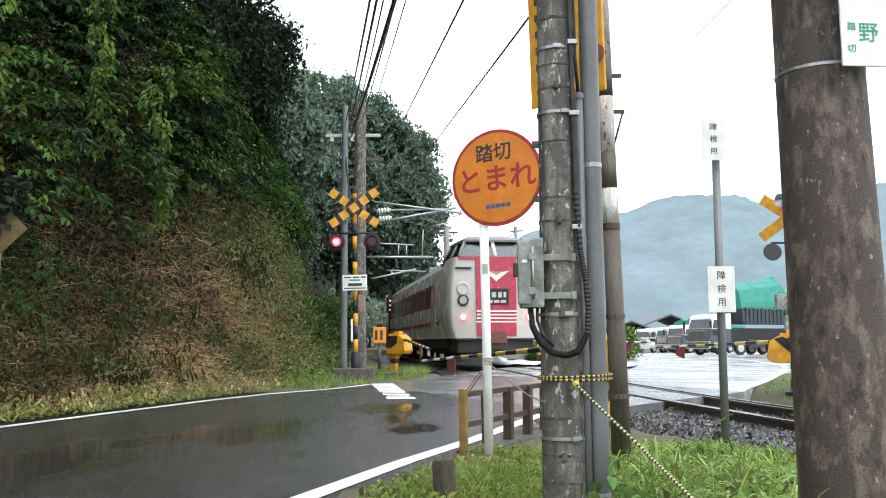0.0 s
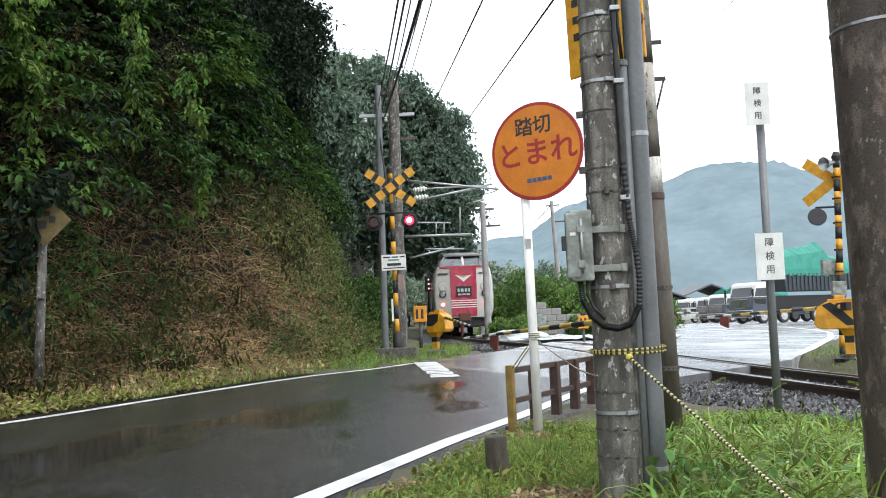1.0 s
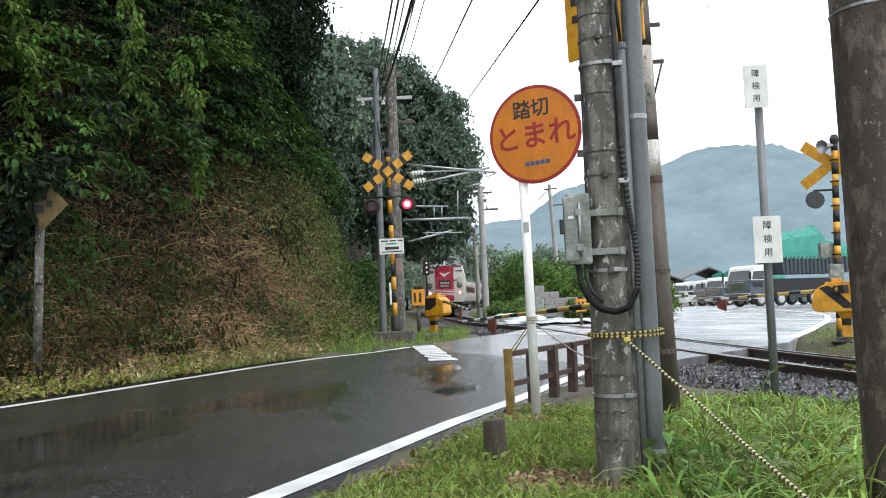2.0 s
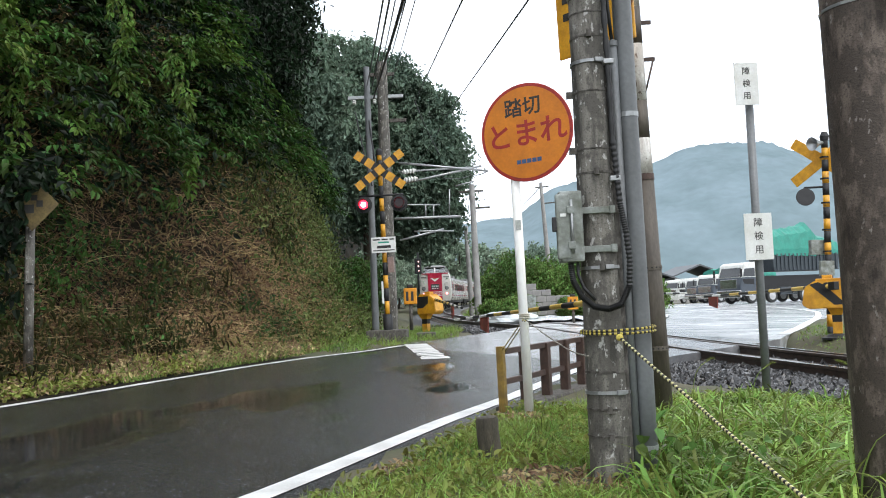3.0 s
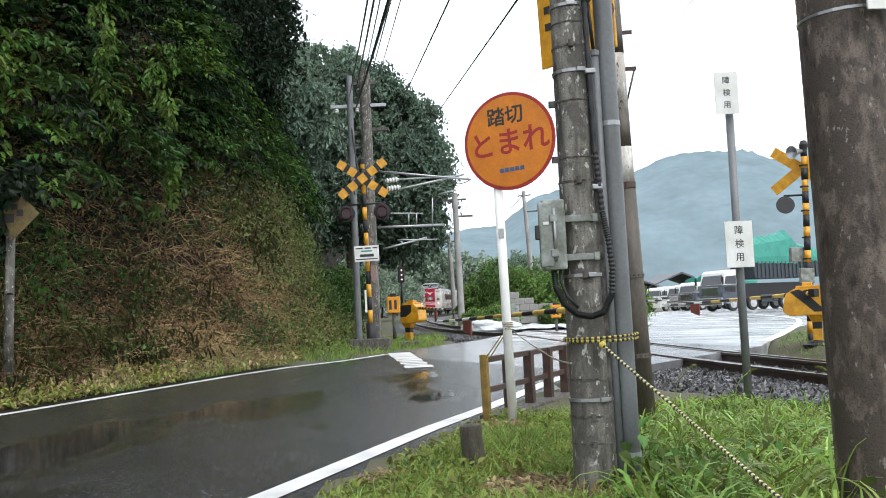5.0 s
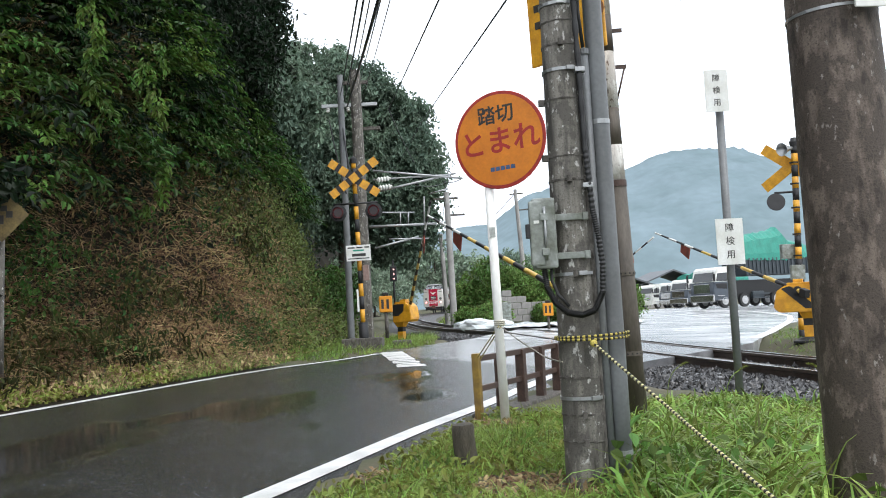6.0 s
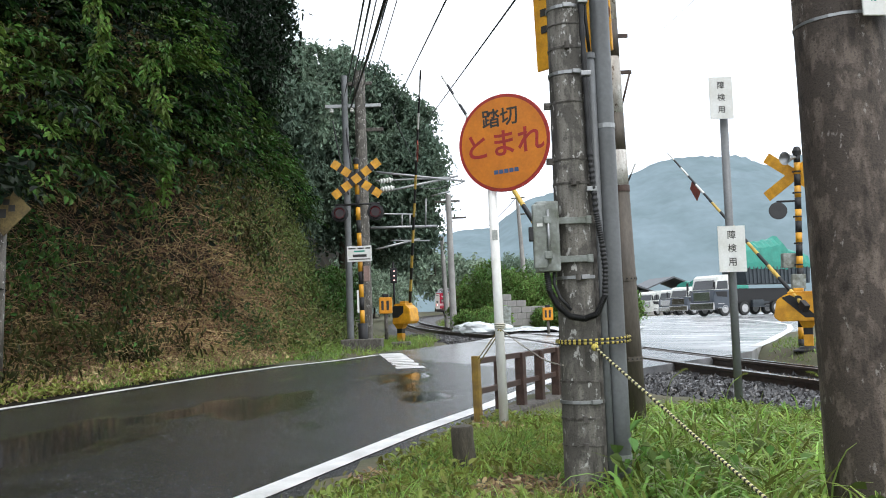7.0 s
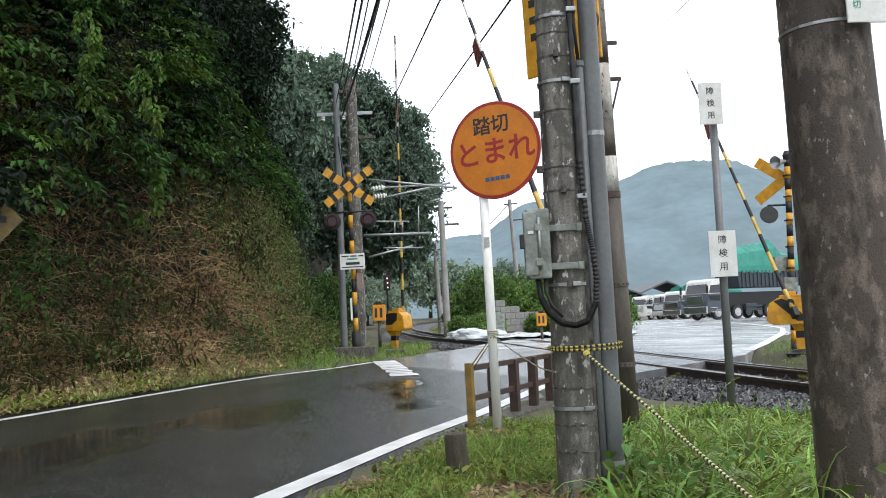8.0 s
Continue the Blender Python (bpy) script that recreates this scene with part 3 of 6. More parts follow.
WEED = leaf_mat("weed_green", (0.29, 0.31, 0.075), (0.14, 0.165, 0.04), per=0.5)
SCRUB = leaf_mat("scrub_olive", (0.17, 0.205, 0.06), (0.06, 0.08, 0.026), per=0.55, scale=1.0)
BARK = mat("bark", (0.10, 0.08, 0.06), 0.9, vary=0.4, scale=6, fine=40, bump=0.8, col2=(0.05, 0.04, 0.03), stretch=(2, 2, 0.5))


def clusters(centres, outs, per, spread, flat=0.6):
    """Leaf places in soft clumps round centres."""
    n = len(centres)
    c = np.repeat(centres, per, axis=0)
    o = np.repeat(outs, per, axis=0)
    r = rng.normal(0, 1, (n * per, 3)) * np.repeat(spread, per)[:, None]
    r[:, 2] *= flat
    r[:, 2] -= 0.35 * (r[:, 0] ** 2 + r[:, 1] ** 2) / np.repeat(spread, per)
    return c + r, o + r * 0.4


def hill_cover():
    boughs = {"green": ([], [], []), "bright": ([], [], []), "dark": ([], [], [])}
    fill, fout = [], []
    for _ in range(15000):
        i, v = foot(rng.uniform(4, 40)), 1.8 + 6.0 * rng.random() ** 1.6
        p, n = hill_point(i, v)
        f = noise.noise(Vector((p.x * 0.45, p.y * 0.45, p.z * 0.45)))
        gap = noise.noise(Vector((p.x * 0.9, p.y * 0.9, p.z * 0.9 + 20)))
        if p.z - 0.9 * f < float(np.interp(p.y, [10, 15, 20, 27], [2.9, 3.2, 4.7, 5.2])):
            continue
        if rng.random() < 0.22:
            fill.append(tuple(p + n * rng.uniform(0.0, 0.5))), fout.append(tuple(n + Vector((0, 0, 0.6))))
        if gap < -0.02:
            continue
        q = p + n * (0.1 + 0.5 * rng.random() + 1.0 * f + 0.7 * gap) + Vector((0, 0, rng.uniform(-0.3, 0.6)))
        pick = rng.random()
        # boughs that stand out take the lit colour, many high ones the shaded
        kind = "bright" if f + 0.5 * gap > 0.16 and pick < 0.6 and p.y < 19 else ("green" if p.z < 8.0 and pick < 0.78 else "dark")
        b, d, ln = boughs[kind]
        b.append(tuple(q))
        d.append(tuple(n + Vector((rng.normal(0, .45), rng.normal(0, .45), rng.uniform(-0.1, 0.5)))))
        ln.append(rng.uniform(0.5, 1.15) if kind != "bright" else rng.uniform(0.35, 0.8))
    # vine strands hanging down the bank
    b, d, ln = boughs["bright"]
    for ys, v0, top in ((9.2, 2.6, 2.6), (10.1, 2.8, 3.0), (10.4, 2.7, 2.2), (11.4, 2.9, 2.6), (11.7, 2.9, 1.6), (13.6, 2.7, 2.6), (14.9, 2.6, 1.8)):
        p, n = hill_point(foot(ys), v0, False)
        for k in range(22):
            b.append(tuple(p + n * (1.15 + 0.12 * math.sin(k * 0.7 + ys)) + Vector((0.05 * math.sin(k * 1.7), 0.05 * math.cos(k * 1.3), top - 0.13 * k))))
            d.append((rng.normal(0, .5), rng.normal(0, .5) - 0.3, -0.5)), ln.append(rng.uniform(0.15, 0.32))
    for nm, kind, per, size, m, lab in (("hill_leaves", "green", 26, 0.165, LEAF, "dense green broad leaves on boughs overhanging the bank"),
                                        ("hill_vines", "bright", 24, 0.125, LEAF_LIT, "climbing vines and outer boughs on the bank, coloured bright as if lit"),
                                        ("hill_canopy", "dark", 24, 0.17, LEAF_SHADED, "foliage coloured dark for shade high on the bank")):
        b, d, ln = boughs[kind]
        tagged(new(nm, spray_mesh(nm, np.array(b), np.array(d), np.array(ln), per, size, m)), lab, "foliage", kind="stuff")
    pos, out = clusters(np.array(fill), np.array(fout), 22, np.full(len(fill), 0.34))
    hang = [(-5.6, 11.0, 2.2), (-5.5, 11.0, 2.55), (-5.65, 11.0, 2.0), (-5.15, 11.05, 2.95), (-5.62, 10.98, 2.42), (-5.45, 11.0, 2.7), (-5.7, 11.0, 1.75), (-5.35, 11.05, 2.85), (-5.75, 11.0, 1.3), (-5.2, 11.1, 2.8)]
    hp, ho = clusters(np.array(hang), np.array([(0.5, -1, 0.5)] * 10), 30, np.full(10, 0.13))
    tagged(new("hill_undergrowth", leaf_mesh("hill_undergrowth", np.concatenate([pos, hp]), np.concatenate([out, ho]), 0.15, LEAF_SHADED)), "leaves coloured dark for the shade close to the bank", "foliage", kind="stuff")
    # dry brush and fallen stems on the lower bank
    b, d, ln, b2, o2 = [], [], [], [], []
    g3, go3 = [], []
    for _ in range(30000):
        i, v = foot(rng.uniform(6, 26)), rng.uniform(1.0, 3.6)
        p, n = hill_point(i, v)
        b.append(tuple(p + n * rng.uniform(0, 0.25)))
        d.append(tuple(n * rng.uniform(0.2, 1.2) + Vector((rng.normal(0, .7), rng.normal(0, .7), rng.uniform(-0.5, 1.0)))))
        ln.append(rng.uniform(0.2, 0.8))
    tagged(new("dry_brush", blade_mesh("dry_brush", np.array(b), np.array(d), np.array(ln), rng.uniform(0.004, 0.013, len(b)), DRY, bend=0.7)),
           "tangled dry brown brush on the bank", "brush", kind="stuff")
    for _ in range(15000):
        i, v = foot(rng.uniform(6, 25)), rng.uniform(0.9, 3.3)
        p, n = hill_point(i, v)
        b2.append(tuple(p + n * rng.uniform(0.0, 0.3))), o2.append(tuple(n + Vector((0, 0, 0.5))))
    tagged(new("dead_leaves", leaf_mesh("dead_leaves", np.array(b2), np.array(o2), 0.10, DRYLEAF, aspect=0.35)), "withered brown leaves hanging on the bank", "leaves", kind="stuff")
    # bamboo grass: narrow hanging blades
    c, co = [], []
    for _ in range(1300):
        i, v = foot(rng.uniform(6, 24)), rng.uniform(1.15, 3.4)
        p, n = hill_point(i, v)
        if noise.noise(Vector((p.x * 0.55, p.y * 0.55, p.z * 0.7 + 31))) > float(np.interp(p.y, [11, 14, 20], [-0.25, 0.08, 0.2])):
            c.append(tuple(p + n * rng.uniform(0.1, 0.45))), co.append(tuple(n + Vector((0, 0, 0.7))))
    pos, out = clusters(np.array(c), np.array(co), 34, rng.uniform(0.14, 0.32, len(c)))
    tagged(new("bamboo_grass", leaf_mesh("bamboo_grass", pos, out, 0.17, SASA, droop=0.9, aspect=0.15)), "olive bamboo grass among dry stems on the bank", "bamboo grass", kind="stuff")
    b, d, ln = [], [], []
    for _ in range(2600):
        i, v = foot(rng.uniform(10.5, 15.5)), rng.normal(1.35, 0.18)
        p, n = hill_point(i, v)
        b.append(tuple(p + Vector((0, 0, rng.uniform(0.02, 0.16))))), d.append((rng.normal(0.4, .3), rng.normal(0.9, .3), rng.normal(0, .15))), ln.append(rng.uniform(0.3, 1.0))
    tagged(new("straw_drift", blade_mesh("straw_drift", np.array(b), np.array(d), np.array(ln), rng.uniform(0.006, 0.016, len(b)), DRY, bend=0.2)), "pale cut straw lying along the foot of the bank", "straw", kind="stuff")
    for _ in range(900):
        i, v = foot(rng.uniform(6, 23)), rng.uniform(1.1, 3.2)
        p, n = hill_point(i, v)
        if noise.noise(Vector((p.x * 0.8, p.y * 0.8, p.z * 0.8 + 5))) > 0.02:
            g3.append(tuple(p + n * 0.25)), go3.append(tuple(n + Vector((0, 0, 0.7))))
    pos, out = clusters(np.array(g3), np.array(go3), 40, rng.uniform(0.12, 0.3, len(g3)))
    tagged(new("bank_weeds", leaf_mesh("bank_weeds", pos, out, 0.09, LEAF)), "green weeds growing through the dry brush", "weeds", kind="stuff")
    # tail of the bank beside the signal and along the line: green scrub
    g4, go4, s4 = [], [], []
    for _ in range(1500):
        i, v = foot(rng.uniform(17.5, 60)), rng.uniform(0.5, 4.5)
        p, n = hill_point(i, v)
        g4.append(tuple(p + n * rng.uniform(0, .5) + Vector((0, 0, rng.uniform(0, .4))))), go4.append(tuple(n + Vector((0, 0, 0.7)))), s4.append(rng.uniform(0.2, 0.4))
    pos, out = clusters(np.array(g4), np.array(go4), 40, np.array(s4))
    tagged(new("bank_scrub", leaf_mesh("bank_scrub", pos, out, 0.11, SCRUB)), "green scrub at the end of the bank by the line", "scrub", kind="stuff")
    # verge grass by the road
    b, d, ln, bb, oo = [], [], [], [], []
    for _ in range(25000):
        i, v = foot(rng.uniform(6, 23)), rng.uniform(0.22, 1.5)
        p, n = hill_point(i, v)
        f = noise.noise(Vector((p.x * 0.6, p.y * 0.6, 1)))
        if p.y > 14.0 or f > 0.30:
            b.append(tuple(p)), d.append((rng.normal(0, .35), rng.normal(0, .35), 1)), ln.append(rng.uniform(0.06, 0.22))
        else:
            bb.append(tuple(p + Vector((0, 0, rng.uniform(0.01, 0.1))))), oo.append((0, 0, 1.2))
    tagged(new("verge_grass", blade_mesh("verge_grass", np.array(b), np.array(d), np.array(ln), rng.uniform(0.006, 0.013, len(b)), GRASS, bend=0.8)), "short green grass along the road edge", "grass", kind="stuff")
    tagged(new("verge_weeds", leaf_mesh("verge_weeds", np.array(bb), np.array(oo), 0.075, WEED, droop=0.0, jitter=0.6)), "low yellowish green weeds along the road edge", "weeds", kind="stuff")
    b2, o2 = [], []
    for _ in range(26000):
        i, v = foot(rng.uniform(6, 20)), rng.uniform(0.28, 1.9)
        p, n = hill_point(i, v)
        b2.append(tuple(p + Vector((0, 0, rng.uniform(0.01, 0.085))))), o2.append((0, 0, 2))
    tagged(new("fallen_leaves", leaf_mesh("fallen_leaves", np.array(b2), np.array(o2), 0.075, LITTER, droop=0, jitter=0.5)), "fallen brown leaves on the verge", "leaves", kind="stuff")


hill_cover()


def tree(name, x, y, z, height, crowns, size, material, label, per=60, n=260, trunk_r=0.2):
    """A tree: tapered trunk and limbs, and a crown of many leaf clumps on uneven lobes (x, y, z, r from the base)."""
    t = thing(name, label, "tree", pose(x, y, z))
    bm = bmesh.new()
    pts = [(0.1 * math.sin(k), 0.1 * math.cos(k * 1.3), height * 0.85 * k / 6) for k in range(7)]
    add_tube(bm, pts, [trunk_r * (1 - 0.13 * k) for k in range(7)], 8)
    for cx, cy, cz, r in crowns:
        s = Vector(pts[min(5, max(1, int(cz / height * 5)))])
        e = Vector((cx, cy, cz))
        add_tube(bm, [s, s.lerp(e, 0.5) + Vector((0, 0, 0.2)), e], [trunk_r * 0.45, trunk_r * 0.3, trunk_r * 0.1], 6)
    part("trunk", bm, BARK, t)
    c, o, sp = [], [], []
    for cx, cy, cz, r in crowns:
        for _ in range(n):
            d = Vector(rng.normal(0, 1, 3)).normalized()
            k = r * (0.65 + 0.35 * rng.random() ** 0.5) * (1 + 0.35 * noise.noise(d * 2 + Vector((cx, cy, cz))))
            c.append((cx + d.x * k, cy + d.y * k, cz + d.z * k * 0.85)), o.append((d.x, d.y, d.z + 0.9)), sp.append(r * rng.uniform(0.08, 0.17))
    pos, out = clusters(np.array(c), np.array(o), per, np.array(sp))
    ob = new("crown", leaf_mesh("crown", pos, out, size, material))
    ob.parent = t
    return t


tree("hill_tree", -8.3, 25.0, 7.0, 7, [(0, 0, 3, 2.6), (2.0, -1.5, 1.0, 2.0), (-2, 1, 5, 2.6), (2.2, 1.5, 3.0, 1.8)], 0.16, LEAF_SHADED, "dark leafy tree leaning out over the bank")
tree("hill_tree", -8.5, 17.5, 9.0, 8, [(0, 0, 4, 3.0), (2.5, -2, 2.0, 2.2), (0, 3, 5, 2.6), (-2, -3, 3, 2.6)], 0.16, LEAF_SHADED, "dark leafy tree high on the bank")
tree("hill_tree", -11.5, 12.0, 9, 8, [(0, 0, 4, 3.0), (2.5, -2, 1.5, 2.4), (0, 3, 5, 2.8)], 0.16, LEAF_SHADED, "dark leafy tree high on the bank")
tree("tall_tree", -5.2, 48, 1.5, 14, [(0, 0, 11.6, 3.0), (2.4, 0, 9.6, 2.6), (-2.4, 1, 10, 2.8), (3.6, -0.5, 7.2, 2.3), (1.2, 0, 6.2, 2.8), (-2, 0, 6, 3.2), (3.0, 0, 4.4, 2.0)], 0.25, LEAF_FAR_HAZE, "tall leafy tree standing beside the railway", n=110, per=130, trunk_r=0.3)
tree("tall_tree", -8.5, 56, 2, 16, [(0, 0, 13.2, 3.4), (3.6, 0, 11.4, 3.0), (-2.4, 1, 10, 3.0), (2.5, -0.5, 7.2, 3.0)], 0.27, LEAF_FAR_HAZE, "tall leafy tree standing beside the railway", n=110, per=130, trunk_r=0.3)
tree("tall_tree", -9.5, 40, 4, 12, [(0, 0, 8.6, 3.0), (2.4, 0, 6.4, 2.6), (1.5, 0, 3.6, 2.6)], 0.26, LEAF_FAR_HAZE, "tall tree behind the bank", n=90, per=110, trunk_r=0.25)

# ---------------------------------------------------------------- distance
# woods with aerial haze put in as a bluish colour and faint glow
HAZE = mat("haze_tinted_woods", (0.15, 0.20, 0.225), 1.0, vary=0.16, scale=0.035, fine=0.16, bump=0, col2=(0.11, 0.155, 0.17), spec=0.0, emit=(0.42, 0.50, 0.54, 0.17))


def mountain(name, y0, ridge, label):
    """A far wooded ridge with ridges and gullies; ridge: (x, height) pairs."""
    bm = bmesh.new()
    xs = np.linspace(ridge[0][0], ridge[-1][0], 260)
    hs = np.interp(xs, [r[0] for r in ridge], [r[1] for r in ridge])
    rows = []
    for k in range(48):
        f = k / 47
        row = []
        for x, h in zip(xs, hs):
            n1 = noise.noise(Vector((x * 0.012, k * 0.11, 2)))
            n2 = noise.noise(Vector((x * 0.045, f * 8.5, 5)))
            n3 = noise.noise(Vector((x * 0.26, f * 49, 8)))
            row.append(bm.verts.new((x, y0 + 190 * f + 12 * n1 * (1 - f), h * f ** 0.8 * (1 + 0.10 * n1 * (1 - f)) + 1.6 * n2 + 1.6 * n3)))
        rows.append(row)
    for a, b in zip(rows, rows[1:]):
        for i in range(len(xs) - 1):
            bm.faces.new((a[i], a[i + 1], b[i + 1], b[i]))
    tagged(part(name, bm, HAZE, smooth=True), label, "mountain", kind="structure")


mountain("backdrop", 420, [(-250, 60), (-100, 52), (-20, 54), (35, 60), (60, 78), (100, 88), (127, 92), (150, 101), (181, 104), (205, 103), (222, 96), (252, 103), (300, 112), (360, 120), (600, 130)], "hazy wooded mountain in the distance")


# ---------------------------------------------------------------- railway track
def sweep(profile, offset, y0, y1, step=0.5, mi=None):
    """A cross-section (sideways, up) carried along the track."""
    bm = bmesh.new()
    rows = []
    s = arc_at(y0)
    e = arc_at(y1)
    n = max(2, int((e - s) / step))
    for k in range(n + 1):
        p, hd, _ = on_track(s + (e - s) * k / n)
        a = radians(hd)
        rows.append([bm.verts.new((p.x + (offset + u) * math.cos(a), p.y + (offset + u) * math.sin(a), p.z + w)) for u, w in profile])
    m = len(profile)
    for a, b in zip(rows, rows[1:]):
        for i in range(m):
            f = bm.faces.new((a[i], b[i], b[(i + 1) % m], a[(i + 1) % m]))
            if mi:
                f.material_index = mi[i]
    bmesh.ops.recalc_face_normals(bm, faces=bm.faces)
    return bm


track = thing("railway_track", "single railway track with worn steel rails on dark ballast", "railway track", kind="structure")
RP = [(-0.033, 0), (0.033, 0), (0.033, -0.035), (0.009, -0.05), (0.009, -0.125), (0.06, -0.14), (0.06, -0.153), (-0.06, -0.153), (-0.06, -0.14), (-0.009, -0.125), (-0.009, -0.05), (-0.033, -0.035)]
for off in (-0.567, 0.567):
    part("rail", sweep(RP, off, -13, 240, 1.0, [1] + [0] * 11), [RAIL, RAILTOP], track)
for off in (-0.44, 0.44):
    part("guard_rail", sweep([(a, b - 0.01) for a, b in RP], off, 11.5, 25.5, 0.7), RAIL, track)
BED = [(-2.6, -0.62), (-2.25, -0.42), (-1.55, -0.18), (-0.6, -0.17), (0.6, -0.17), (1.55, -0.18), (2.25, -0.42), (2.6, -0.62)]
for nm, a, b in (("ballast_bed", -13, 16.5), ("ballast_bed_2", 19.6, 250)):
    tagged(part(nm, sweep(BED, 0, a, b, 1.0), BALLAST), "bed of dark crushed stone ballast", "ballast", kind="structure")
sl = box((-1.05, -0.11, -0.15), (1.05, 0.11, 0), 0.012)
sl_me = part("sleeper", sl, SLEEPER, track).data
first = True
y = -4.0
while y < 60:
    p, hd, _ = on_track(arc_at(y))
    if not 13.4 < y < 22.9:
        if first:
            ob = [o for o in track.children if o.name.startswith("sleeper")][0]
            first = False
        else:
            ob = new("sleeper", sl_me)
            ob.parent = track
        ob.matrix_local = pose(p.x, p.y, p.z - 0.150, 0, 0, hd + random.uniform(-1, 1))
    y += 0.62 if y < 30 else 0.75


def stones():
    """Crushed stones strewn over the bed as one mesh."""
    base = [Vector(v).normalized() for v in [(1, .2, .1), (-1, .1, -.2), (.2, 1, .1), (-.1, -1, .2), (.1, .1, 1), (-.1, .2, -1)]]
    tri = [(0, 2, 4), (2, 1, 4), (1, 3, 4), (3, 0, 4), (2, 0, 5), (1, 2, 5), (3, 1, 5), (0, 3, 5)]
    vs, fs = [], []

    def put(s, off):
        p, hd, _ = on_track(s)
        a = radians(hd)
        z = float(np.interp(off, [b[0] for b in BED], [b[1] for b in BED]))
        o = Vector((p.x + off * math.cos(a), p.y + off * math.sin(a), p.z + z + 0.012))
        q = Euler((random.uniform(0, 6), random.uniform(0, 6), random.uniform(0, 6))).to_matrix()
        r = random.uniform(0.025, 0.07)
        k = len(vs)
        for b in base:
            vs.append(tuple(o + q @ Vector((b.x * r * random.uniform(.8, 1.4), b.y * r * random.uniform(.7, 1.2), b.z * r * random.uniform(.5, 1)))))
        fs.extend(tuple(k + i for i in t) for t in tri)

    for _ in range(18000):
        put(random.uniform(arc_at(4.5), arc_at(13.6)), random.uniform(-2.75, 2.3) if random.random() < .35 else random.uniform(-2.75, -0.5))
    for _ in range(7000):
        put(random.uniform(arc_at(22.6), arc_at(36)), random.uniform(-2.5, 1.0))
    me = bpy.data.meshes.new("ballast_stones")
    me.from_pydata(vs, [], fs)
    me.materials.append(STONE)
    tagged(new("ballast_stones", me), "loose angular grey ballast stones along the rails", "ballast", kind="stuff")


stones()

# ---------------------------------------------------------------- train
T_RED = mat("train_red", (0.43, 0.020, 0.050), 0.26, vary=0.1, scale=2, fine=30, bump=0.02, col2=(0.33, 0.015, 0.038), coat=0.3)
T_GREY = mat("train_cream", (0.50, 0.475, 0.43), 0.26, vary=0.1, scale=2, fine=30, bump=0.02, col2=(0.52, 0.505, 0.46), coat=0.3)
T_ROOF = mat("train_roof", (0.23, 0.23, 0.225), 0.6, vary=0.2, scale=3, fine=30, bump=0.05)
T_UNDER = mat("train_underside", (0.035, 0.032, 0.03), 0.7, vary=0.3, scale=5, fine=30, bump=0.2)
T_WHITE = mat("train_white", (0.75, 0.74, 0.72), 0.4, vary=0.06, scale=4, bump=0)
T_LIGHT = mat("train_tail_light", (0.8, 0.1, 0.08), 0.3, vary=0.05, bump=0, emit=(1.0, 0.05, 0.05, 3.5))
T_HEAD = mat("train_lamp_glass", (0.30, 0.31, 0.30), 0.15, vary=0.1, bump=0, metal=0.5)
T_WIN = mat("train_glass", (0.012, 0.014, 0.016), 0.12, vary=0.1, bump=0, spec=0.35)
T_PANE = bpy.data.materials.new("cab_window_glass")
T_PANE.use_nodes = True
_n = T_PANE.node_tree
_t, _g, _x = _n.nodes.new("ShaderNodeBsdfTransparent"), _n.nodes.new("ShaderNodeBsdfGlossy"), _n.nodes.new("ShaderNodeMixShader")
_t.inputs[0].default_value = (0.72, 0.76, 0.76, 1)
_g.inputs["Roughness"].default_value = 0.04
_x.inputs[0].default_value = 0.16
_n.links.new(_t.outputs[0], _x.inputs[1])
_n.links.new(_g.outputs[0], _x.inputs[2])
_n.links.new(_x.outputs[0], _n.nodes["Material Output"].inputs["Surface"])
T_CORE = mat("tail_light_core", (1.0, 0.75, 0.75), 0.3, vary=0.02, bump=0, emit=(1.0, 0.62, 0.62, 3.0))
SIDE = [(-1.32, 0.85), (-1.45, 1.2), (-1.473, 1.75), (-1.45, 2.5), (-1.33, 3.05), (-1.05, 3.35), (-0.5, 3.45)]
SECTION = SIDE + [(-x, z) for x, z in SIDE[::-1]]


def loft(rings, mi=None):
    bm = bmesh.new()
    rr = [[bm.verts.new(p) for p in r] for r in rings]
    n = len(rr[0])
    for a, b in zip(rr, rr[1:]):
        for k in range(n):
            f = bm.faces.new((a[k], a[(k + 1) % n], b[(k + 1) % n], b[k]))
            if mi:
                f.material_index = mi(k)
    bm.faces.new(rr[0])
    bm.faces.new(rr[-1][::-1])
    bmesh.ops.recalc_face_normals(bm, faces=bm.faces)
    return bm


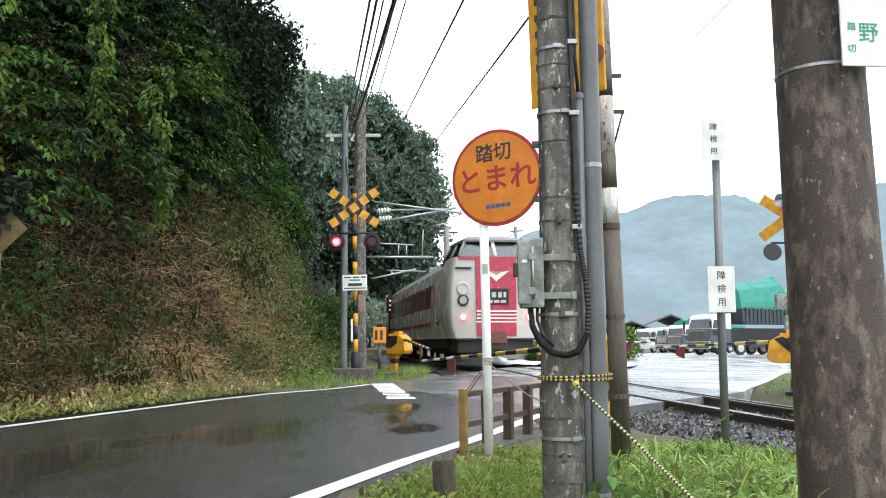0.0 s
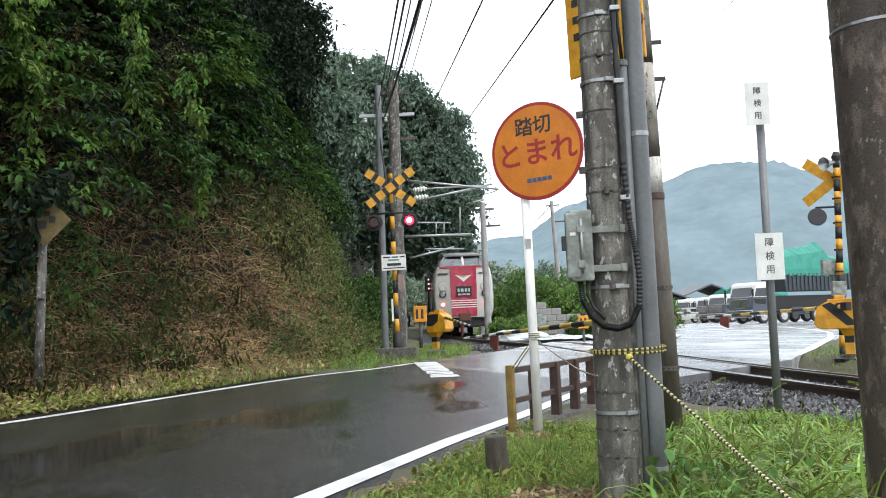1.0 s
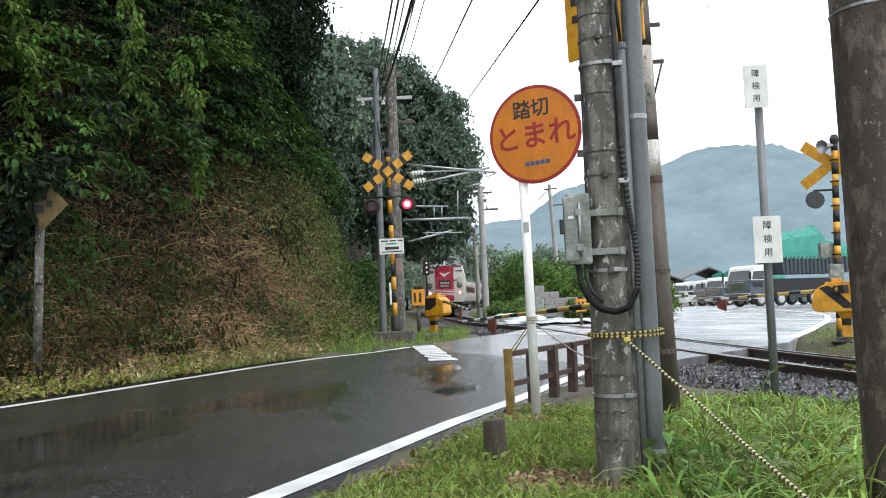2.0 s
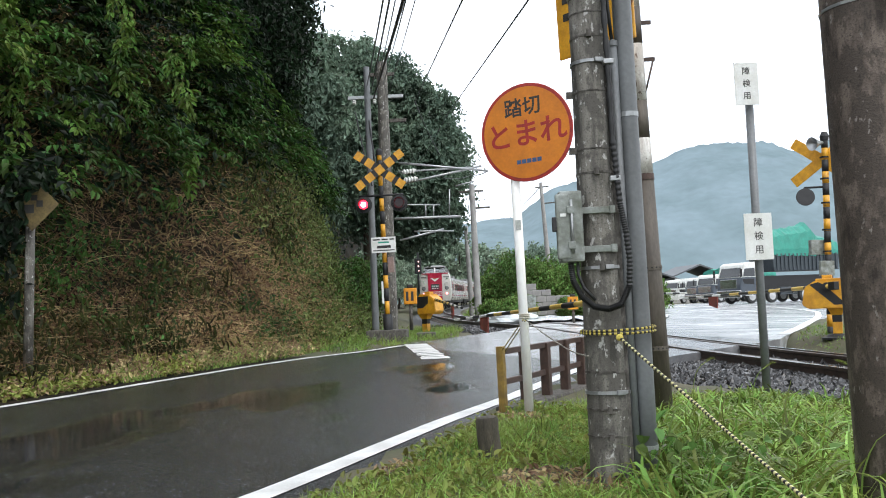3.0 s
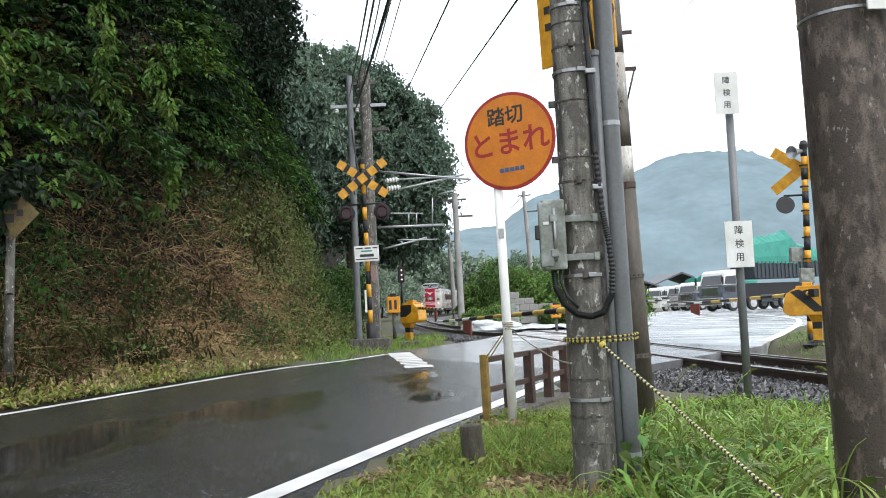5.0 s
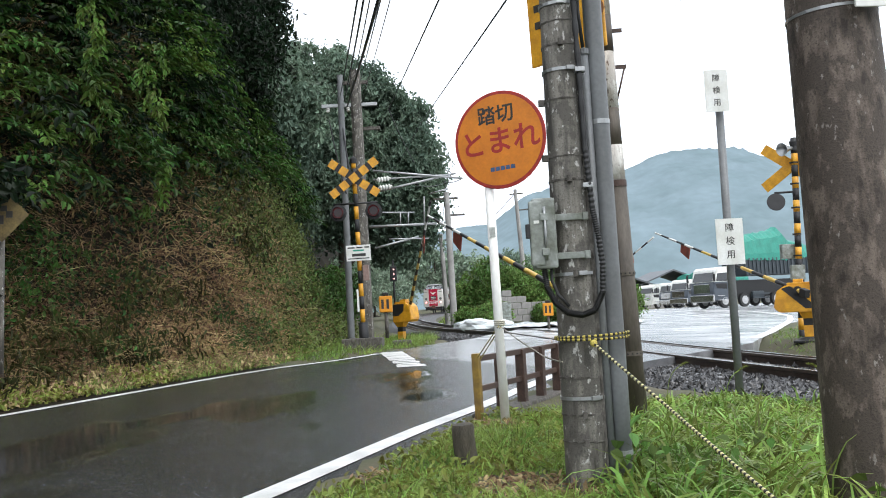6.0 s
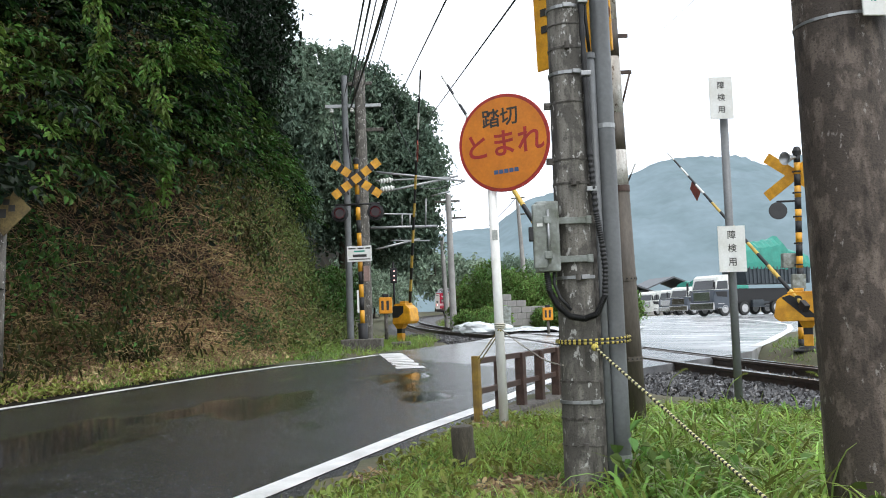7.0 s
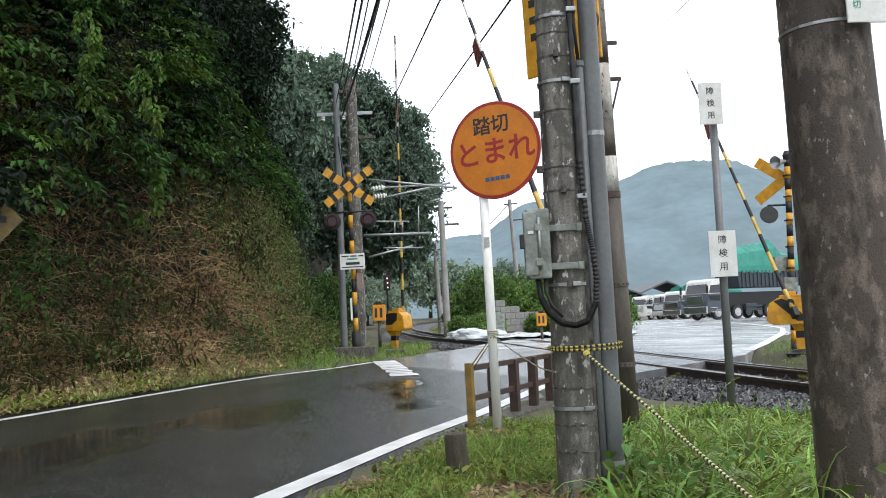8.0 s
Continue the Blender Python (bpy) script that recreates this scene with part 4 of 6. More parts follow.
def car_shell(t, y0, y1):
    """Body, roof, windows, stripe and running gear of a carriage between y0 and y1."""
    def band(k):
        return 1 if 4 <= k <= 8 else 0
    part("body", loft([[(x, y, z) for x, z in SECTION] for y in (y0, y1)], band), [T_GREY, T_ROOF], t)
    for sx in (-1, 1):
        bm = box((sx * 1.466 - 0.012, y0 + 0.9, 1.88), (sx * 1.466 + 0.012, y1 - 0.8, 2.62))
        part("window_band", bm, T_RED, t, "red band along the windows")
        bm = box((sx * 1.462 - 0.012, y0 + 0.1, 1.30), (sx * 1.462 + 0.012, y1 - 0.1, 1.40))
        part("stripe", bm, T_RED, t, "thin red waist stripe")
        k = 0
        yy = y0 + 2.2
        while yy < y1 - 2.2:
            part("window", box((sx * 1.472 - 0.012, yy, 1.98), (sx * 1.472 + 0.012, yy + 1.25, 2.52), 0.0), T_WIN, t)
            yy += 1.62
        part("door", box((sx * 1.455 - 0.03, y0 + 1.0, 1.15), (sx * 1.455 + 0.03, y0 + 1.85, 2.62)), T_GREY, t, "cream folding door")
    part("underframe", box((-1.2, y0 + 0.3, 0.55), (1.2, y1 - 0.3, 0.98), 0.05), T_UNDER, t)
    for yc in (y0 + 3.4, y1 - 3.4):
        bm = box((-1.0, yc - 1.5, 0.35), (1.0, yc + 1.5, 0.62), 0.05)
        for sy in (-1.05, 1.05):
            for sx in (-0.57, 0.57):
                add_tube(bm, [(sx - 0.06, yc + sy, 0.43), (sx + 0.06, yc + sy, 0.43)], 0.43, 16)
        part("bogie", bm, T_UNDER, t)
    part("air_conditioner", box((-0.9, y0 + 7, 3.40), (0.9, y0 + 10.5, 3.66), 0.06), T_ROOF, t)


def end_car():
    """The rear driving car: its face looks along -y at y = 0."""
    t = thing("train_car", "cream and red express train end car with rear lights lit", "train car", group="carriages of the train")
    car_shell(t, 1.6, 21.0)
    # nose: broad face with rounded corners
    rings = []
    for y, k in ((0.0, 0.885), (0.04, 0.925), (0.13, 0.955), (0.35, 0.98), (0.9, 0.995), (1.6, 1.0)):
        ring = []
        for x, z in [(-1.32, 0.85), (-1.45, 1.2), (-1.473, 1.75), (-1.45, 2.5), (-1.36, 3.05), (-1.28, 3.27), (1.28, 3.27), (1.36, 3.05), (1.45, 2.5), (1.473, 1.75), (1.45, 1.2), (1.32, 0.85)]:
            ring.append((x * k, y + 0.05 * max(0.0, z - 2.4), z))
        rings.append(ring)
    part("nose", loft(rings), T_GREY, t, smooth=True)
    # centre panel, stripes and mark
    part("red_panel", prism([(-0.60, 0.92), (0.60, 0.92), (0.62, 3.262), (-0.62, 3.262)], -0.045, 0.1, 0.006), T_RED, t, "red centre panel")
    part("red_band", box((-1.13, -0.01, 3.20), (1.13, 0.2, 3.285), 0.01), T_RED, t, "red band under the windscreen")
    for k in range(4):
        z = 1.32 + 0.105 * k
        part("white_stripe", box((-0.605, -0.052, z), (0.605, -0.02, z + 0.042)), T_WHITE, t)
    for sx in (-1, 1):
        part("wing_mark", prism([(sx * 0.40, 2.86), (sx * 0.20, 2.83), (0, 2.72), (0, 2.54), (sx * 0.14, 2.66)], -0.062, -0.03), T_WHITE, t)
        for z, r, m in ((2.32, 0.15, T_GREY), (1.97, 0.13, T_HEAD), (1.48, 0.075, T_CORE)):
            at = pose(sx * 1.0, -0.005, z, 90, 0, sx * 4)
            if m is not T_GREY:
                part("tail_light" if m is T_CORE else "lamp", lathe([(r, 0), (r, 0.035), (r * 0.8, 0.05), (0.001, 0.05)], 18), m, t, m=at)
            part("lamp_ring", lathe([(r * 1.3, 0), (r * 1.3, 0.04), (r * 1.05, 0.055), (r * 1.02, 0.02)], 20), T_LIGHT if m is T_CORE else (T_UNDER if m is T_HEAD else T_GREY), t, m=at)
        part("vent", box((sx * 0.98 - 0.24, -0.012, 2.90), (sx * 0.98 + 0.24, 0.1, 2.965)), T_UNDER, t)
    part("wing_centre", prism([(-0.2, 2.83), (0.2, 2.83), (0, 2.72)], -0.066, -0.03), mat("gold_mark", (0.45, 0.28, 0.12), 0.4, bump=0), t)
    # head sign
    part("sign_frame", box((-0.42, -0.058, 1.78), (0.42, -0.02, 2.38), 0.018), T_RED, t)
    part("head_sign", box((-0.37, -0.068, 1.83), (0.37, -0.03, 2.33), 0.015), BLACK_PAINT, t, "dark illuminated name sign")
    for x in (-0.2, 0.0, 0.2):
        part("sign_mark", box((x - 0.08, -0.073, 1.90), (x + 0.08, -0.06, 1.98), 0.0), mat("sign_pink", (0.7, 0.45, 0.48), 0.5, bump=0), t)
    for x, w in ((-0.25, .09), (-0.08, .13), (0.1, .11), (0.25, .08)):
        part("sign_mark", box((x - w / 2, -0.073, 2.06), (x + w / 2, -0.06, 2.22), 0.0), mat("sign_pale_green", (0.5, 0.58, 0.52), 0.5, bump=0), t)
    # glazed cab: sill corners, roof corners, panes between pillars
    low = [Vector(p) for p in ((-1.12, 0.06, 3.285), (1.12, 0.06, 3.285), (1.24, 2.4, 3.285), (-1.24, 2.4, 3.285))]
    top = [Vector(p) for p in ((-0.84, 0.58, 3.80), (0.84, 0.58, 3.80), (0.96, 2.3, 3.80), (-0.96, 2.3, 3.80))]

    def pane(name, quad, material, thick=0.012):
        bm = bmesh.new()
        nrm = (quad[1] - quad[0]).cross(quad[3] - quad[0]).normalized() * thick
        a, b = [bm.verts.new(p + nrm) for p in quad], [bm.verts.new(p - nrm) for p in quad]
        bm.faces.new(a), bm.faces.new(b[::-1])
        for k in range(4):
            bm.faces.new((a[k], b[k], b[(k + 1) % 4], a[(k + 1) % 4]))
        bmesh.ops.recalc_face_normals(bm, faces=bm.faces)
        return part(name, bm, material, t)
    ml, mt = (low[0] + low[1]) / 2, (top[0] + top[1]) / 2
    pane("windscreen", [low[0], ml, mt, top[0]], T_PANE)
    pane("windscreen", [ml, low[1], top[1], mt], T_PANE)
    pane("side_window", [low[3], low[0], top[0], top[3]], T_PANE)
    pane("side_window", [low[1], low[2], top[2], top[1]], T_PANE)
    part("pillar", tube([ml, mt], 0.06, 8), T_WHITE, t, "white centre pillar")
    for a, b in ((low[0], top[0]), (low[1], top[1]), (low[2], top[2]), (low[3], top[3]), (low[0].lerp(low[3], 0.5), top[0].lerp(top[3], 0.5)), (low[1].lerp(low[2], 0.5), top[1].lerp(top[2], 0.5))):
        part("pillar", tube([a, b], 0.045, 8), T_ROOF, t)
    rings = []
    for z, g in ((3.78, 1.02), (3.84, 1.03), (3.92, 0.9), (3.98, 0.6)):
        rings.append([(x * g, 1.45 + (y - 1.45) * g, z) for x, y in ((-0.88, 0.52), (-0.5, 0.46), (0.5, 0.46), (0.88, 0.52), (1.0, 2.4), (-1.0, 2.4))])
    part("cab_roof", loft(rings), T_ROOF, t, "grey raised cab roof", smooth=True)
    part("cab_floor", box((-1.15, 0.25, 3.20), (1.15, 2.4, 3.29)), T_UNDER, t)
    part("seat_back", box((-0.75, 1.2, 3.29), (-0.35, 1.32, 3.62), 0.04), T_UNDER, t)
    rings = [[(-1.24, 2.4, 3.28), (-0.98, 2.4, 3.80), (0.98, 2.4, 3.80), (1.24, 2.4, 3.28)], [(-1.15, 3.6, 3.28), (-0.98, 3.6, 3.44), (0.98, 3.6, 3.44), (1.15, 3.6, 3.28)]]
    part("cab_back", loft(rings), T_ROOF, t)
    # skirt and coupler
    bm = box((-1.15, 0.12, 0.42), (1.15, 1.4, 0.86), 0.06)
    add_box(bm, (-0.3, -0.25, 0.50), (0.3, 0.2, 0.86), 0.05)
    part("coupler", bm, T_UNDER, t)
    bm = box((-0.25, -0.30, 0.70), (0.25, -0.06, 1.06), 0.03)
    part("coupler_cover", bm, mat("rusty_steel", (0.16, 0.07, 0.045), 0.8, vary=0.4, scale=9, bump=0.3), t, "rusty coupler cover")
    for sx in (-0.62, 0.62):
        part("step", box((sx * 1.5 - 0.26, -0.05, 0.80), (sx * 1.5 + 0.26, 0.05, 0.86), 0.01), T_UNDER, t)
    return t


def mid_car():
    t = thing("train_car", "cream and red express train carriage", "train car", group="carriages of the train")
    car_shell(t, 0.2, 20.8)
    return t


train = [end_car(), mid_car()]
train += [copy_thing(train[1], Matrix.Identity(4)) for _ in range(2)]


# ---------------------------------------------------------------- posts and signs near the camera
def leaning(base, top):
    """Pose at base whose z points to top."""
    d = (Vector(top) - Vector(base)).normalized()
    x = Vector((1, 0, 0))
    x = (x - d * x.dot(d)).normalized()
    y = d.cross(x)
    m = Matrix((x, y, d)).transposed().to_4x4()
    return Matrix.Translation(base) @ m


def band(t, z, r, h=0.018, material=None, name="band", lug=True, lug_at=200):
    bm = lathe([(r, -h / 2), (r + 0.004, -h / 2), (r + 0.004, h / 2), (r, h / 2)], 20)
    if lug:
        a = radians(lug_at)
        add_box(bm, (-0.02, -0.012, -0.016), (0.02, 0.012, 0.016), 0, pose((r + 0.012) * math.cos(a), (r + 0.012) * math.sin(a), 0, 0, 0, lug_at))
    return part(name, bm, material or GALV, t, m=pose(0, 0, z))


def concrete_pole():
    base, top = (0.686, 4.560, -0.004), (0.674, 4.560, 2.489)
    t = thing("utility_pole", "weathered grey concrete pole carrying conduits and a box", "utility pole", leaning((base[0], base[1], -0.12), top))
    H = 7.5
    rad = lambda z: 0.116 - 0.0085 * z
    part("shaft", lathe([(rad(z), z) for z in np.linspace(0, H, 16)], 28), CONCRETE, t, smooth=True)
    for z in (0.37, 0.50, 0.58, 0.68, 1.19, 1.66, 1.78, 2.07, 2.35, 2.47, 2.72, 2.95):
        band(t, z, rad(z), random.choice((0.006, 0.010, 0.013)), CONCRETE_DARK, lug=random.random() < 0.4, lug_at=random.choice((175, 190, 262)))
    for z, at in ((2.56, 268), (2.22, 285), (1.19, 280), (0.58, 290)):
        band(t, z, rad(z) + 0.003, 0.016, GALV, "steel_strap", False)
        a = radians(at)
        part("strap_buckle", box((-0.022, -0.012, -0.011), (0.022, 0.006, 0.011), 0.003), GALV, t, m=pose((rad(z) + 0.006) * math.cos(a), (rad(z) + 0.006) * math.sin(a), z, 0, 0, at + 90))
    # conduits
    big = [(0.172, -0.015, z) for z in np.linspace(0, H, 12)]
    part("conduit", tube(big, 0.049, 16), PIPE_GREY, t, "wide grey conduit pipe")
    for z in (0.3, 1.95, 3.4):
        part("pipe_joint", lathe([(0.049, -.012), (0.052, -.012), (0.052, .012), (0.049, .012)], 16), GALV, t, m=pose(0.172, -0.015, z))
    part("conduit", tube([(0.107, -0.055, 0), (0.107, -0.055, 2.30)], 0.0215, 12), PIPE_GREY, t, "narrow grey conduit pipe")
    part("pipe_cap", lathe([(0.0215, 0), (0.027, .003), (0.027, .03), (0.018, .034)], 12), PIPE_GREY, t, m=pose(0.107, -0.055, 2.29))
    part("cable", tube([(0.107, -0.055, 2.3), (0.09, -0.075, 2.5), (0.085, -0.075, 2.9), (0.085, -0.07, H)], 0.009, 8), BLACK, t)
    part("channel", box((0.062, -0.085, 0), (0.088, -0.06, 2.2), 0.003), CONCRETE_DARK, t)
    # ribbed hose looping under the box
    path = [(0.056, -0.105, 3.6), (0.06, -0.11, 2.9), (0.066, -0.115, 2.3), (0.07, -0.12, 1.8), (0.085, -0.13, 1.5), (0.105, -0.135, 1.36), (0.115, -0.14, 1.22), (0.105, -0.145, 1.09),
            (0.06, -0.15, 1.005), (0.0, -0.15, 0.985), (-0.07, -0.15, 1.0), (-0.125, -0.14, 1.05), (-0.16, -0.12, 1.13), (-0.17, -0.1, 1.26)]
    dense = resample(path, 900)
    bm = bmesh.new()
    add_tube(bm, dense, [0.0142 + (0.0022 if (k // 2) % 2 else -0.0015) for k in range(len(dense))], 10)
    part("ribbed_hose", bm, BLACK, t, "black corrugated hose")
    part("cable_elbow", tube([(-0.13, -0.11, 1.27), (-0.135, -0.12, 1.16), (-0.11, -0.13, 1.09), (-0.06, -0.14, 1.03)], 0.008, 8), BLACK, t)
    for z in (1.62, 2.2, 2.57):
        part("hose_clip", box((0.045, -0.14, z - 0.012), (0.095, -0.095, z + 0.012), 0.003), GALV, t)
    for z in (1.47, 1.28):
        bm = box((-0.10, -0.118, z - 0.016), (0.045, -0.098, z + 0.016), 0.003)
        add_box(bm, (0.035, -0.128, z - 0.02), (0.062, -0.1, z + 0.02), 0.003)
        part("bracket", bm, BOX_GREY, t)
    jb = part("junction_box", box((-0.215, -0.165, 1.22), (-0.102, -0.02, 1.565), 0.012), BOX_GREY, t, "grey weathered metal junction box")
    part("box_door", box((-0.232, -0.172, 1.235), (-0.165, -0.13, 1.55), 0.008), BOX_GREY, jb)
    part("hinge_rod", tube([(-0.158, -0.178, 1.26), (-0.158, -0.178, 1.52)], 0.007, 8), GALV, jb)
    for z in (1.30, 1.47):
        part("hinge", box((-0.18, -0.185, z - 0.018), (-0.145, -0.165, z + 0.018), 0.003), BOX_GREY, jb)
    part("latch", box((-0.252, -0.17, 1.37), (-0.228, -0.14, 1.44), 0.004), BLACK, jb)
    part("label_plate", box((-0.212, -0.175, 1.44), (-0.185, -0.171, 1.455)), WHITE_PAINT, jb)
    return t


concrete_pole()


FLAKED = pole_concrete("flaking_white_paint", (0.66, 0.65, 0.61), (0.42, 0.38, 0.33), (0.12, 0.085, 0.06), 0.60, 0.25, 7.0)


def brown_pole():
    base = (1.495, 7.200, 0.051)
    top = (1.421, 7.200, 3.391)
    t = thing("signal_pole", "slim brown steel pole with flaking white bands above", "pole", leaning((base[0], base[1], -0.1), top))
    part("shaft", tube([(0, 0, 0), (0, 0, 1.0), (0, 0, 1.98)], [0.079, 0.073, 0.067], 18), POLE_STEEL, t)
    z = 1.98
    for k, (h, m) in enumerate(((0.30, FLAKED), (0.30, POLE_STEEL), (0.46, FLAKED), (0.3, POLE_STEEL), (1.2, FLAKED), (1.5, POLE_STEEL))):
        part("painted_section", tube([(0, 0, z), (0, 0, z + h)], 0.064 if k else 0.066, 16), m, t)
        z += h
    for zz, r in ((0.62, 0.077), (1.25, 0.0725)):
        band(t, zz, r, 0.035, POLE_STEEL, "perforated_band", False)
        for k in range(7):
            a = radians(180 + 26 * k)
            part("band_hole", tube([(r * math.cos(a), r * math.sin(a), zz), ((r + 0.006) * math.cos(a), (r + 0.006) * math.sin(a), zz)], 0.007, 8), BLACK_PAINT, t)
    band(t, 1.97, 0.067, 0.05, BROWN_STEEL, "collar", False)
    bm = box((0.05, -0.01, 2.9), (0.15, 0.01, 2.93))
    add_tube(bm, [(0.14, 0, 2.92), (0.06, 0, 2.66)], 0.008, 6)
    part("bracket", bm, BROWN_STEEL, t)
    part("bracket", box((0.05, -0.01, 3.2), (0.14, 0.01, 3.23)), BROWN_STEEL, t)
    sg = part("warning_board", box((-0.37, -0.012, 0), (0.37, 0.012, 1.1), 0.01), YELLOW, t, "yellow warning board", m=pose(-0.33, -0.16, 2.98, 0, 0, -46))
    for k in range(5):
        part("mark", box((-0.30, -0.017, 0.30 + 0.14 * k), (-0.24, -0.012, 0.36 + 0.14 * k)), INK, sg)
    part("mark", tube([(0.3, -0.016, 0.30), (0.3, -0.012, 0.30)], 0.08, 14), mat("brown_mark", (0.25, 0.10, 0.03), 0.5, bump=0), sg)
    return t


brown_pole()


def right_pole():
    base, top = (1.682, 3.600, 0.165), (1.635, 3.600, 2.102)
    t = thing("utility_pole", "thick dark stained concrete pole with a steel strap", "utility pole", leaning((base[0], base[1], 0.0), top))
    part("shaft", lathe([(0.196 - 0.0115 * z, z) for z in np.linspace(0, 6, 20)], 40), CONCRETE_BROWN, t, smooth=True)
    z = 2.02
    band(t, z, 0.196 - 0.0115 * z, 0.012, GALV, "steel_strap", False)
    s = thing("crossing_name_sign", "white board with green lettering fixed to a pole", "sign", None)
    a, b = Vector((1.622, 3.360, 2.246)), Vector((1.623, 3.360, 1.981))
    up = (a - b).normalized()
    s.matrix_local = leaning(b, b + up) @ pose(0, 0, 0, 0, 0, 6)
    part("board", box((0, -0.004, 0), (0.44, 0.006, 0.75), 0.004), WHITE_PAINT, s)
    lettering("lettering", "野", 0.085, GREEN_INK, s, pose(0.112, -0.0055, 0.13), 0.0006)
    lettering("lettering", "踏", 0.036, GREEN_INK, s, pose(0.044, -0.0055, 0.156), 0.0006)
    lettering("lettering", "切", 0.036, GREEN_INK, s, pose(0.040, -0.0055, 0.068), 0.0006)
    part("clamp", box((0.02, 0.006, 0.4), (0.3, 0.05, 0.44)), GALV, s)


right_pole()


def stop_sign():
    base, top = (0.458, 7.300, 0.022), (0.432, 7.300, 1.894)
    t = thing("stop_sign", "round orange crossing stop sign with red rim on white post", "road sign", leaning((base[0], base[1], 0.0), top))
    part("post", tube([(0, 0, 0), (0, 0, 2.2)], 0.037, 16), mat("chipped_white_post", (0.90, 0.90, 0.88), 0.5, vary=0.06, scale=14, fine=70, bump=0.1, col2=(0.80, 0.78, 0.72), stretch=(1, 1, 0.4)), t)
    c = t.matrix_basis.inverted() @ Vector((0.532, 7.200, 2.275))
    face = pose(c.x, c.y, c.z, 0, 0, -27)
    bm = lathe([(0.001, -0.006), (0.392, -0.006), (0.397, 0), (0.392, 0.006), (0.001, 0.006)], 56)
    part("rim", bm, RED_SIGN, t, "red rim", m=face @ pose(0, 0, 0, 90, 0, 0))
    bm = lathe([(0.001, 0.0), (0.368, 0.0), (0.368, 0.0085), (0.001, 0.0085)], 56)
    part("disc", bm, ORANGE_SIGN, t, "orange disc", m=face @ pose(0, 0, 0, 90, 0, 0))
    f = face @ pose(0, -0.0095, 0, 0, -2, 0)
    lettering("lettering", "踏切", 0.160, INK, t, f @ pose(-0.012, 0, 0.198), 0.0007)
    lettering("lettering", "とまれ", 0.232, RED_SIGN, t, f @ pose(0.0, 0, -0.02), 0.0007)
    for k in range(5):
        part("mark", box((-0.10 + 0.044 * k, -0.001, -0.248), (-0.064 + 0.044 * k, 0.001, -0.215)), mat("blue_ink", (0.05, 0.10, 0.22), 0.5, bump=0), t, m=f)
    part("back_clamp", box((-0.05, 0.0, -0.03), (0.05, 0.06, 0.03), 0.004), GALV, t, m=face)
    part("sticker", box((-0.022, -0.0395, 1.50), (0.022, -0.03, 1.58)), mat("sticker", (0.45, 0.47, 0.44), 0.5, vary=0.3, scale=40, bump=0), t)


stop_sign()


def fence():
    t = thing("fence", "low rusty brown steel fence beside the road", "fence")
    a, b = Vector((0.27, 7.72, 0)), Vector((1.40, 10.15, 0))
    d = (b - a)
    L = d.length
    d.normalize()
    ang = math.degrees(math.atan2(d.y, d.x))
    m0 = pose(a.x, a.y, 0, 0, 0, ang)
    n = 6
    for k in range(n):
        s = L * k / (n - 1)
        part("post", box((-0.030, -0.030, -0.05), (0.030, 0.030, 0.56), 0.005) if k == 0 else box((-0.042, -0.042, -0.05), (0.042, 0.042, 0.535), 0.006), YOLK if k == 0 else BROWN_STEEL, t, "yellowed end post" if k == 0 else "", m=m0 @ pose(s, 0, 0.0, random.uniform(-1, 1), random.uniform(-1, 1), 0))
    part("rail", box((0.042, -0.02, 0.49), (L, 0.02, 0.54), 0.005), BROWN_STEEL, t, m=m0)
    part("rail", box((0.042, -0.016, 0.235), (L, 0.016, 0.285), 0.005), BROWN_STEEL, t, m=m0)
    kb = part("kerb", box((0.1, -0.12, -0.1), (L + 0.4, 0.12, 0.045), 0.02), CONCRETE_DARK, None, m=m0)
    kb.name = "fence_kerb"
    tagged(kb, "mossy low concrete kerb under the fence", "kerb", kind="structure")


YOLK = mat("mossy_yellow", (0.30, 0.19, 0.03), 0.6, vary=0.3, scale=9, fine=60, bump=0.2, col2=(0.14, 0.085, 0.02))
fence()


def stub():
    p = (0.099, 5.250, -0.007)
    t = thing("wooden_stub", "short weathered grey wooden post stub in the grass", "post", pose(p[0], p[1], -0.05, 2, -3, 0))
    prof = [(0.062, 0), (0.066, 0.12), (0.064, 0.25), (0.066, 0.305), (0.058, 0.325), (0.001, 0.33)]
    bm = lathe(prof, 14)
    for v in bm.verts:
        k = 1 + 0.10 * noise.noise(v.co * 14)
        v.co.x *= k
        v.co.y *= k
    part("stump", bm, WOOD_GREY, t, smooth=True)


stub()


def detector_pole():
    base, top = (2.622, 8.200, -0.010), (2.629, 8.200, 2.999)
    t = thing("detector_pole", "slim grey pole with two white lettered plates", "pole", leaning((base[0], base[1], -0.1), top))
    part("shaft", tube([(0, 0, 0), (0, 0, 2.75)], 0.037, 14), PIPE_GREY, t)
    inv = t.matrix_basis.inverted()
    for c, w, h, s in ((inv @ Vector((2.612, 8.120, 1.420)), 0.245, 0.415, 0.082), (inv @ Vector((2.590, 8.120, 2.796)), 0.212, 0.385, 0.072)):
        f = pose(c.x, c.y, c.z, 0, 0, 0)
        pl = part("plate", box((-w / 2, -0.003, -h / 2), (w / 2, 0.003, h / 2), 0.001), WHITE_PAINT, t, "white plate with black lettering", m=f)
        for k, ch in enumerate("障検用"):
            lettering("lettering", ch, s, INK, pl, pose(0.0, -0.0042, h * 0.29 - k * h * 0.29), 0.0006)
        part("clamp", box((-0.045, 0.003, -0.02), (0.045, 0.06, 0.02)), GALV, pl)


detector_pole()


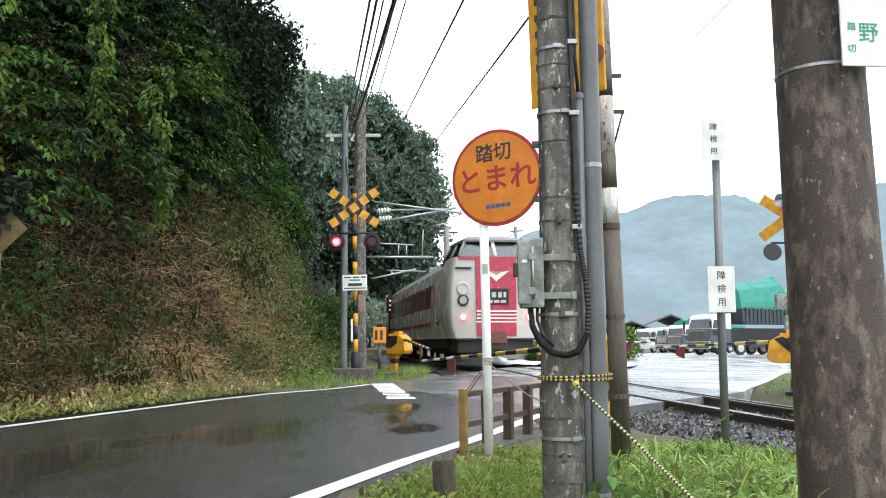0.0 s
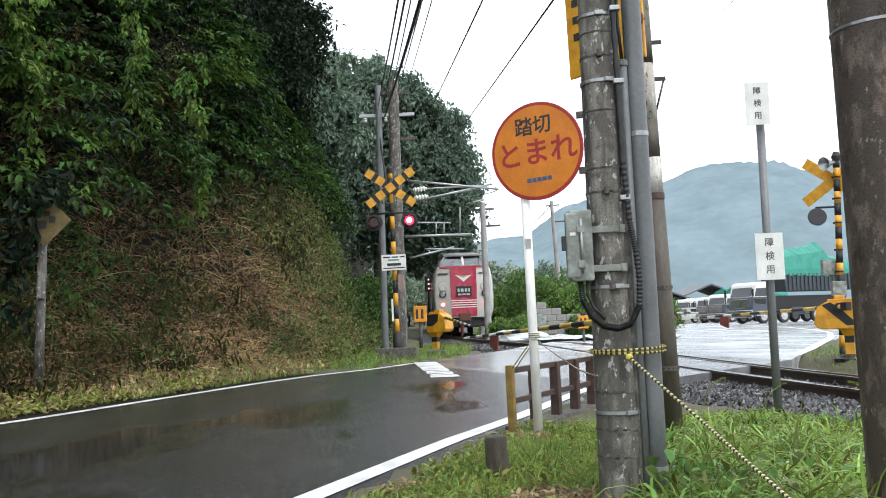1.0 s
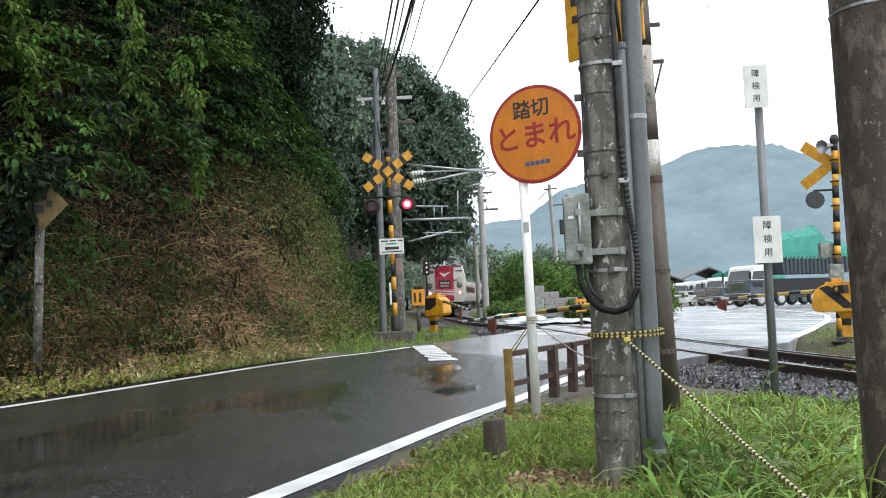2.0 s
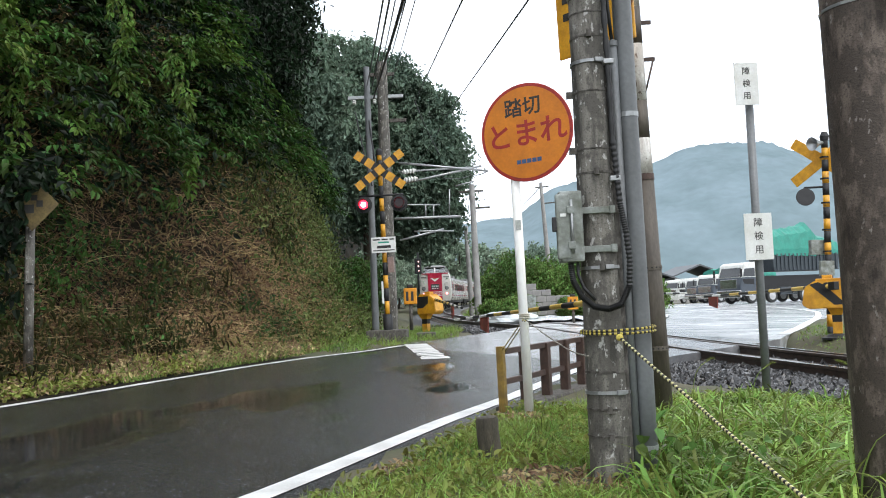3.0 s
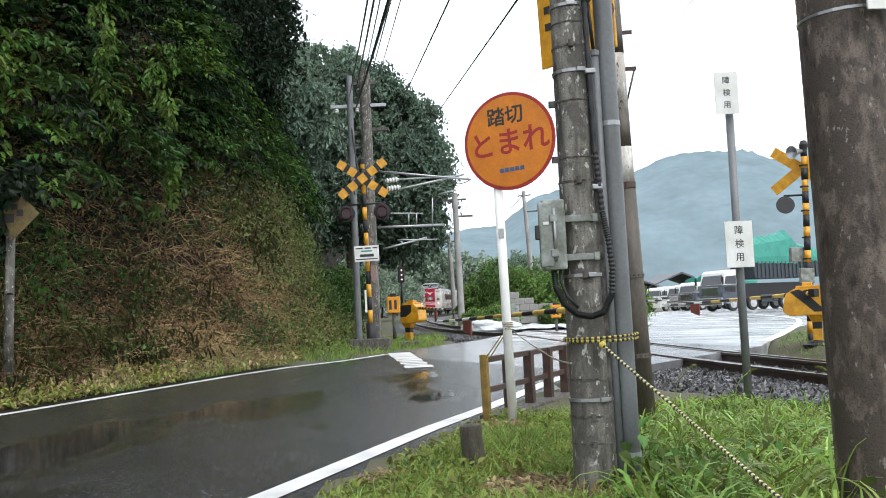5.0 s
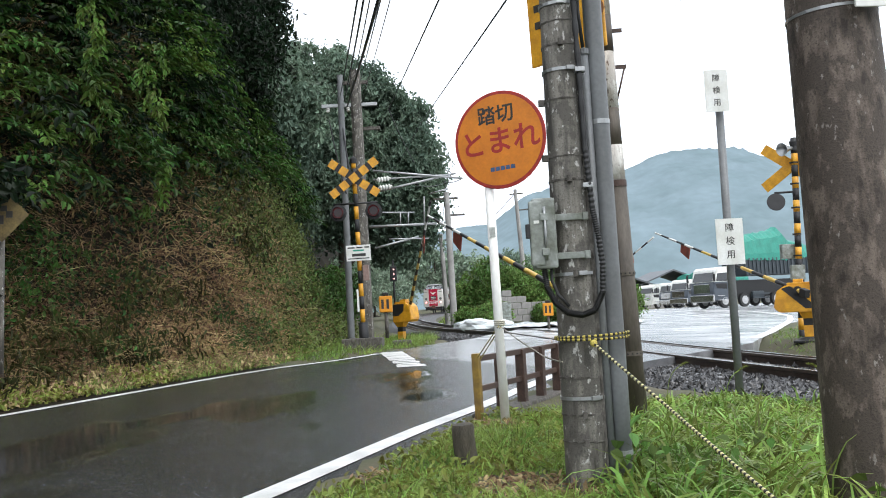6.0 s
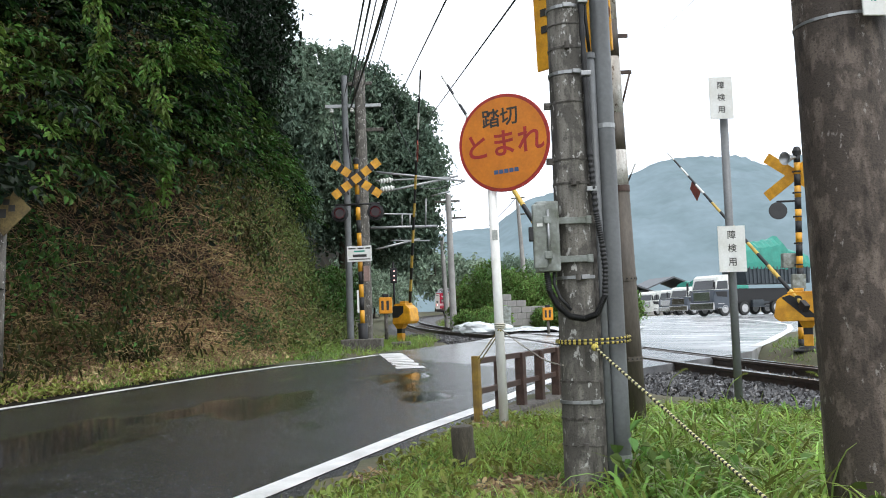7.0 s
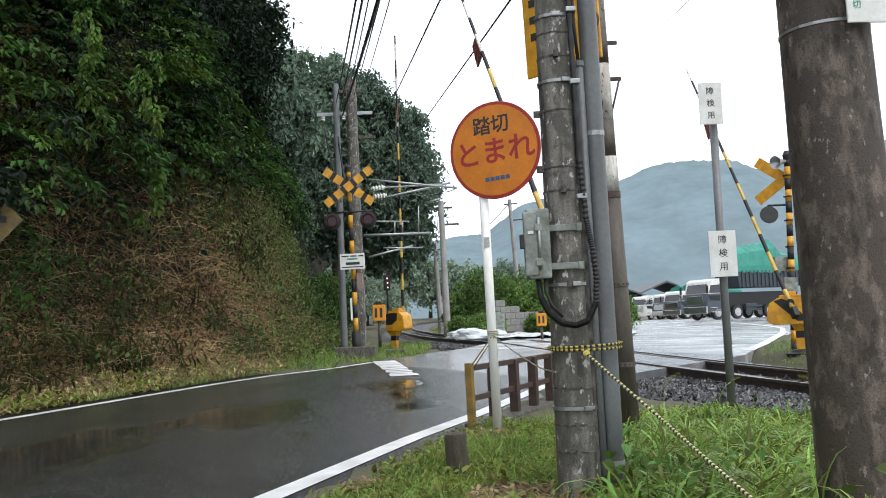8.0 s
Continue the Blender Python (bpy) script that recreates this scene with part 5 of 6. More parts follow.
def diamond_sign():
    base, top = (-5.473, 11.200, 0.668), (-5.417, 11.200, 2.250)
    t = thing("warning_sign", "faded yellow diamond warning sign half hidden by leaves", "road sign", leaning((base[0], base[1], base[2] - 0.45), top))
    part("post", tube([(0, 0, 0), (0, 0, 2.45)], 0.058, 14), CONCRETE, t)
    c = t.matrix_basis.inverted() @ Vector((-5.338, 11.100, 2.399))
    pl = part("plate", box((-0.235, -0.004, -0.235), (0.235, 0.004, 0.235), 0.002), mat("faded_yellow", (0.20, 0.145, 0.05), 0.7, vary=0.4, scale=6, fine=40, bump=0.1, col2=(0.085, 0.062, 0.026)), t, m=pose(c.x, c.y, c.z, 0, 45, 0))
    for lo, hi in (((-0.12, -0.11), (0.02, 0.0)), ((0.05, -0.03), (0.13, 0.05)), ((-0.02, 0.05), (0.06, 0.12))):
        part("mark", box((lo[0], -0.007, lo[1]), (hi[0], -0.003, hi[1])), INK, pl, m=pose(0, 0, 0, 0, -45, 0))


diamond_sign()


# ---------------------------------------------------------------- ropes
ROPE_Y = mat("rope_yellow", (0.62, 0.50, 0.11), 0.7, vary=0.2, scale=40, fine=200, bump=0.4)
ROPE_PALE = mat("rope_pale_yellow", (0.70, 0.63, 0.32), 0.7, vary=0.2, scale=40, fine=200, bump=0.4)
ROPE_W = mat("rope_pale", (0.52, 0.49, 0.40), 0.7, vary=0.2, scale=40, fine=200, bump=0.4)
ROPE_K = mat("rope_black", (0.03, 0.028, 0.025), 0.7, vary=0.2, scale=40, fine=200, bump=0.4)


def rope(name, pts, r, label, pitch=0.028, sag=0.0, first=None):
    """A two-colour twisted rope through points."""
    p = [Vector(q) for q in pts]
    L = sum((b - a).length for a, b in zip(p, p[1:]))
    n = max(8, int(L / pitch * 2))
    ps = resample([tuple(q) for q in p], n)
    ps = [Vector(q) + Vector((0, 0, -sag * 4 * (k / (n - 1)) * (1 - k / (n - 1)))) for k, q in enumerate(ps)]
    bm = bmesh.new()
    for k in range(n - 1):
        d = (ps[k + 1] - ps[k])
        add_tube(bm, [ps[k] - d * 0.05, ps[k] + d * 0.5, ps[k + 1] + d * 0.05], [r * 0.9, r * 1.1, r * 0.9], 6, True, k % 2)
    return tagged(part(name, bm, [first or ROPE_Y, ROPE_K]), label, "rope")


knot = Vector((0.723, 4.400, 0.727))
rope("rope", [knot, (0.921, 3.850, 0.487), (1.047, 3.000, 0.272), (1.226, 1.900, -0.056)], 0.0068, "pale yellow and black twisted rope stretched from a pole", sag=0.02, first=ROPE_PALE)
bm = bmesh.new()
for j in range(2):
    n = 84
    pts = []
    for k in range(n + 1):
        a = 2 * math.pi * k / n
        cx = 0.05 * (1 + math.cos(a))
        pts.append(Vector((0.69 + cx + 0.132 * math.cos(a), 4.54 + 0.135 * math.sin(a), 0.752 + 0.014 * j + 0.007 * math.sin(a + j))))
    for k in range(n):
        add_tube(bm, [pts[k], pts[k + 1]], 0.0065, 6, True, (k // 1) % 2)
bmesh.ops.create_uvsphere(bm, u_segments=10, v_segments=8, radius=0.018, matrix=Matrix.Translation(knot))
tagged(part("rope_coil", bm, [ROPE_Y, ROPE_K]), "yellow and black rope wound round a concrete pole", "rope")
rope("rope", [(0.580, 4.500, 0.640), (0.600, 6.000, 0.672), (0.449, 7.250, 0.794)], 0.0042, "pale and black twisted rope from pole to sign post", sag=0.04, first=ROPE_W)
rope("rope", [(0.440, 7.250, 0.785), (0.273, 7.700, 0.521)], 0.005, "short tied rope between sign post and fence")
rope("rope", [(0.458, 7.250, 0.780), (0.301, 7.700, 0.515)], 0.005, "short tied rope between sign post and fence")
bm = bmesh.new()
for k in range(3):
    r = lathe([(0.040, -0.007), (0.05, 0), (0.040, 0.007)], 14)
    tmp = bpy.data.meshes.new("tmp")
    r.to_mesh(tmp)
    r.free()
    n0 = len(bm.verts)
    bm.from_mesh(tmp)
    bm.verts.ensure_lookup_table()
    c = Vector((0.453, 7.300, 0.798))
    for v in bm.verts[n0:]:
        v.co += c + Vector((0, 0, 0.014 * k))
tagged(part("rope_coil", bm, ROPE_W), "rope tied round the white sign post", "rope")


# ---------------------------------------------------------------- crossing signals
LAMP_ON = mat("lamp_red_lit", (0.9, 0.05, 0.05), 0.3, vary=0.05, bump=0, emit=(1.0, 0.015, 0.04, 5.0))
LAMP_CORE = mat("lamp_core_lit", (1, 0.8, 0.8), 0.3, vary=0.02, bump=0, emit=(1.0, 0.6, 0.65, 6.0))
LAMP_OFF = mat("lamp_red_dark", (0.016, 0.004, 0.004), 0.3, vary=0.1, bump=0)


def striped_post(t, z0, z1, r, step, first=0):
    z, k = z0, first
    while z < z1 - 1e-6:
        h = min(step, z1 - z)
        part("post_section", tube([(0, 0, z), (0, 0, z + h)], r, 14), YELLOW if k % 2 == 0 else BLACK_PAINT, t)
        z += h
        k += 1


def crossbuck(t, m, length=1.3, width=0.18, plain=False):
    """Two crossed boards with yellow and black blocks, facing -y."""
    for a, y in ((36, -0.03), (-36, -0.052)):
        b = part("cross_board", box((-length / 2, -0.01, -width / 2), (length / 2, 0.01, width / 2), 0.003), YELLOW if plain else BLACK_PAINT, t, "crossed warning board", m=m @ pose(0, y, 0, 0, a, 0))
        for k in (() if plain else (-2, -1, 0, 1, 2)):
            if k == 0 and a > 0:
                continue
            x = k * length * 0.215
            part("yellow_block", box((x - 0.092, -0.013, -width / 2 - 0.004), (x + 0.092, 0.013, width / 2 + 0.004), 0.002), YELLOW, b)


def flasher(t, m):
    """A round hooded lamp with a backing disc, and a turning lens: one side lit, the other dark. Returns the lens."""
    h = part("lamp", lathe([(0.05, -0.16), (0.10, -0.13), (0.125, -0.05), (0.185, -0.045), (0.19, -0.035), (0.13, -0.03), (0.13, 0.10), (0.122, 0.10), (0.12, -0.02), (0.001, -0.025)], 24), BLACK_PAINT, t, "black hooded crossing lamp", m=m @ pose(0, 0, 0, 90, 0, 0), smooth=True)
    bm = lathe([(0.001, -0.006), (0.098, -0.006), (0.104, 0.0), (0.098, 0.006), (0.06, 0.010), (0.001, 0.012)], 24)
    for f in bm.faces:
        c = f.calc_center_median()
        f.material_index = 1 if c.z < 0 else (2 if c.xy.length < 0.055 else 0)
    return part("lens", bm, [LAMP_ON, LAMP_OFF, LAMP_CORE], h, m=pose(0, 0, 0.03), smooth=False)


def left_signal():
    base, top = (-1.778, 20.400, 0.467), (-1.845, 20.400, 4.494)
    t = thing("crossing_signal", "striped crossing signal post with crossbuck and twin red lamps", "crossing signal", leaning((base[0], base[1], 0.2), top))
    part("post_foot", tube([(0, 0, 0.0), (0, 0, 0.62)], 0.11, 14), BLACK_PAINT, t)
    striped_post(t, 0.62, 4.25, 0.053, 0.29, 0)
    part("post_cap", lathe([(0.075, 0), (0.08, 0.1), (0.04, 0.15), (0.001, 0.16)], 14), BLACK_PAINT, t, m=pose(0, 0, 4.22))
    crossbuck(t, pose(0, -0.06, 3.87, 0, 0, 2))
    part("lamp_arm", tube([(-0.5, -0.03, 3.30), (0.5, -0.03, 3.30)], 0.022, 8), BLACK_PAINT, t)
    lenses = [flasher(t, pose(sx * 0.40, -0.12, 3.10)) for sx in (-1, 1)]
    for sx in (-1, 1):
        part("lamp_hanger", tube([(sx * 0.40, -0.03, 3.31), (sx * 0.40, -0.04, 3.16)], 0.02, 8), BLACK_PAINT, t)
    pl = part("name_plate", box((-0.275, -0.10, 2.15), (0.275, -0.085, 2.50), 0.003), WHITE_PAINT, t, "white plate with lettering", m=pose(0, 0, -0.15))
    for k, (x0, x1, z, h, m) in enumerate(((-0.24, -0.08, 2.445, 0.03, INK), (-0.04, 0.10, 2.445, 0.03, INK), (0.14, 0.25, 2.445, 0.03, INK), (-0.12, 0.12, 2.38, 0.035, GREEN_INK), (-0.15, 0.16, 2.28, 0.06, INK), (-0.24, 0.24, 2.20, 0.022, INK))):
        part("mark", box((x0, -0.1035, z - h / 2), (x1, -0.099, z + h / 2)), m, pl)
    part("white_marker", box((-0.10, -0.075, 0.86), (-0.055, -0.06, 1.36), 0.003), WHITE_PAINT, t)
    part("cabinet", box((0.07, -0.06, 1.55), (0.2, 0.06, 1.9), 0.01), mat("pinkish_box", (0.30, 0.2, 0.17), 0.6, vary=0.3, bump=0.1), t)
    return lenses


LENSES = left_signal()
bm = box((-2.25, 20.0, -0.1), (-1.35, 20.75, 0.47), 0.02)
tagged(part("signal_plinth", bm, CONCRETE_DARK), "dark stained concrete plinth under the crossing signal", "plinth")


def right_signal():
    base, top = (6.629, 16.900, 0.159), (6.770, 16.900, 3.970)
    t = thing("crossing_signal", "striped crossing signal post seen from behind with hooded lamps", "crossing signal", leaning((base[0], base[1], 0.05), top))
    striped_post(t, 0, 3.68, 0.06, 0.22, 1)
    part("post_cap", lathe([(0.07, 0), (0.085, 0.08), (0.05, 0.16), (0.001, 0.17)], 14), BLACK_PAINT, t, m=pose(0, 0, 3.66))
    for z in (1.6, 2.0, 2.5, 2.95, 3.35):
        band(t, z, 0.06, 0.03, BLACK_PAINT, "clamp", True, 160)
    crossbuck(t, pose(0, 0.10, 3.30, 0, 0, -38), 1.3, 0.2, True)
    part("lamp_arm", tube([(0, 0, 2.80), (-0.40, 0, 2.78)], 0.02, 8), BLACK_PAINT, t)
    part("lamp_back", lathe([(0.02, -0.09), (0.09, -0.07), (0.165, 0.0), (0.165, 0.03), (0.12, 0.035), (0.001, 0.02)], 22), BLACK_PAINT, t, "black round lamp back", m=pose(-0.40, -0.05, 2.60, 78, 0, -10), smooth=True)
    part("horn", lathe([(0.03, 0), (0.05, 0.12), (0.12, 0.28), (0.125, 0.29), (0.11, 0.28), (0.001, 0.16)], 18), GALV, t, "grey loudspeaker horn", m=pose(-0.05, -0.03, 3.62, 100, 0, -60), smooth=True)
    part("control_box", box((-0.28, 0.05, 1.55), (-0.02, 0.2, 1.82), 0.01), BOX_GREY, t)
    part("control_box", box((-0.2, -0.16, 1.15), (0.05, -0.06, 1.42), 0.01), BOX_GREY, t)


right_signal()

# ---------------------------------------------------------------- barriers
FLAG = mat("red_flag", (0.28, 0.055, 0.035), 0.6, vary=0.3, scale=8, bump=0.1, col2=(0.13, 0.035, 0.022))
BOOM_Y = mat("boom_yellow", (0.66, 0.47, 0.10), 0.5, vary=0.2, scale=6, fine=50, bump=0.05, col2=(0.48, 0.30, 0.05))
ARM_W = mat("arm_white", (0.72, 0.72, 0.68), 0.5, vary=0.1, bump=0.02)


def barrier(base, heading, length, swing, slim=1.0):
    """A barrier machine whose boom points along heading (degrees from +y towards -x); its housing is set off by swing degrees. Returns the keyed boom."""
    t = thing("crossing_barrier", "yellow and black railway crossing barrier machine with striped boom", "barrier", Matrix.Translation(base) @ pose(0, 0, 0, 0, 0, 90 + heading + swing), group="barriers of the crossing")
    part("base_plate", lathe([(0.27, 0), (0.27, 0.03), (0.2, 0.05), (0.16, 0.09)], 20), BLACK_PAINT, t, m=pose(-0.14, 0, 0))
    part("column", lathe([(0.10, 0.05), (0.10, 0.22), (0.11, 0.42), (0.19, 0.55)], 4), BLACK_PAINT, t, m=pose(-0.14, 0, 0, 0, 0, 45))
    part("column_panel", lathe([(0.106, 0.10), (0.106, 0.30)], 4), YELLOW, t, m=pose(-0.14, 0, 0, 0, 0, 45))
    part("column_panel", lathe([(0.118, 0.42), (0.197, 0.54)], 4), YELLOW, t, m=pose(-0.14, 0, 0, 0, 0, 45))
    out = [(-0.36, 0.54), (0.30, 0.54), (0.40, 0.62), (0.34, 0.92), (0.18, 1.02), (-0.30, 1.02), (-0.36, 0.96)]
    out = [(x * slim, z) for x, z in out]
    part("housing", prism(out, -0.22, 0.22, 0.015), YELLOW, t, "yellow sloping housing")
    for y in (-0.2245, 0.2205):
        part("black_stripe", prism([(x * slim, z) for x, z in ((-0.35, 0.70), (-0.12, 0.70), (0.10, 0.82), (0.12, 1.0), (-0.30, 1.0), (-0.35, 0.95))] if slim < 1 else [(x * slim, z) for x, z in ((-0.32, 0.60), (-0.12, 0.60), (0.26, 0.96), (0.12, 1.0), (0.02, 0.95))], y, y + 0.004), BLACK_PAINT, t)
    part("black_stripe", box((-0.36 * slim - 0.006, -0.2, 0.6), (-0.36 * slim, 0.02, 0.9), 0.0, None), BLACK_PAINT, t)
    part("front_plate", prism([(-0.17, 0.60), (0.17, 0.60), (0.15, 0.86), (-0.15, 0.86)], -0.004, 0.004), BLACK_PAINT, t, m=pose(0.40 * slim - 0.024, 0, 0.02, 0, -9, 0) @ pose(0, 0, 0, 0, 0, 90))
    part("lid", box((-0.28 * slim, -0.19, 1.02), (0.16 * slim, 0.19, 1.06), 0.012), YELLOW, t)
    part("bolt_box", box((-0.1, -0.1, 1.06), (0.06, 0.1, 1.12), 0.01), YELLOW, t)
    part("pivot", tube([(-0.02, 0.20, 0.92), (-0.02, 0.30, 0.92)], 0.07, 14), BLACK_PAINT, t)
    bm = bmesh.new()
    r = lambda s: 0.040 - 0.021 * max(s, 0) / length
    zs = [-0.15 + 0.42 * k for k in range(int((length + 0.15) / 0.42) + 1)] + [length]
    add_tube(bm, [(z, 0, 0) for z in zs], [r(z) for z in zs], 10)
    for f in bm.faces:
        x = f.calc_center_median().x
        k = int((x + 0.15) / 0.42)
        f.material_index = 1 if k % 2 else (0 if x < length * 0.62 else 2)
    boom = part("boom", bm, [BOOM_Y, BLACK_PAINT, ARM_W], t, "long striped boom", m=pose(-0.02, 0.26, 0.92, 0, 0, -swing))
    s = length * 0.70
    part("flag", prism([(s - 0.05, -0.02), (s + 0.40, -0.02), (s + 0.40, -0.2), (s - 0.0, -0.28)], -0.012, 0.012), FLAG, boom, "dull red hanging flag")
    part("counterweight", box((-0.3, -0.05, -0.07), (-0.12, 0.05, 0.07), 0.01), BLACK_PAINT, boom)
    return boom


SWING = (55, 40, 55, 40)
BOOMS = [barrier(tuple(v), h, n, w, 0.72 if h == 186.0 else 1.0) for (v, h, n), w in zip((
    ((-0.95, 23.4, 0.22), 186.0, 7.2), ((1.76, 10.35, 0.0), 15.5, 7.0), ((6.30, 16.1, 0.08), 10.0, 6.1), ((4.0, 27.5, 0.2), 190.0, 6.1)), SWING)]


def button_box(base):
    t = thing("emergency_button", "orange emergency button box on a short post", "button box", pose(*base))
    part("post", tube([(0, 0, 0), (0, 0, 0.62)], 0.045, 10), CONCRETE_DARK, t)
    part("box", box((-0.15, -0.09, 0.60), (0.15, 0.09, 0.98), 0.02), mat("orange_box", (0.75, 0.30, 0.01), 0.45, vary=0.2, scale=8, bump=0.05), t, "orange box")
    part("cap", box((-0.07, -0.06, 0.98), (0.07, 0.06, 1.06), 0.02), BLACK_PAINT, t)
    for x in (-0.07, 0.05):
        part("mark", box((x - 0.03, -0.094, 0.68), (x + 0.03, -0.089, 0.90)), INK, t)


button_box((-1.317, 21.300, 0.423))
button_box((3.15, 27.2, 0.1))
tagged(part("stone_block", box((-1.2, 21.0, 0.1), (-0.75, 21.35, 0.36), 0.04), CONCRETE_DARK), "small dark stone block by the track", "block")

# ---------------------------------------------------------------- utility poles, overhead line
def plain_pole(name, base, top, r0, r1, height, arms, label, material):
    t = thing(name, label, "utility pole", leaning(Vector(base) - Vector((0, 0, 0.5)), Vector(top)))
    part("shaft", lathe([(r0 + (r1 - r0) * k / 8, height * k / 8) for k in range(9)], 18), material, t, smooth=True)
    for z, x0, x1, ins in arms:
        part("crossarm", box((x0, -0.04, z - 0.04), (x1, 0.04, z + 0.04), 0.005), GALV if ins else CONCRETE_DARK, t)
        for x in ins:
            part("insulator", lathe([(0.02, 0), (0.055, 0.02), (0.04, 0.05), (0.055, 0.08), (0.02, 0.11)], 10), WHITE_PAINT, t, m=pose(x, -0.02, z - 0.16))
    return t


pa = plain_pole("utility_pole", (-1.836, 21.900, 0.567), (-1.842, 21.900, 6.500), 0.165, 0.13, 6.9, [(6.05, -0.85, 0.5, (-0.7, -0.4, -0.2)), (5.45, 0.1, 0.55, ()), (6.6, -0.4, 0.3, ())], "round concrete pole carrying wires beside the line", CONCRETE)
plain_pole("steel_mast", (-2.185, 21.600, 0.589), (-2.187, 21.600, 6.719), 0.085, 0.075, 6.7, [], "thin grey steel mast beside a concrete pole", PIPE_GREY)
plain_pole("utility_pole", (0.498, 40.000, 0.407), (0.435, 40.000, 6.918), 0.16, 0.12, 6.4, [(5.35, -0.1, 0.75, ()), (6.1, -0.6, 0.5, ())], "distant concrete pole beside the railway", CONCRETE_PALE)
plain_pole("utility_pole", (0.297, 55.000, 0.683), (0.143, 55.000, 5.385), 0.16, 0.12, 5.6, [(5.2, -0.5, 0.4, ())], "distant concrete pole beside the railway", CONCRETE_PALE)
plain_pole("utility_pole", (5.547, 60.000, 2.839), (5.232, 60.000, 8.876), 0.17, 0.11, 6.6, [(6.3, -0.4, 0.5, ()), (5.2, 0.0, 0.8, ())], "distant leaning concrete pole with crossarms", CONCRETE_PALE)

cl = thing("cantilever", "grey steel cantilever pipes with insulators for overhead wire", "cantilever")
for a, b, r in (((-1.497, 21.700, 4.439), (0.658, 22.200, 4.220), 0.026), ((-1.506, 21.700, 4.220), (0.245, 22.200, 4.324), 0.022), ((-1.478, 21.700, 3.916), (0.498, 22.200, 4.355), 0.026), ((-1.648, 21.700, 3.090), (-0.061, 22.200, 3.134), 0.03),
                ((-1.539, 21.700, 3.426), (-0.562, 22.200, 3.437), 0.018), ((-1.534, 21.700, 2.568), (-0.492, 22.200, 2.834), 0.024), ((-1.187, 21.700, 2.769), (-0.244, 22.200, 2.780), 0.016), ((-0.166, 22.200, 3.880), (0.299, 22.200, 3.985), 0.018)):
    part("pipe", tube([a, b], r, 8), GALV, cl)
for p in ((-1.261, 21.700, 4.222), (-1.228, 21.700, 4.028)):
    bm = lathe([(0.03, -0.16)] + [(0.07 if k % 2 else 0.035, -0.14 + 0.035 * k) for k in range(9)] + [(0.03, 0.18)], 10)
    part("insulator", bm, WHITE_PAINT, cl, m=pose(p[0], p[1], p[2], 0, 84, 0))
for a, b in (((-0.913, 22.000, 3.140), (-0.900, 22.000, 3.430)), ((-0.721, 22.000, 3.131), (-0.708, 22.000, 3.421)), ((-0.335, 22.000, 3.127), (-0.305, 22.000, 3.791))):
    part("hanger", tube([a, b], 0.018, 6), GALV, cl)


def wire(pts, r, sag=0.0):
    n = 24
    ps = resample(pts, n)
    ps = [Vector(p) - Vector((0, 0, sag * 4 * (k / (n - 1)) * (1 - k / (n - 1)))) for k, p in enumerate(ps)]
    o = part("overhead_wire", tube(ps, r, 6), WIRE)
    tagged(o, "dark overhead cable strung between poles", "cable")


for a, b, r in (((-2.180, 21.500, 6.277), (-0.719, 9.000, 4.132), 0.014), ((-2.100, 21.600, 6.160), (-0.656, 9.000, 4.129), 0.016), ((-1.978, 21.800, 6.314), (-0.690, 10.000, 4.356), 0.010), ((-2.047, 21.700, 6.042), (-0.490, 8.500, 3.943), 0.026), ((-1.809, 21.800, 6.404), (-0.491, 9.000, 4.121), 0.010), ((-1.740, 21.800, 6.051), (-0.377, 8.500, 3.938), 0.007)):
    a, b = Vector(a), Vector(b)
    wire([tuple(a), tuple(b), tuple(b + (b - a) * 1.3)], r * 0.7, 0.12)
for a, b, r in (((-1.453, 30.000, 7.848), (0.156, 11.000, 4.801), 0.011), ((-0.554, 38.000, 8.983), (0.995, 11.000, 4.762), 0.013), ((3.164, 11.000, 4.659), (6.343, 25.000, 8.671), 0.003)):
    a, b = Vector(a), Vector(b)
    wire([tuple(a), tuple(b), tuple(b + (b - a) * 0.5)] if b.y < a.y else [tuple(b), tuple(a), tuple(a + (a - b) * 0.5)], r, 0.02)
for a, b, r in (((-1.453, 30.000, 7.848), (-0.912, 40.000, 7.692), 0.02), ((-0.554, 38.000, 8.983), (-1.802, 40.000, 7.480), 0.012), ((-2.206, 21.600, 5.888), (-1.977, 21.300, 4.047), 0.02), ((-2.486, 21.600, 5.694), (-2.129, 21.400, 3.866), 0.016), ((0.606, 5.000, 1.399), (2.642, 20.000, 3.453), 0.008),
                ((0.658, 22.200, 4.220), (0.330, 40.000, 6.822), 0.012), ((0.430, 40.000, 6.817), (0.140, 55.000, 5.316), 0.014), ((0.384, 22.200, 4.318), (0.320, 40.000, 6.620), 0.010), ((5.222, 60.000, 8.687), (6.254, 120.000, 12.514), 0.03), ((0.426, 40.000, 6.741), (-0.624, 30.000, 5.231), 0.012)):
    wire([a, b], r, 0.1)


# ---------------------------------------------------------------- far signal, wall, sheet
SIGNAL_PINK = mat("signal_pink_lit", (0.8, 0.5, 0.5), 0.3, vary=0.02, bump=0, emit=(1.0, 0.5, 0.48, 1.4))


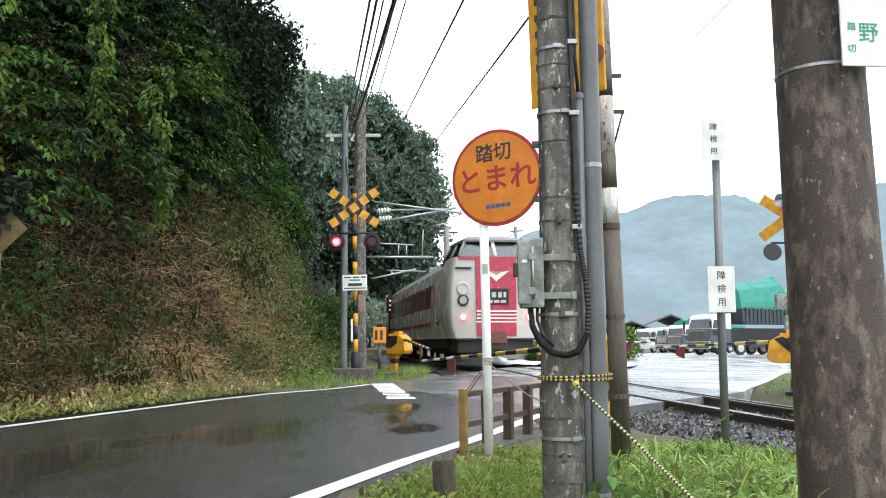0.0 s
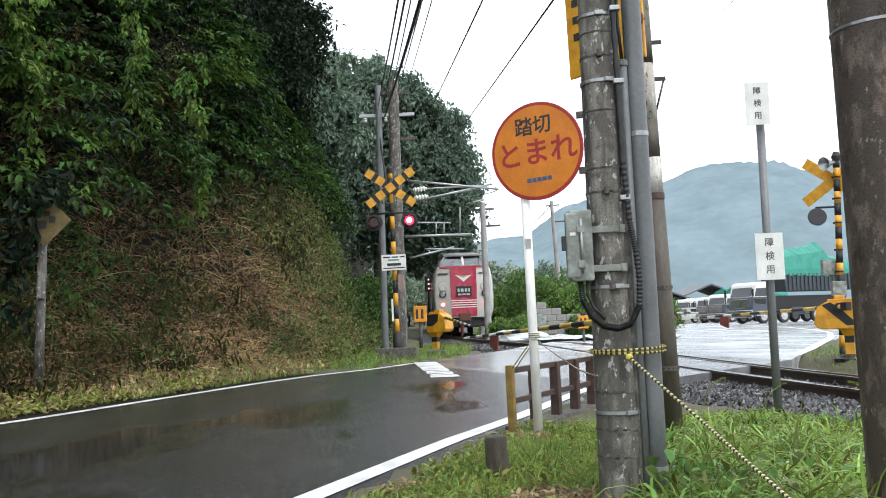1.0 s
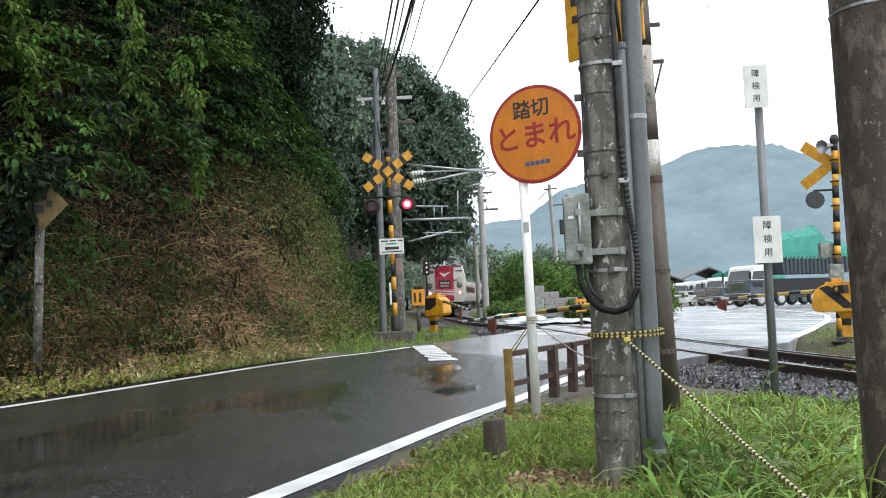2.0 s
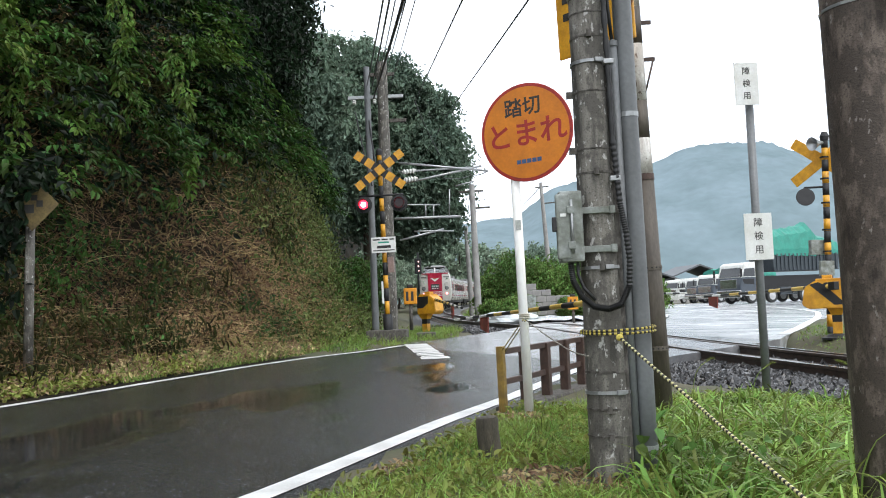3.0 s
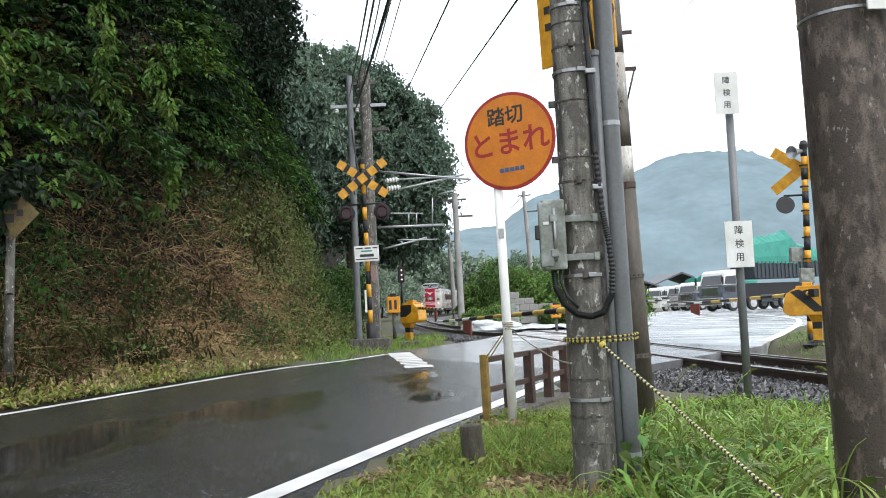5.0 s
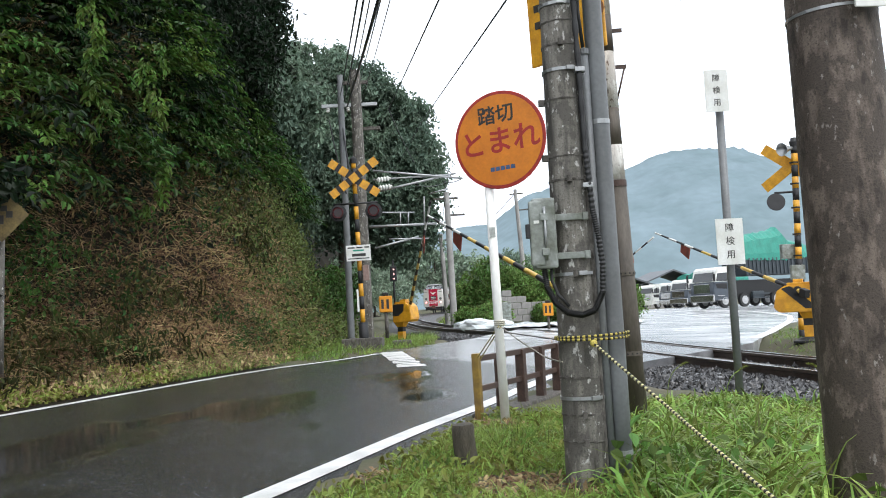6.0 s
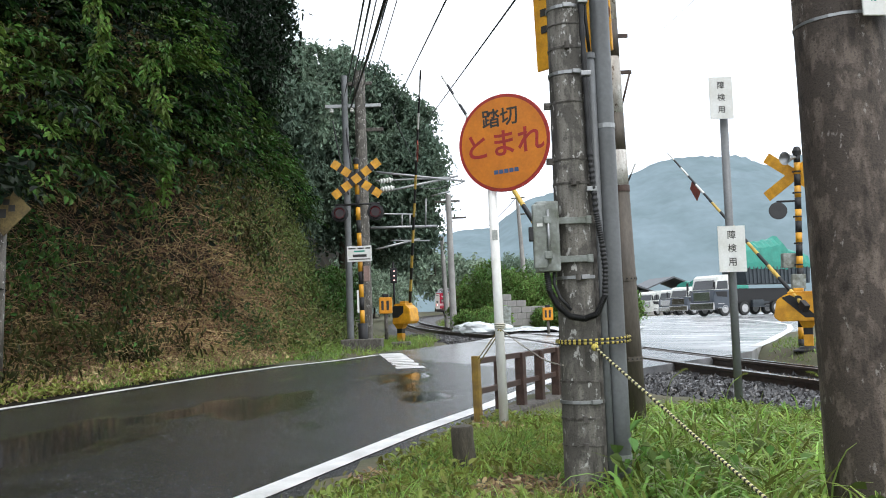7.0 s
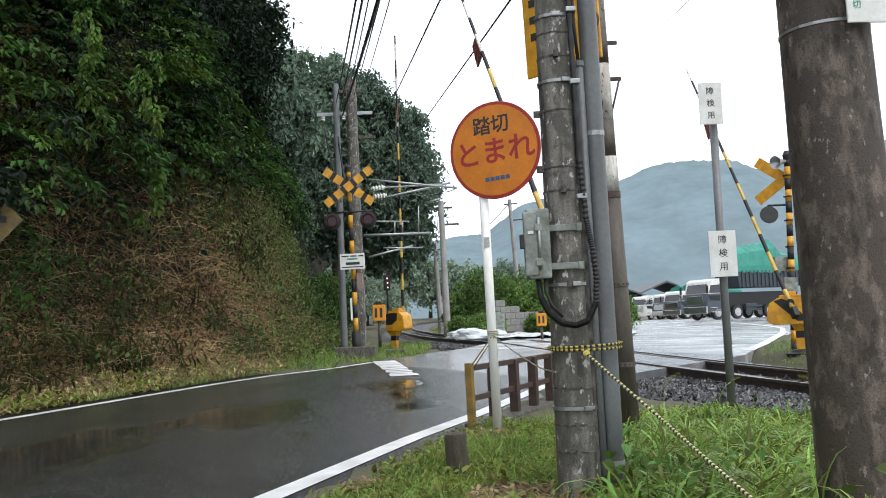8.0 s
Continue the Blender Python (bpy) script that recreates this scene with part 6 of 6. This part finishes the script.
def far_signal():
    p = Vector((-2.395, 46.000, 2.987))
    t = thing("railway_signal", "black railway signal with red lights beside the track", "railway signal", pose(p.x, p.y, 0.6))
    part("mast", tube([(0, 0, 0), (0, 0, p.z + 0.2)], 0.05, 8), BLACK_PAINT, t)
    part("head", box((-0.17, -0.1, p.z - 0.9), (0.17, 0.1, p.z - 0.12), 0.04), BLACK_PAINT, t)
    for z in (-0.75, -0.52, -0.29):
        part("light", lathe([(0.001, 0), (0.04, 0), (0.034, 0.02), (0.001, 0.025)], 12), SIGNAL_PINK, t, "lit pinkish lamp", m=pose(0.03, -0.11, p.z + z, 90, 0, 0))


far_signal()


def block_wall():
    t = thing("retaining_wall", "stepped pale grey block retaining wall among bushes", "wall", kind="structure")
    me = None
    x0, y0 = 3.75, 43.0
    for c in range(5):
        top = 5 if c < 1 else (4 if c < 3 else 3)
        for r in range(top):
            if me is None:
                o = part("block", box((0, 0, 0), (0.44, 0.4, 0.29), 0.02), CONCRETE_PALE, t)
                me = o.data
            else:
                o = new("block", me)
                o.parent = t
            o.matrix_local = pose(x0 + c * 0.45 - 0.22 * (r % 2) - 0.9, y0, 0.38 + r * 0.30, 0, 0, random.uniform(-1, 1))


block_wall()


def sheet():
    bm = bmesh.new()
    n = 40
    g = [[None] * (n + 1) for _ in range(n + 1)]
    for i in range(n + 1):
        for j in range(n + 1):
            u, v = i / n, j / n
            x = 1.9 + 4.2 * u + 2.2 * v * u
            y = 28.5 + 9.0 * v
            z = land(x, y) + 0.05 + 0.10 * max(0, noise.noise(Vector((x * 1.6, y * 1.1, 0)))) + 0.05 * max(0, noise.noise(Vector((x * 4, y * 3, 4))))
            g[i][j] = bm.verts.new((x, y, z))
    for i in range(n):
        for j in range(n):
            bm.faces.new((g[i][j], g[i + 1][j], g[i + 1][j + 1], g[i][j + 1]))
    tagged(part("plastic_sheet", bm, mat("pale_sheet", (0.62, 0.66, 0.66), 0.25, vary=0.1, scale=2, fine=20, bump=0.2, col2=(0.5, 0.54, 0.55)), smooth=True), "pale wet plastic sheet spread on the ground", "plastic sheet")
    for x, y, s in ((1.2, 30.5, 1.0), (1.9, 31.5, 0.8), (0.9, 32.5, 0.9)):
        bm = bmesh.new()
        bmesh.ops.create_icosphere(bm, subdivisions=3, radius=0.5 * s)
        for v in bm.verts:
            v.co = Vector((v.co.x * 1.3, v.co.y, v.co.z * 0.5)) * (1 + 0.35 * noise.noise(v.co * 3 + Vector((x, y, 0))))
        tagged(part("sheeted_mound", bm, MATS["pale_sheet"], m=pose(x, y, land(x, y) + 0.1)), "small heap covered with pale plastic sheeting", "heap", group="covered heaps")
    p = Vector((2.3, 34, land(2.3, 34)))
    tagged(part("utility_box", box((-0.25, -0.2, 0), (0.25, 0.2, 0.9), 0.03), BOX_GREY, m=Matrix.Translation(p)), "grey metal utility box beside the line", "utility box")


sheet()

# ---------------------------------------------------------------- bushes and trees beyond the crossing
tree("bush", 2.6, 46, 0.2, 3.2, [(0, 0, 2.2, 1.5), (1.6, 0.5, 1.7, 1.5), (-1.1, 0, 1.4, 1.1), (2.6, 0, 1.3, 1.2)], 0.16, LEAF_BUSH, "leafy green bush beside the railway", per=36, n=150, trunk_r=0.08)
tree("bush", 7.0, 55, 0.0, 3.0, [(0, 0, 2.3, 1.6), (2.0, 0.5, 1.8, 1.5), (-2.0, 0, 1.9, 1.5), (3.6, 0, 1.2, 1.3)], 0.18, LEAF_BUSH, "leafy green bush behind the block wall", per=36, n=150, trunk_r=0.08)
tree("bush", 5.6, 43, 0.0, 1.6, [(0, 0, 0.9, 0.7), (1.0, 0.3, 0.7, 0.7), (-0.9, 0, 0.7, 0.5)], 0.13, LEAF_BUSH, "low leafy green bush before the block wall", per=36, n=120, trunk_r=0.05)
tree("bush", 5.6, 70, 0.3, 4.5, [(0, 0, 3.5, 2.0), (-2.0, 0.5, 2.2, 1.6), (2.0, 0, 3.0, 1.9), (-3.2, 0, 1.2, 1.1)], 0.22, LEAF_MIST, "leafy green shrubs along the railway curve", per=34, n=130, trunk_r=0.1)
tree("bush", 1.8, 36.5, 0.2, 1.2, [(0, 0, 0.5, 0.6), (-0.7, 1.5, 0.5, 0.6), (0.4, 2, 0.6, 0.7)], 0.12, LEAF_BUSH, "low weeds beside the curving track", per=30, n=90, trunk_r=0.03)
tree("bush", -4.6, 33, 0.4, 2.4, [(0, 0, 1.3, 1.1), (0.3, 2.5, 1.5, 1.2), (-0.3, 5, 1.7, 1.3), (0.1, -2, 1.0, 0.9)], 0.15, LEAF, "dense scrub along the foot of the bank", per=36, n=130, trunk_r=0.05)
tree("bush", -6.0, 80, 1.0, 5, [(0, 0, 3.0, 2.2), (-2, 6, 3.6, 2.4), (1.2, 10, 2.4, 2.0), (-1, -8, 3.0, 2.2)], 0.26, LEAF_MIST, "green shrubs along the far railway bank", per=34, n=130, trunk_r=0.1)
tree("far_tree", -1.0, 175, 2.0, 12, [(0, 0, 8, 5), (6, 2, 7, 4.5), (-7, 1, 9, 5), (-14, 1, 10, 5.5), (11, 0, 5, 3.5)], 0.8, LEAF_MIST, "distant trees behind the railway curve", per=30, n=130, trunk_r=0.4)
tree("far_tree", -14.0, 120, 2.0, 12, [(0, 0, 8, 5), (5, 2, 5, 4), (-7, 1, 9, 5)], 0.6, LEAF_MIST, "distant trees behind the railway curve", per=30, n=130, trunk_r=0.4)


# ---------------------------------------------------------------- trucks and house across the crossing
TARP = mat("green_tarpaulin", (0.03, 0.27, 0.20), 0.55, vary=0.2, scale=2, fine=16, bump=0.3, col2=(0.02, 0.20, 0.15))
CAB_BLUE = mat("cab_dark_blue", (0.07, 0.085, 0.105), 0.35, vary=0.15, scale=3, bump=0.02)
STEELGREY = mat("truck_steel", (0.055, 0.068, 0.078), 0.5, metal=0.2, vary=0.25, scale=4, bump=0.1)
RIM = mat("wheel_rim", (0.5, 0.5, 0.5), 0.4, metal=0.2, vary=0.2, bump=0)
CHROME = mat("chrome", (0.6, 0.6, 0.6), 0.2, metal=1.0, vary=0.1, bump=0)


def wheel(t, x, y):
    tyre = part("tyre", lathe([(0.30, -0.14), (0.46, -0.14), (0.50, -0.09), (0.50, 0.09), (0.46, 0.14), (0.30, 0.14)], 20), BLACK, t, m=pose(x, y, 0.5, 90, 0, 0), smooth=True)
    prof = [(0.001, -0.175), (0.1, -0.175), (0.18, -0.15), (0.27, -0.165), (0.30, -0.145), (0.30, 0.145), (0.001, 0.145)]
    part("rim", lathe(prof if y > 0 else [(r, -z) for r, z in prof[::-1]], 18), RIM, tyre)


def truck(x, y, rz, dump, white, label, group, lift=0.0):
    """A lorry facing +x: cab, chassis, wheels, and a load body."""
    t = thing("truck", label, "truck", pose(x, y, land(x, y), 0, 0, rz), group=group)
    prof = [(0.0, 0.55), (2.0, 0.55), (2.05, 1.3), (1.9, 1.9), (1.65, 2.75), (1.4, 2.9), (0.0, 2.95)]
    cab = part("cab", prism(prof, -1.22, 1.22, 0.05), WHITE_PAINT if white else CAB_BLUE, t, "truck cab")
    part("cab_upper", prism([(0.02, 1.85), (1.93, 1.85), (1.66, 2.76), (1.4, 2.93), (0.02, 2.98)], -1.24, 1.24, 0.03), WHITE_PAINT, t, "white upper cab")
    part("windscreen", prism([(-1.05, 0), (1.05, 0), (0.98, 0.66), (-0.98, 0.66)], -0.012, 0.012), GLASS_DARK, t, m=pose(1.935, 0, 1.93, 0, -17, 0) @ pose(0, 0, 0, 0, 0, 90))
    for s in (-1, 1):
        part("side_window", prism([(0.70, 1.92), (1.78, 1.92), (1.62, 2.48), (0.70, 2.52)], s * 1.243 - 0.006, s * 1.243 + 0.006), GLASS_DARK, t)
        part("lower_window", prism([(0.8, 1.35), (1.7, 1.42), (1.85, 1.75), (0.8, 1.75)], s * 1.232 - 0.006, s * 1.232 + 0.006), BLACK_PAINT, t)
        m = part("mirror", box((2.05, s * 1.42 - 0.08, 1.9), (2.14, s * 1.42 + 0.08, 2.45), 0.03), BLACK_PAINT, t)
        part("mirror_arm", tube([(1.9, s * 1.2, 2.5), (2.1, s * 1.42, 2.5)], 0.02, 6), BLACK_PAINT, t)
        for z in (0.55, 0.85):
            part("step", box((1.15, s * 1.25 - 0.06, z), (1.75, s * 1.25 + 0.06, z + 0.05)), CHROME, t)
        part("headlight", box((2.0, s * 0.95 - 0.2, 0.75), (2.1, s * 0.95 + 0.2, 0.95), 0.02), T_HEAD, t)
    part("grille", box((2.0, -0.85, 1.1), (2.08, 0.85, 1.75), 0.02), CHROME, t)
    part("bumper", box((1.95, -1.22, 0.45), (2.12, 1.22, 0.98), 0.04), WHITE_PAINT if white else CHROME, t)
    part("chassis", box((-7.1, -0.9, 0.75), (1.8, 0.9, 1.45 + lift * 0.6), 0.02), BLACK_PAINT, t)
    for wx in (1.0, -0.85 if dump else -3.6, -3.9 if dump else -4.8, -5.1 if dump else -4.8):
        for s in (-1, 1):
            wheel(t, wx, s * 1.06)
    for s in (-1, 1):
        part("side_guard", box((-3.2, s * 1.18 - 0.03, 0.55), (-1.6, s * 1.18 + 0.03, 0.65)), STEELGREY, t)
        part("side_guard", box((-3.2, s * 1.18 - 0.03, 0.85), (-1.6, s * 1.18 + 0.03, 0.95)), STEELGREY, t)
        part("fuel_tank", box((-2.8, s * 0.85 - 0.28, 0.6), (-1.7, s * 0.85 + 0.28, 1.1), 0.08), STEELGREY, t)
    if dump:
        part("load_body", prism([(-7.4, 1.45 + lift), (-1.15, 1.45 + lift), (-1.0, 2.75 + lift), (-7.5, 2.75 + lift)], -1.2, 1.2, 0.02), STEELGREY, t, "ribbed steel tipper body")
        for k in range(16):
            for s in (-1, 1):
                part("rib", box((-7.2 + 0.38 * k, s * 1.235 - 0.04, 1.5 + lift), (-7.08 + 0.38 * k, s * 1.235 + 0.04, 2.70 + lift), 0.015), STEELGREY, t)
        bm = bmesh.new()
        rows = []
        for i in range(25):
            x_ = -7.55 + 6.6 * i / 24
            ridge = 3.6 + float(np.interp(i, [0, 7, 9, 11, 24], [0.2, 0.75, 1.5, 1.3, 0.75])) * (1.0 if lift else 0.4) - 0.08 * abs(math.sin(i * 1.4))
            row = []
            for yy, f in ((-1.27, -0.12), (-1.25, 0.15), (-1.0, 0.72), (-0.4, 0.95), (0, 1.0), (0.4, 0.95), (1.0, 0.72), (1.25, 0.15), (1.27, -0.12)):
                row.append(bm.verts.new((x_, yy, 2.75 + lift + (ridge - 2.75) * f + 0.05 * math.sin(i * 2.1 + yy * 3))))
            rows.append(row)
        for a, b in zip(rows, rows[1:]):
            for k in range(8):
                bm.faces.new((a[k], b[k], b[k + 1], a[k + 1]))
        bm.faces.new(rows[0]), bm.faces.new(rows[-1][::-1])
        part("tarpaulin", bm, TARP, t, "green tarpaulin over the load")
    else:
        part("load_body", box((-6.0, -1.2, 1.1), (-0.15, 1.2, 3.1), 0.04), WHITE_PAINT if white else STEELGREY, t, "box load body")
    return t


truck(20.6, 66.4, 205, True, False, "dark tipper truck with green tarpaulin over its load", "parked trucks", 0.8)
truck(26.4, 96.0, 212, True, False, "dark blue tipper truck parked in a row", "parked trucks")
truck(27.6, 106.0, 212, True, False, "dark blue tipper truck parked in a row", "parked trucks")
truck(26.8, 114.0, 215, False, True, "white box truck parked in a row", "parked trucks")


def house(x, y, rz, w, d, h, label):
    t = thing("house", label, "house", pose(x, y, -0.2, 0, 0, rz))
    part("wall", box((-w / 2, -d / 2, 0), (w / 2, d / 2, h), 0.02), CONCRETE_PALE, t)
    bm = prism([(-w / 2 - 0.6, h - 0.1), (0, h + w * 0.2), (w / 2 + 0.6, h - 0.1), (w / 2 + 0.6, h + 0.1), (0, h + w * 0.2 + 0.25), (-w / 2 - 0.6, h + 0.1)], -d / 2 - 0.5, d / 2 + 0.5)
    part("roof", bm, mat("roof_tiles", (0.12, 0.13, 0.14), 0.6, vary=0.2, scale=3, fine=20, bump=0.3), t, "grey tiled roof")
    for k in (-1, 0, 1):
        wn_ = part("window", box((k * w * 0.28 - 0.8, -d / 2 - 0.03, h * 0.5), (k * w * 0.28 + 0.8, -d / 2 + 0.02, h * 0.5 + 1.2), 0.01), WHITE_PAINT, t)
        part("pane", box((k * w * 0.28 - 0.7, -d / 2 - 0.04, h * 0.5 + 0.1), (k * w * 0.28 + 0.7, -d / 2 - 0.02, h * 0.5 + 1.1)), GLASS_DARK, wn_)


house(34.0, 140, 10, 9.5, 8, 3.9, "pale house with grey tiled gable roof in distance")
house(28.2, 138, 5, 7, 7, 3.4, "small pale house with grey roof in distance")


# ---------------------------------------------------------------- grass by the camera
def near_grass():
    b, d, ln, wd = [], [], [], []
    for _ in range(1500):
        cx, cy = rng.uniform(0.75, 3.4), rng.uniform(3.1, 8.2)
        f = 0.5 + 0.5 * noise.noise(Vector((cx * 1.5, cy * 1.5, 0)))
        k = float(np.interp(cy, [3.0, 5.5, 7.5], [1.0, 0.85, 0.35])) * rng.uniform(0.6, 1.25)
        for _ in range(15):
            x, y = cx + rng.normal(0, .035), cy + rng.normal(0, .035)
            if x > track_x(y) - 2.25 or (x < 1.2 and y > 6.0):
                continue
            b.append((x, y, shoulder(x, y))), d.append(((x - cx) * 10 + rng.normal(0, .25), (y - cy) * 10 + rng.normal(0, .25), 1))
            ln.append((0.17 + 0.34 * f) * k * rng.uniform(0.6, 1.2)), wd.append(rng.uniform(0.012, 0.032))
    tagged(new("tall_grass", blade_mesh("tall_grass", np.array(b), np.array(d), np.array(ln), np.array(wd), GRASS, bend=2.3, segs=5)), "lush bright green grass around the poles", "grass", kind="stuff")
    # foxtail stems with furry heads
    for x, y, h, lean in ((2.45, 5.6, 0.50, 0.16), (2.62, 5.9, 0.46, 0.18), (2.75, 6.4, 0.44, -0.14), (2.1, 6.9, 0.40, 0.12), (1.78, 7.4, 0.42, 0.12)):
        t = thing("foxtail", "slender green foxtail grass with a furry seed head", "grass", pose(x, y, shoulder(x, y)), group="foxtails by the rails")
        arc = [(lean * f ** 3, 0.02 * f, h * (f - 0.16 * f ** 4)) for f in np.linspace(0, 1, 9)]
        part("stem", tube(arc, 0.0028, 5), GRASS, t)
        e, g = Vector(arc[-1]), (Vector(arc[-1]) - Vector(arc[-3])).normalized()
        n = 170
        u = rng.uniform(0, 1, n)
        c = np.array([tuple(e + g * 0.085 * a - Vector((0, 0, 0.03 * a * a))) for a in u])
        dr = rng.normal(0, 1, (n, 3)) + np.array(g) * 1.2
        hd = new("seed_head", blade_mesh("seed_head", c, dr, np.full(n, 0.018), np.full(n, 0.003), WEED, bend=0.0, segs=1))
        hd.parent = t
    b, d, ln, wd, lp, lo, dp, do = [], [], [], [], [], [], [], []
    for _ in range(22000):
        y = rng.uniform(3.0, 8.6)
        lo_x = line_x(LINE_R, y) + 0.42
        x = rng.uniform(lo_x, lo_x + 2.0)
        if x > 1.3 or y > 7.6 and x > 0.55:
            continue
        z = shoulder(x, y)
        f = noise.noise(Vector((x * 1.3 + 4, y * 1.3, 0)))
        edge = min(1.0, (x - lo_x) / 0.35)
        if f > -0.30:
            b.append((x, y, z)), d.append((rng.normal(0, .5), rng.normal(0, .5), 1)), ln.append((0.07 + 0.12 * (f + 0.35)) * (0.4 + 0.6 * edge) * rng.uniform(0.6, 1.4)), wd.append(rng.uniform(0.004, 0.010))
            if rng.random() < 0.25:
                lp.append((x, y, z + rng.uniform(0.01, 0.07))), lo.append((0, 0, 1.5))
        elif rng.random() < 0.5:
            dp.append((x, y, z + 0.01)), do.append((0, 0, 2))
    tagged(new("roadside_grass", blade_mesh("roadside_grass", np.array(b), np.array(d), np.array(ln), np.array(wd), GRASS, bend=1.0, segs=3)), "short green grass round the wooden stub", "grass", kind="stuff")
    tagged(new("roadside_weeds", leaf_mesh("roadside_weeds", np.array(lp), np.array(lo), 0.05, WEED, droop=0, jitter=0.5)), "small broad-leaved weeds in the grass", "weeds", kind="stuff")
    tagged(new("leaf_litter", leaf_mesh("leaf_litter", np.array(dp), np.array(do), 0.045, LITTER, droop=0, jitter=0.4)), "brown leaf litter on bare soil", "leaves", kind="stuff")
    # broad leaves at the pole's foot and weeds by the far rails
    lp, lo = [], []
    for cx, cy, r, n in ((1.2, 4.1, 0.25, 24), (1.9, 3.3, 0.3, 40), (0.9, 4.3, 0.12, 14)):
        for _ in range(n):
            x, y = cx + rng.normal(0, r * .6), cy + rng.normal(0, r * .6)
            lp.append((x, y, shoulder(x, y) + rng.uniform(0.12, 0.3))), lo.append((0, -0.5, 1.5))
    tagged(new("broad_leaves", leaf_mesh("broad_leaves", np.array(lp), np.array(lo), 0.07, LEAF_BUSH, droop=0.3, aspect=0.8, jitter=0.5)), "large soft green leaves in the grass", "weeds", kind="stuff")
    # weeds round the signal's plinth
    b, d, ln = [], [], []
    for _ in range(9000):
        x, y = rng.uniform(-3.2, -0.2), rng.uniform(17.0, 26.0)
        if x > line_x(ROAD_L, y) - 0.08 and y < 22.8 or x > track_x(y) - 1.9 or noise.noise(Vector((x * 1.4, y * 1.4, 7))) < -0.22:
            continue
        b.append((x, y, shoulder(x, y) - 0.01)), d.append((rng.normal(0, .4), rng.normal(0, .4), 1)), ln.append(rng.uniform(0.06, 0.26))
    tagged(new("plinth_grass", blade_mesh("plinth_grass", np.array(b), np.array(d), np.array(ln), rng.uniform(0.008, 0.02, len(b)), GRASS, bend=0.9)), "weedy grass round the signal plinth", "grass", kind="stuff")
    # long grass along the line beyond the crossing
    b, d, ln = [], [], []
    for _ in range(14000):
        y = 26 + 44 * rng.random() ** 1.5
        x = track_x(y) + rng.uniform(1.9, 4.6)
        if x > line_x([(2.2, 26), (2.2, 34), (3.2, 44), (6, 70)], y):
            continue
        b.append((x, y, shoulder(x, y) - 0.02)), d.append((rng.normal(0, .4), rng.normal(0, .4), 1)), ln.append(rng.uniform(0.12, 0.5))
    tagged(new("lineside_grass", blade_mesh("lineside_grass", np.array(b), np.array(d), np.array(ln), rng.uniform(0.012, 0.03, len(b)), GRASS, bend=0.9)), "long green grass along the curving track", "grass", kind="stuff")
    b, d, ln = [], [], []
    for _ in range(5000):
        x, y = rng.uniform(5.2, 9.5), rng.uniform(13.0, 21)
        if x - track_x(y) < 2.2 or x > line_x(YARD_R, max(y, 16)) + 3 or (y > 16 and x < line_x(YARD_R, y) + 0.2) or (y < 16 and x < line_x(ROAD_R, y) + 0.2):
            continue
        b.append((x, y, shoulder(x, y) - 0.01)), d.append((rng.normal(0, .4), rng.normal(0, .4), 1)), ln.append(rng.uniform(0.04, 0.14))
    tagged(new("far_side_grass", blade_mesh("far_side_grass", np.array(b), np.array(d), np.array(ln), rng.uniform(0.008, 0.016, len(b)), GRASS, bend=0.9)), "thin grass round the far barrier", "grass", kind="stuff")


near_grass()


# ---------------------------------------------------------------- what moves
def motions():
    # the train recedes along the curve
    for k, car in enumerate(train):
        rows = []
        t = 0.0
        while t < 8.01:
            y_front = float(np.interp(t, [0, 0.5, 1.0, 1.5, 3.0, 4.5, 6.0, 7.0, 8.0], [27.0, 34.3, 43.0, 52.0, 79.0, 104.0, 125.5, 138.5, 151.0]))
            s = arc_at(y_front) + k * 21.3
            a, _, _ = on_track(s + 3.0)
            b, _, _ = on_track(s + 17.0)
            hd = math.degrees(math.atan2(-(b.x - a.x), b.y - a.y))
            up = math.degrees(math.atan2(b.z - a.z, (b - a).length))
            m = pose(a.x, a.y, a.z, up, 0, hd) @ Matrix.Translation((0, -3.0, 0))
            rows.append((t, m))
            t += 0.25
        walk(car, rows)
    # the booms rise once the train has passed
    LIFT = (
        ((0, -2), (4.8, -2), (5.1, 0), (5.8, 10), (6.0, 15), (6.5, 28), (7.0, 42), (7.5, 61), (8.0, 82)),
        ((0, -2), (4.8, -2), (5.1, 0), (5.8, 11), (6.0, 15), (6.5, 26), (7.0, 36.5), (7.5, 45.5), (8.0, 53)),
        ((0, -1), (4.9, -1), (5.3, 1), (5.8, 11), (6.0, 15), (6.5, 25), (7.0, 35), (7.5, 46), (8.0, 57)),
        ((0, -1), (4.9, -1), (5.3, 1), (5.8, 9), (6.0, 13), (6.5, 23), (7.0, 35), (7.5, 46), (8.0, 57)),
    )
    for boom, rows, w in zip(BOOMS, LIFT, SWING):
        walk(boom, [(t, pose(-0.02, 0.26, 0.92, 0, 0, -w) @ pose(0, 0, 0, 0, -a, 0)) for t, a in rows])
    # the twin lamps flash by turns, then go dark
    swaps = (0.55, 1.15, 1.75, 2.4, 3.05, 3.65, 4.25, 4.57)
    for side, lens in enumerate(LENSES):
        lit = side == 0
        rows = [(0.0, 0 if lit else 180)]
        turn = rows[0][1]
        for k, t in enumerate(swaps):
            on = (k % 2 == 0) == (side == 1) if k < len(swaps) - 1 else False
            if on != lit:
                for j in range(4):
                    rows.append((t - 0.05 + j / 30, turn + 60 * j))
                turn += 180
                lit = on
        rows.append((8.0, turn))
        walk(lens, [(t, pose(0, 0, 0.03, a, 0, 0)) for t, a in rows])

motions()
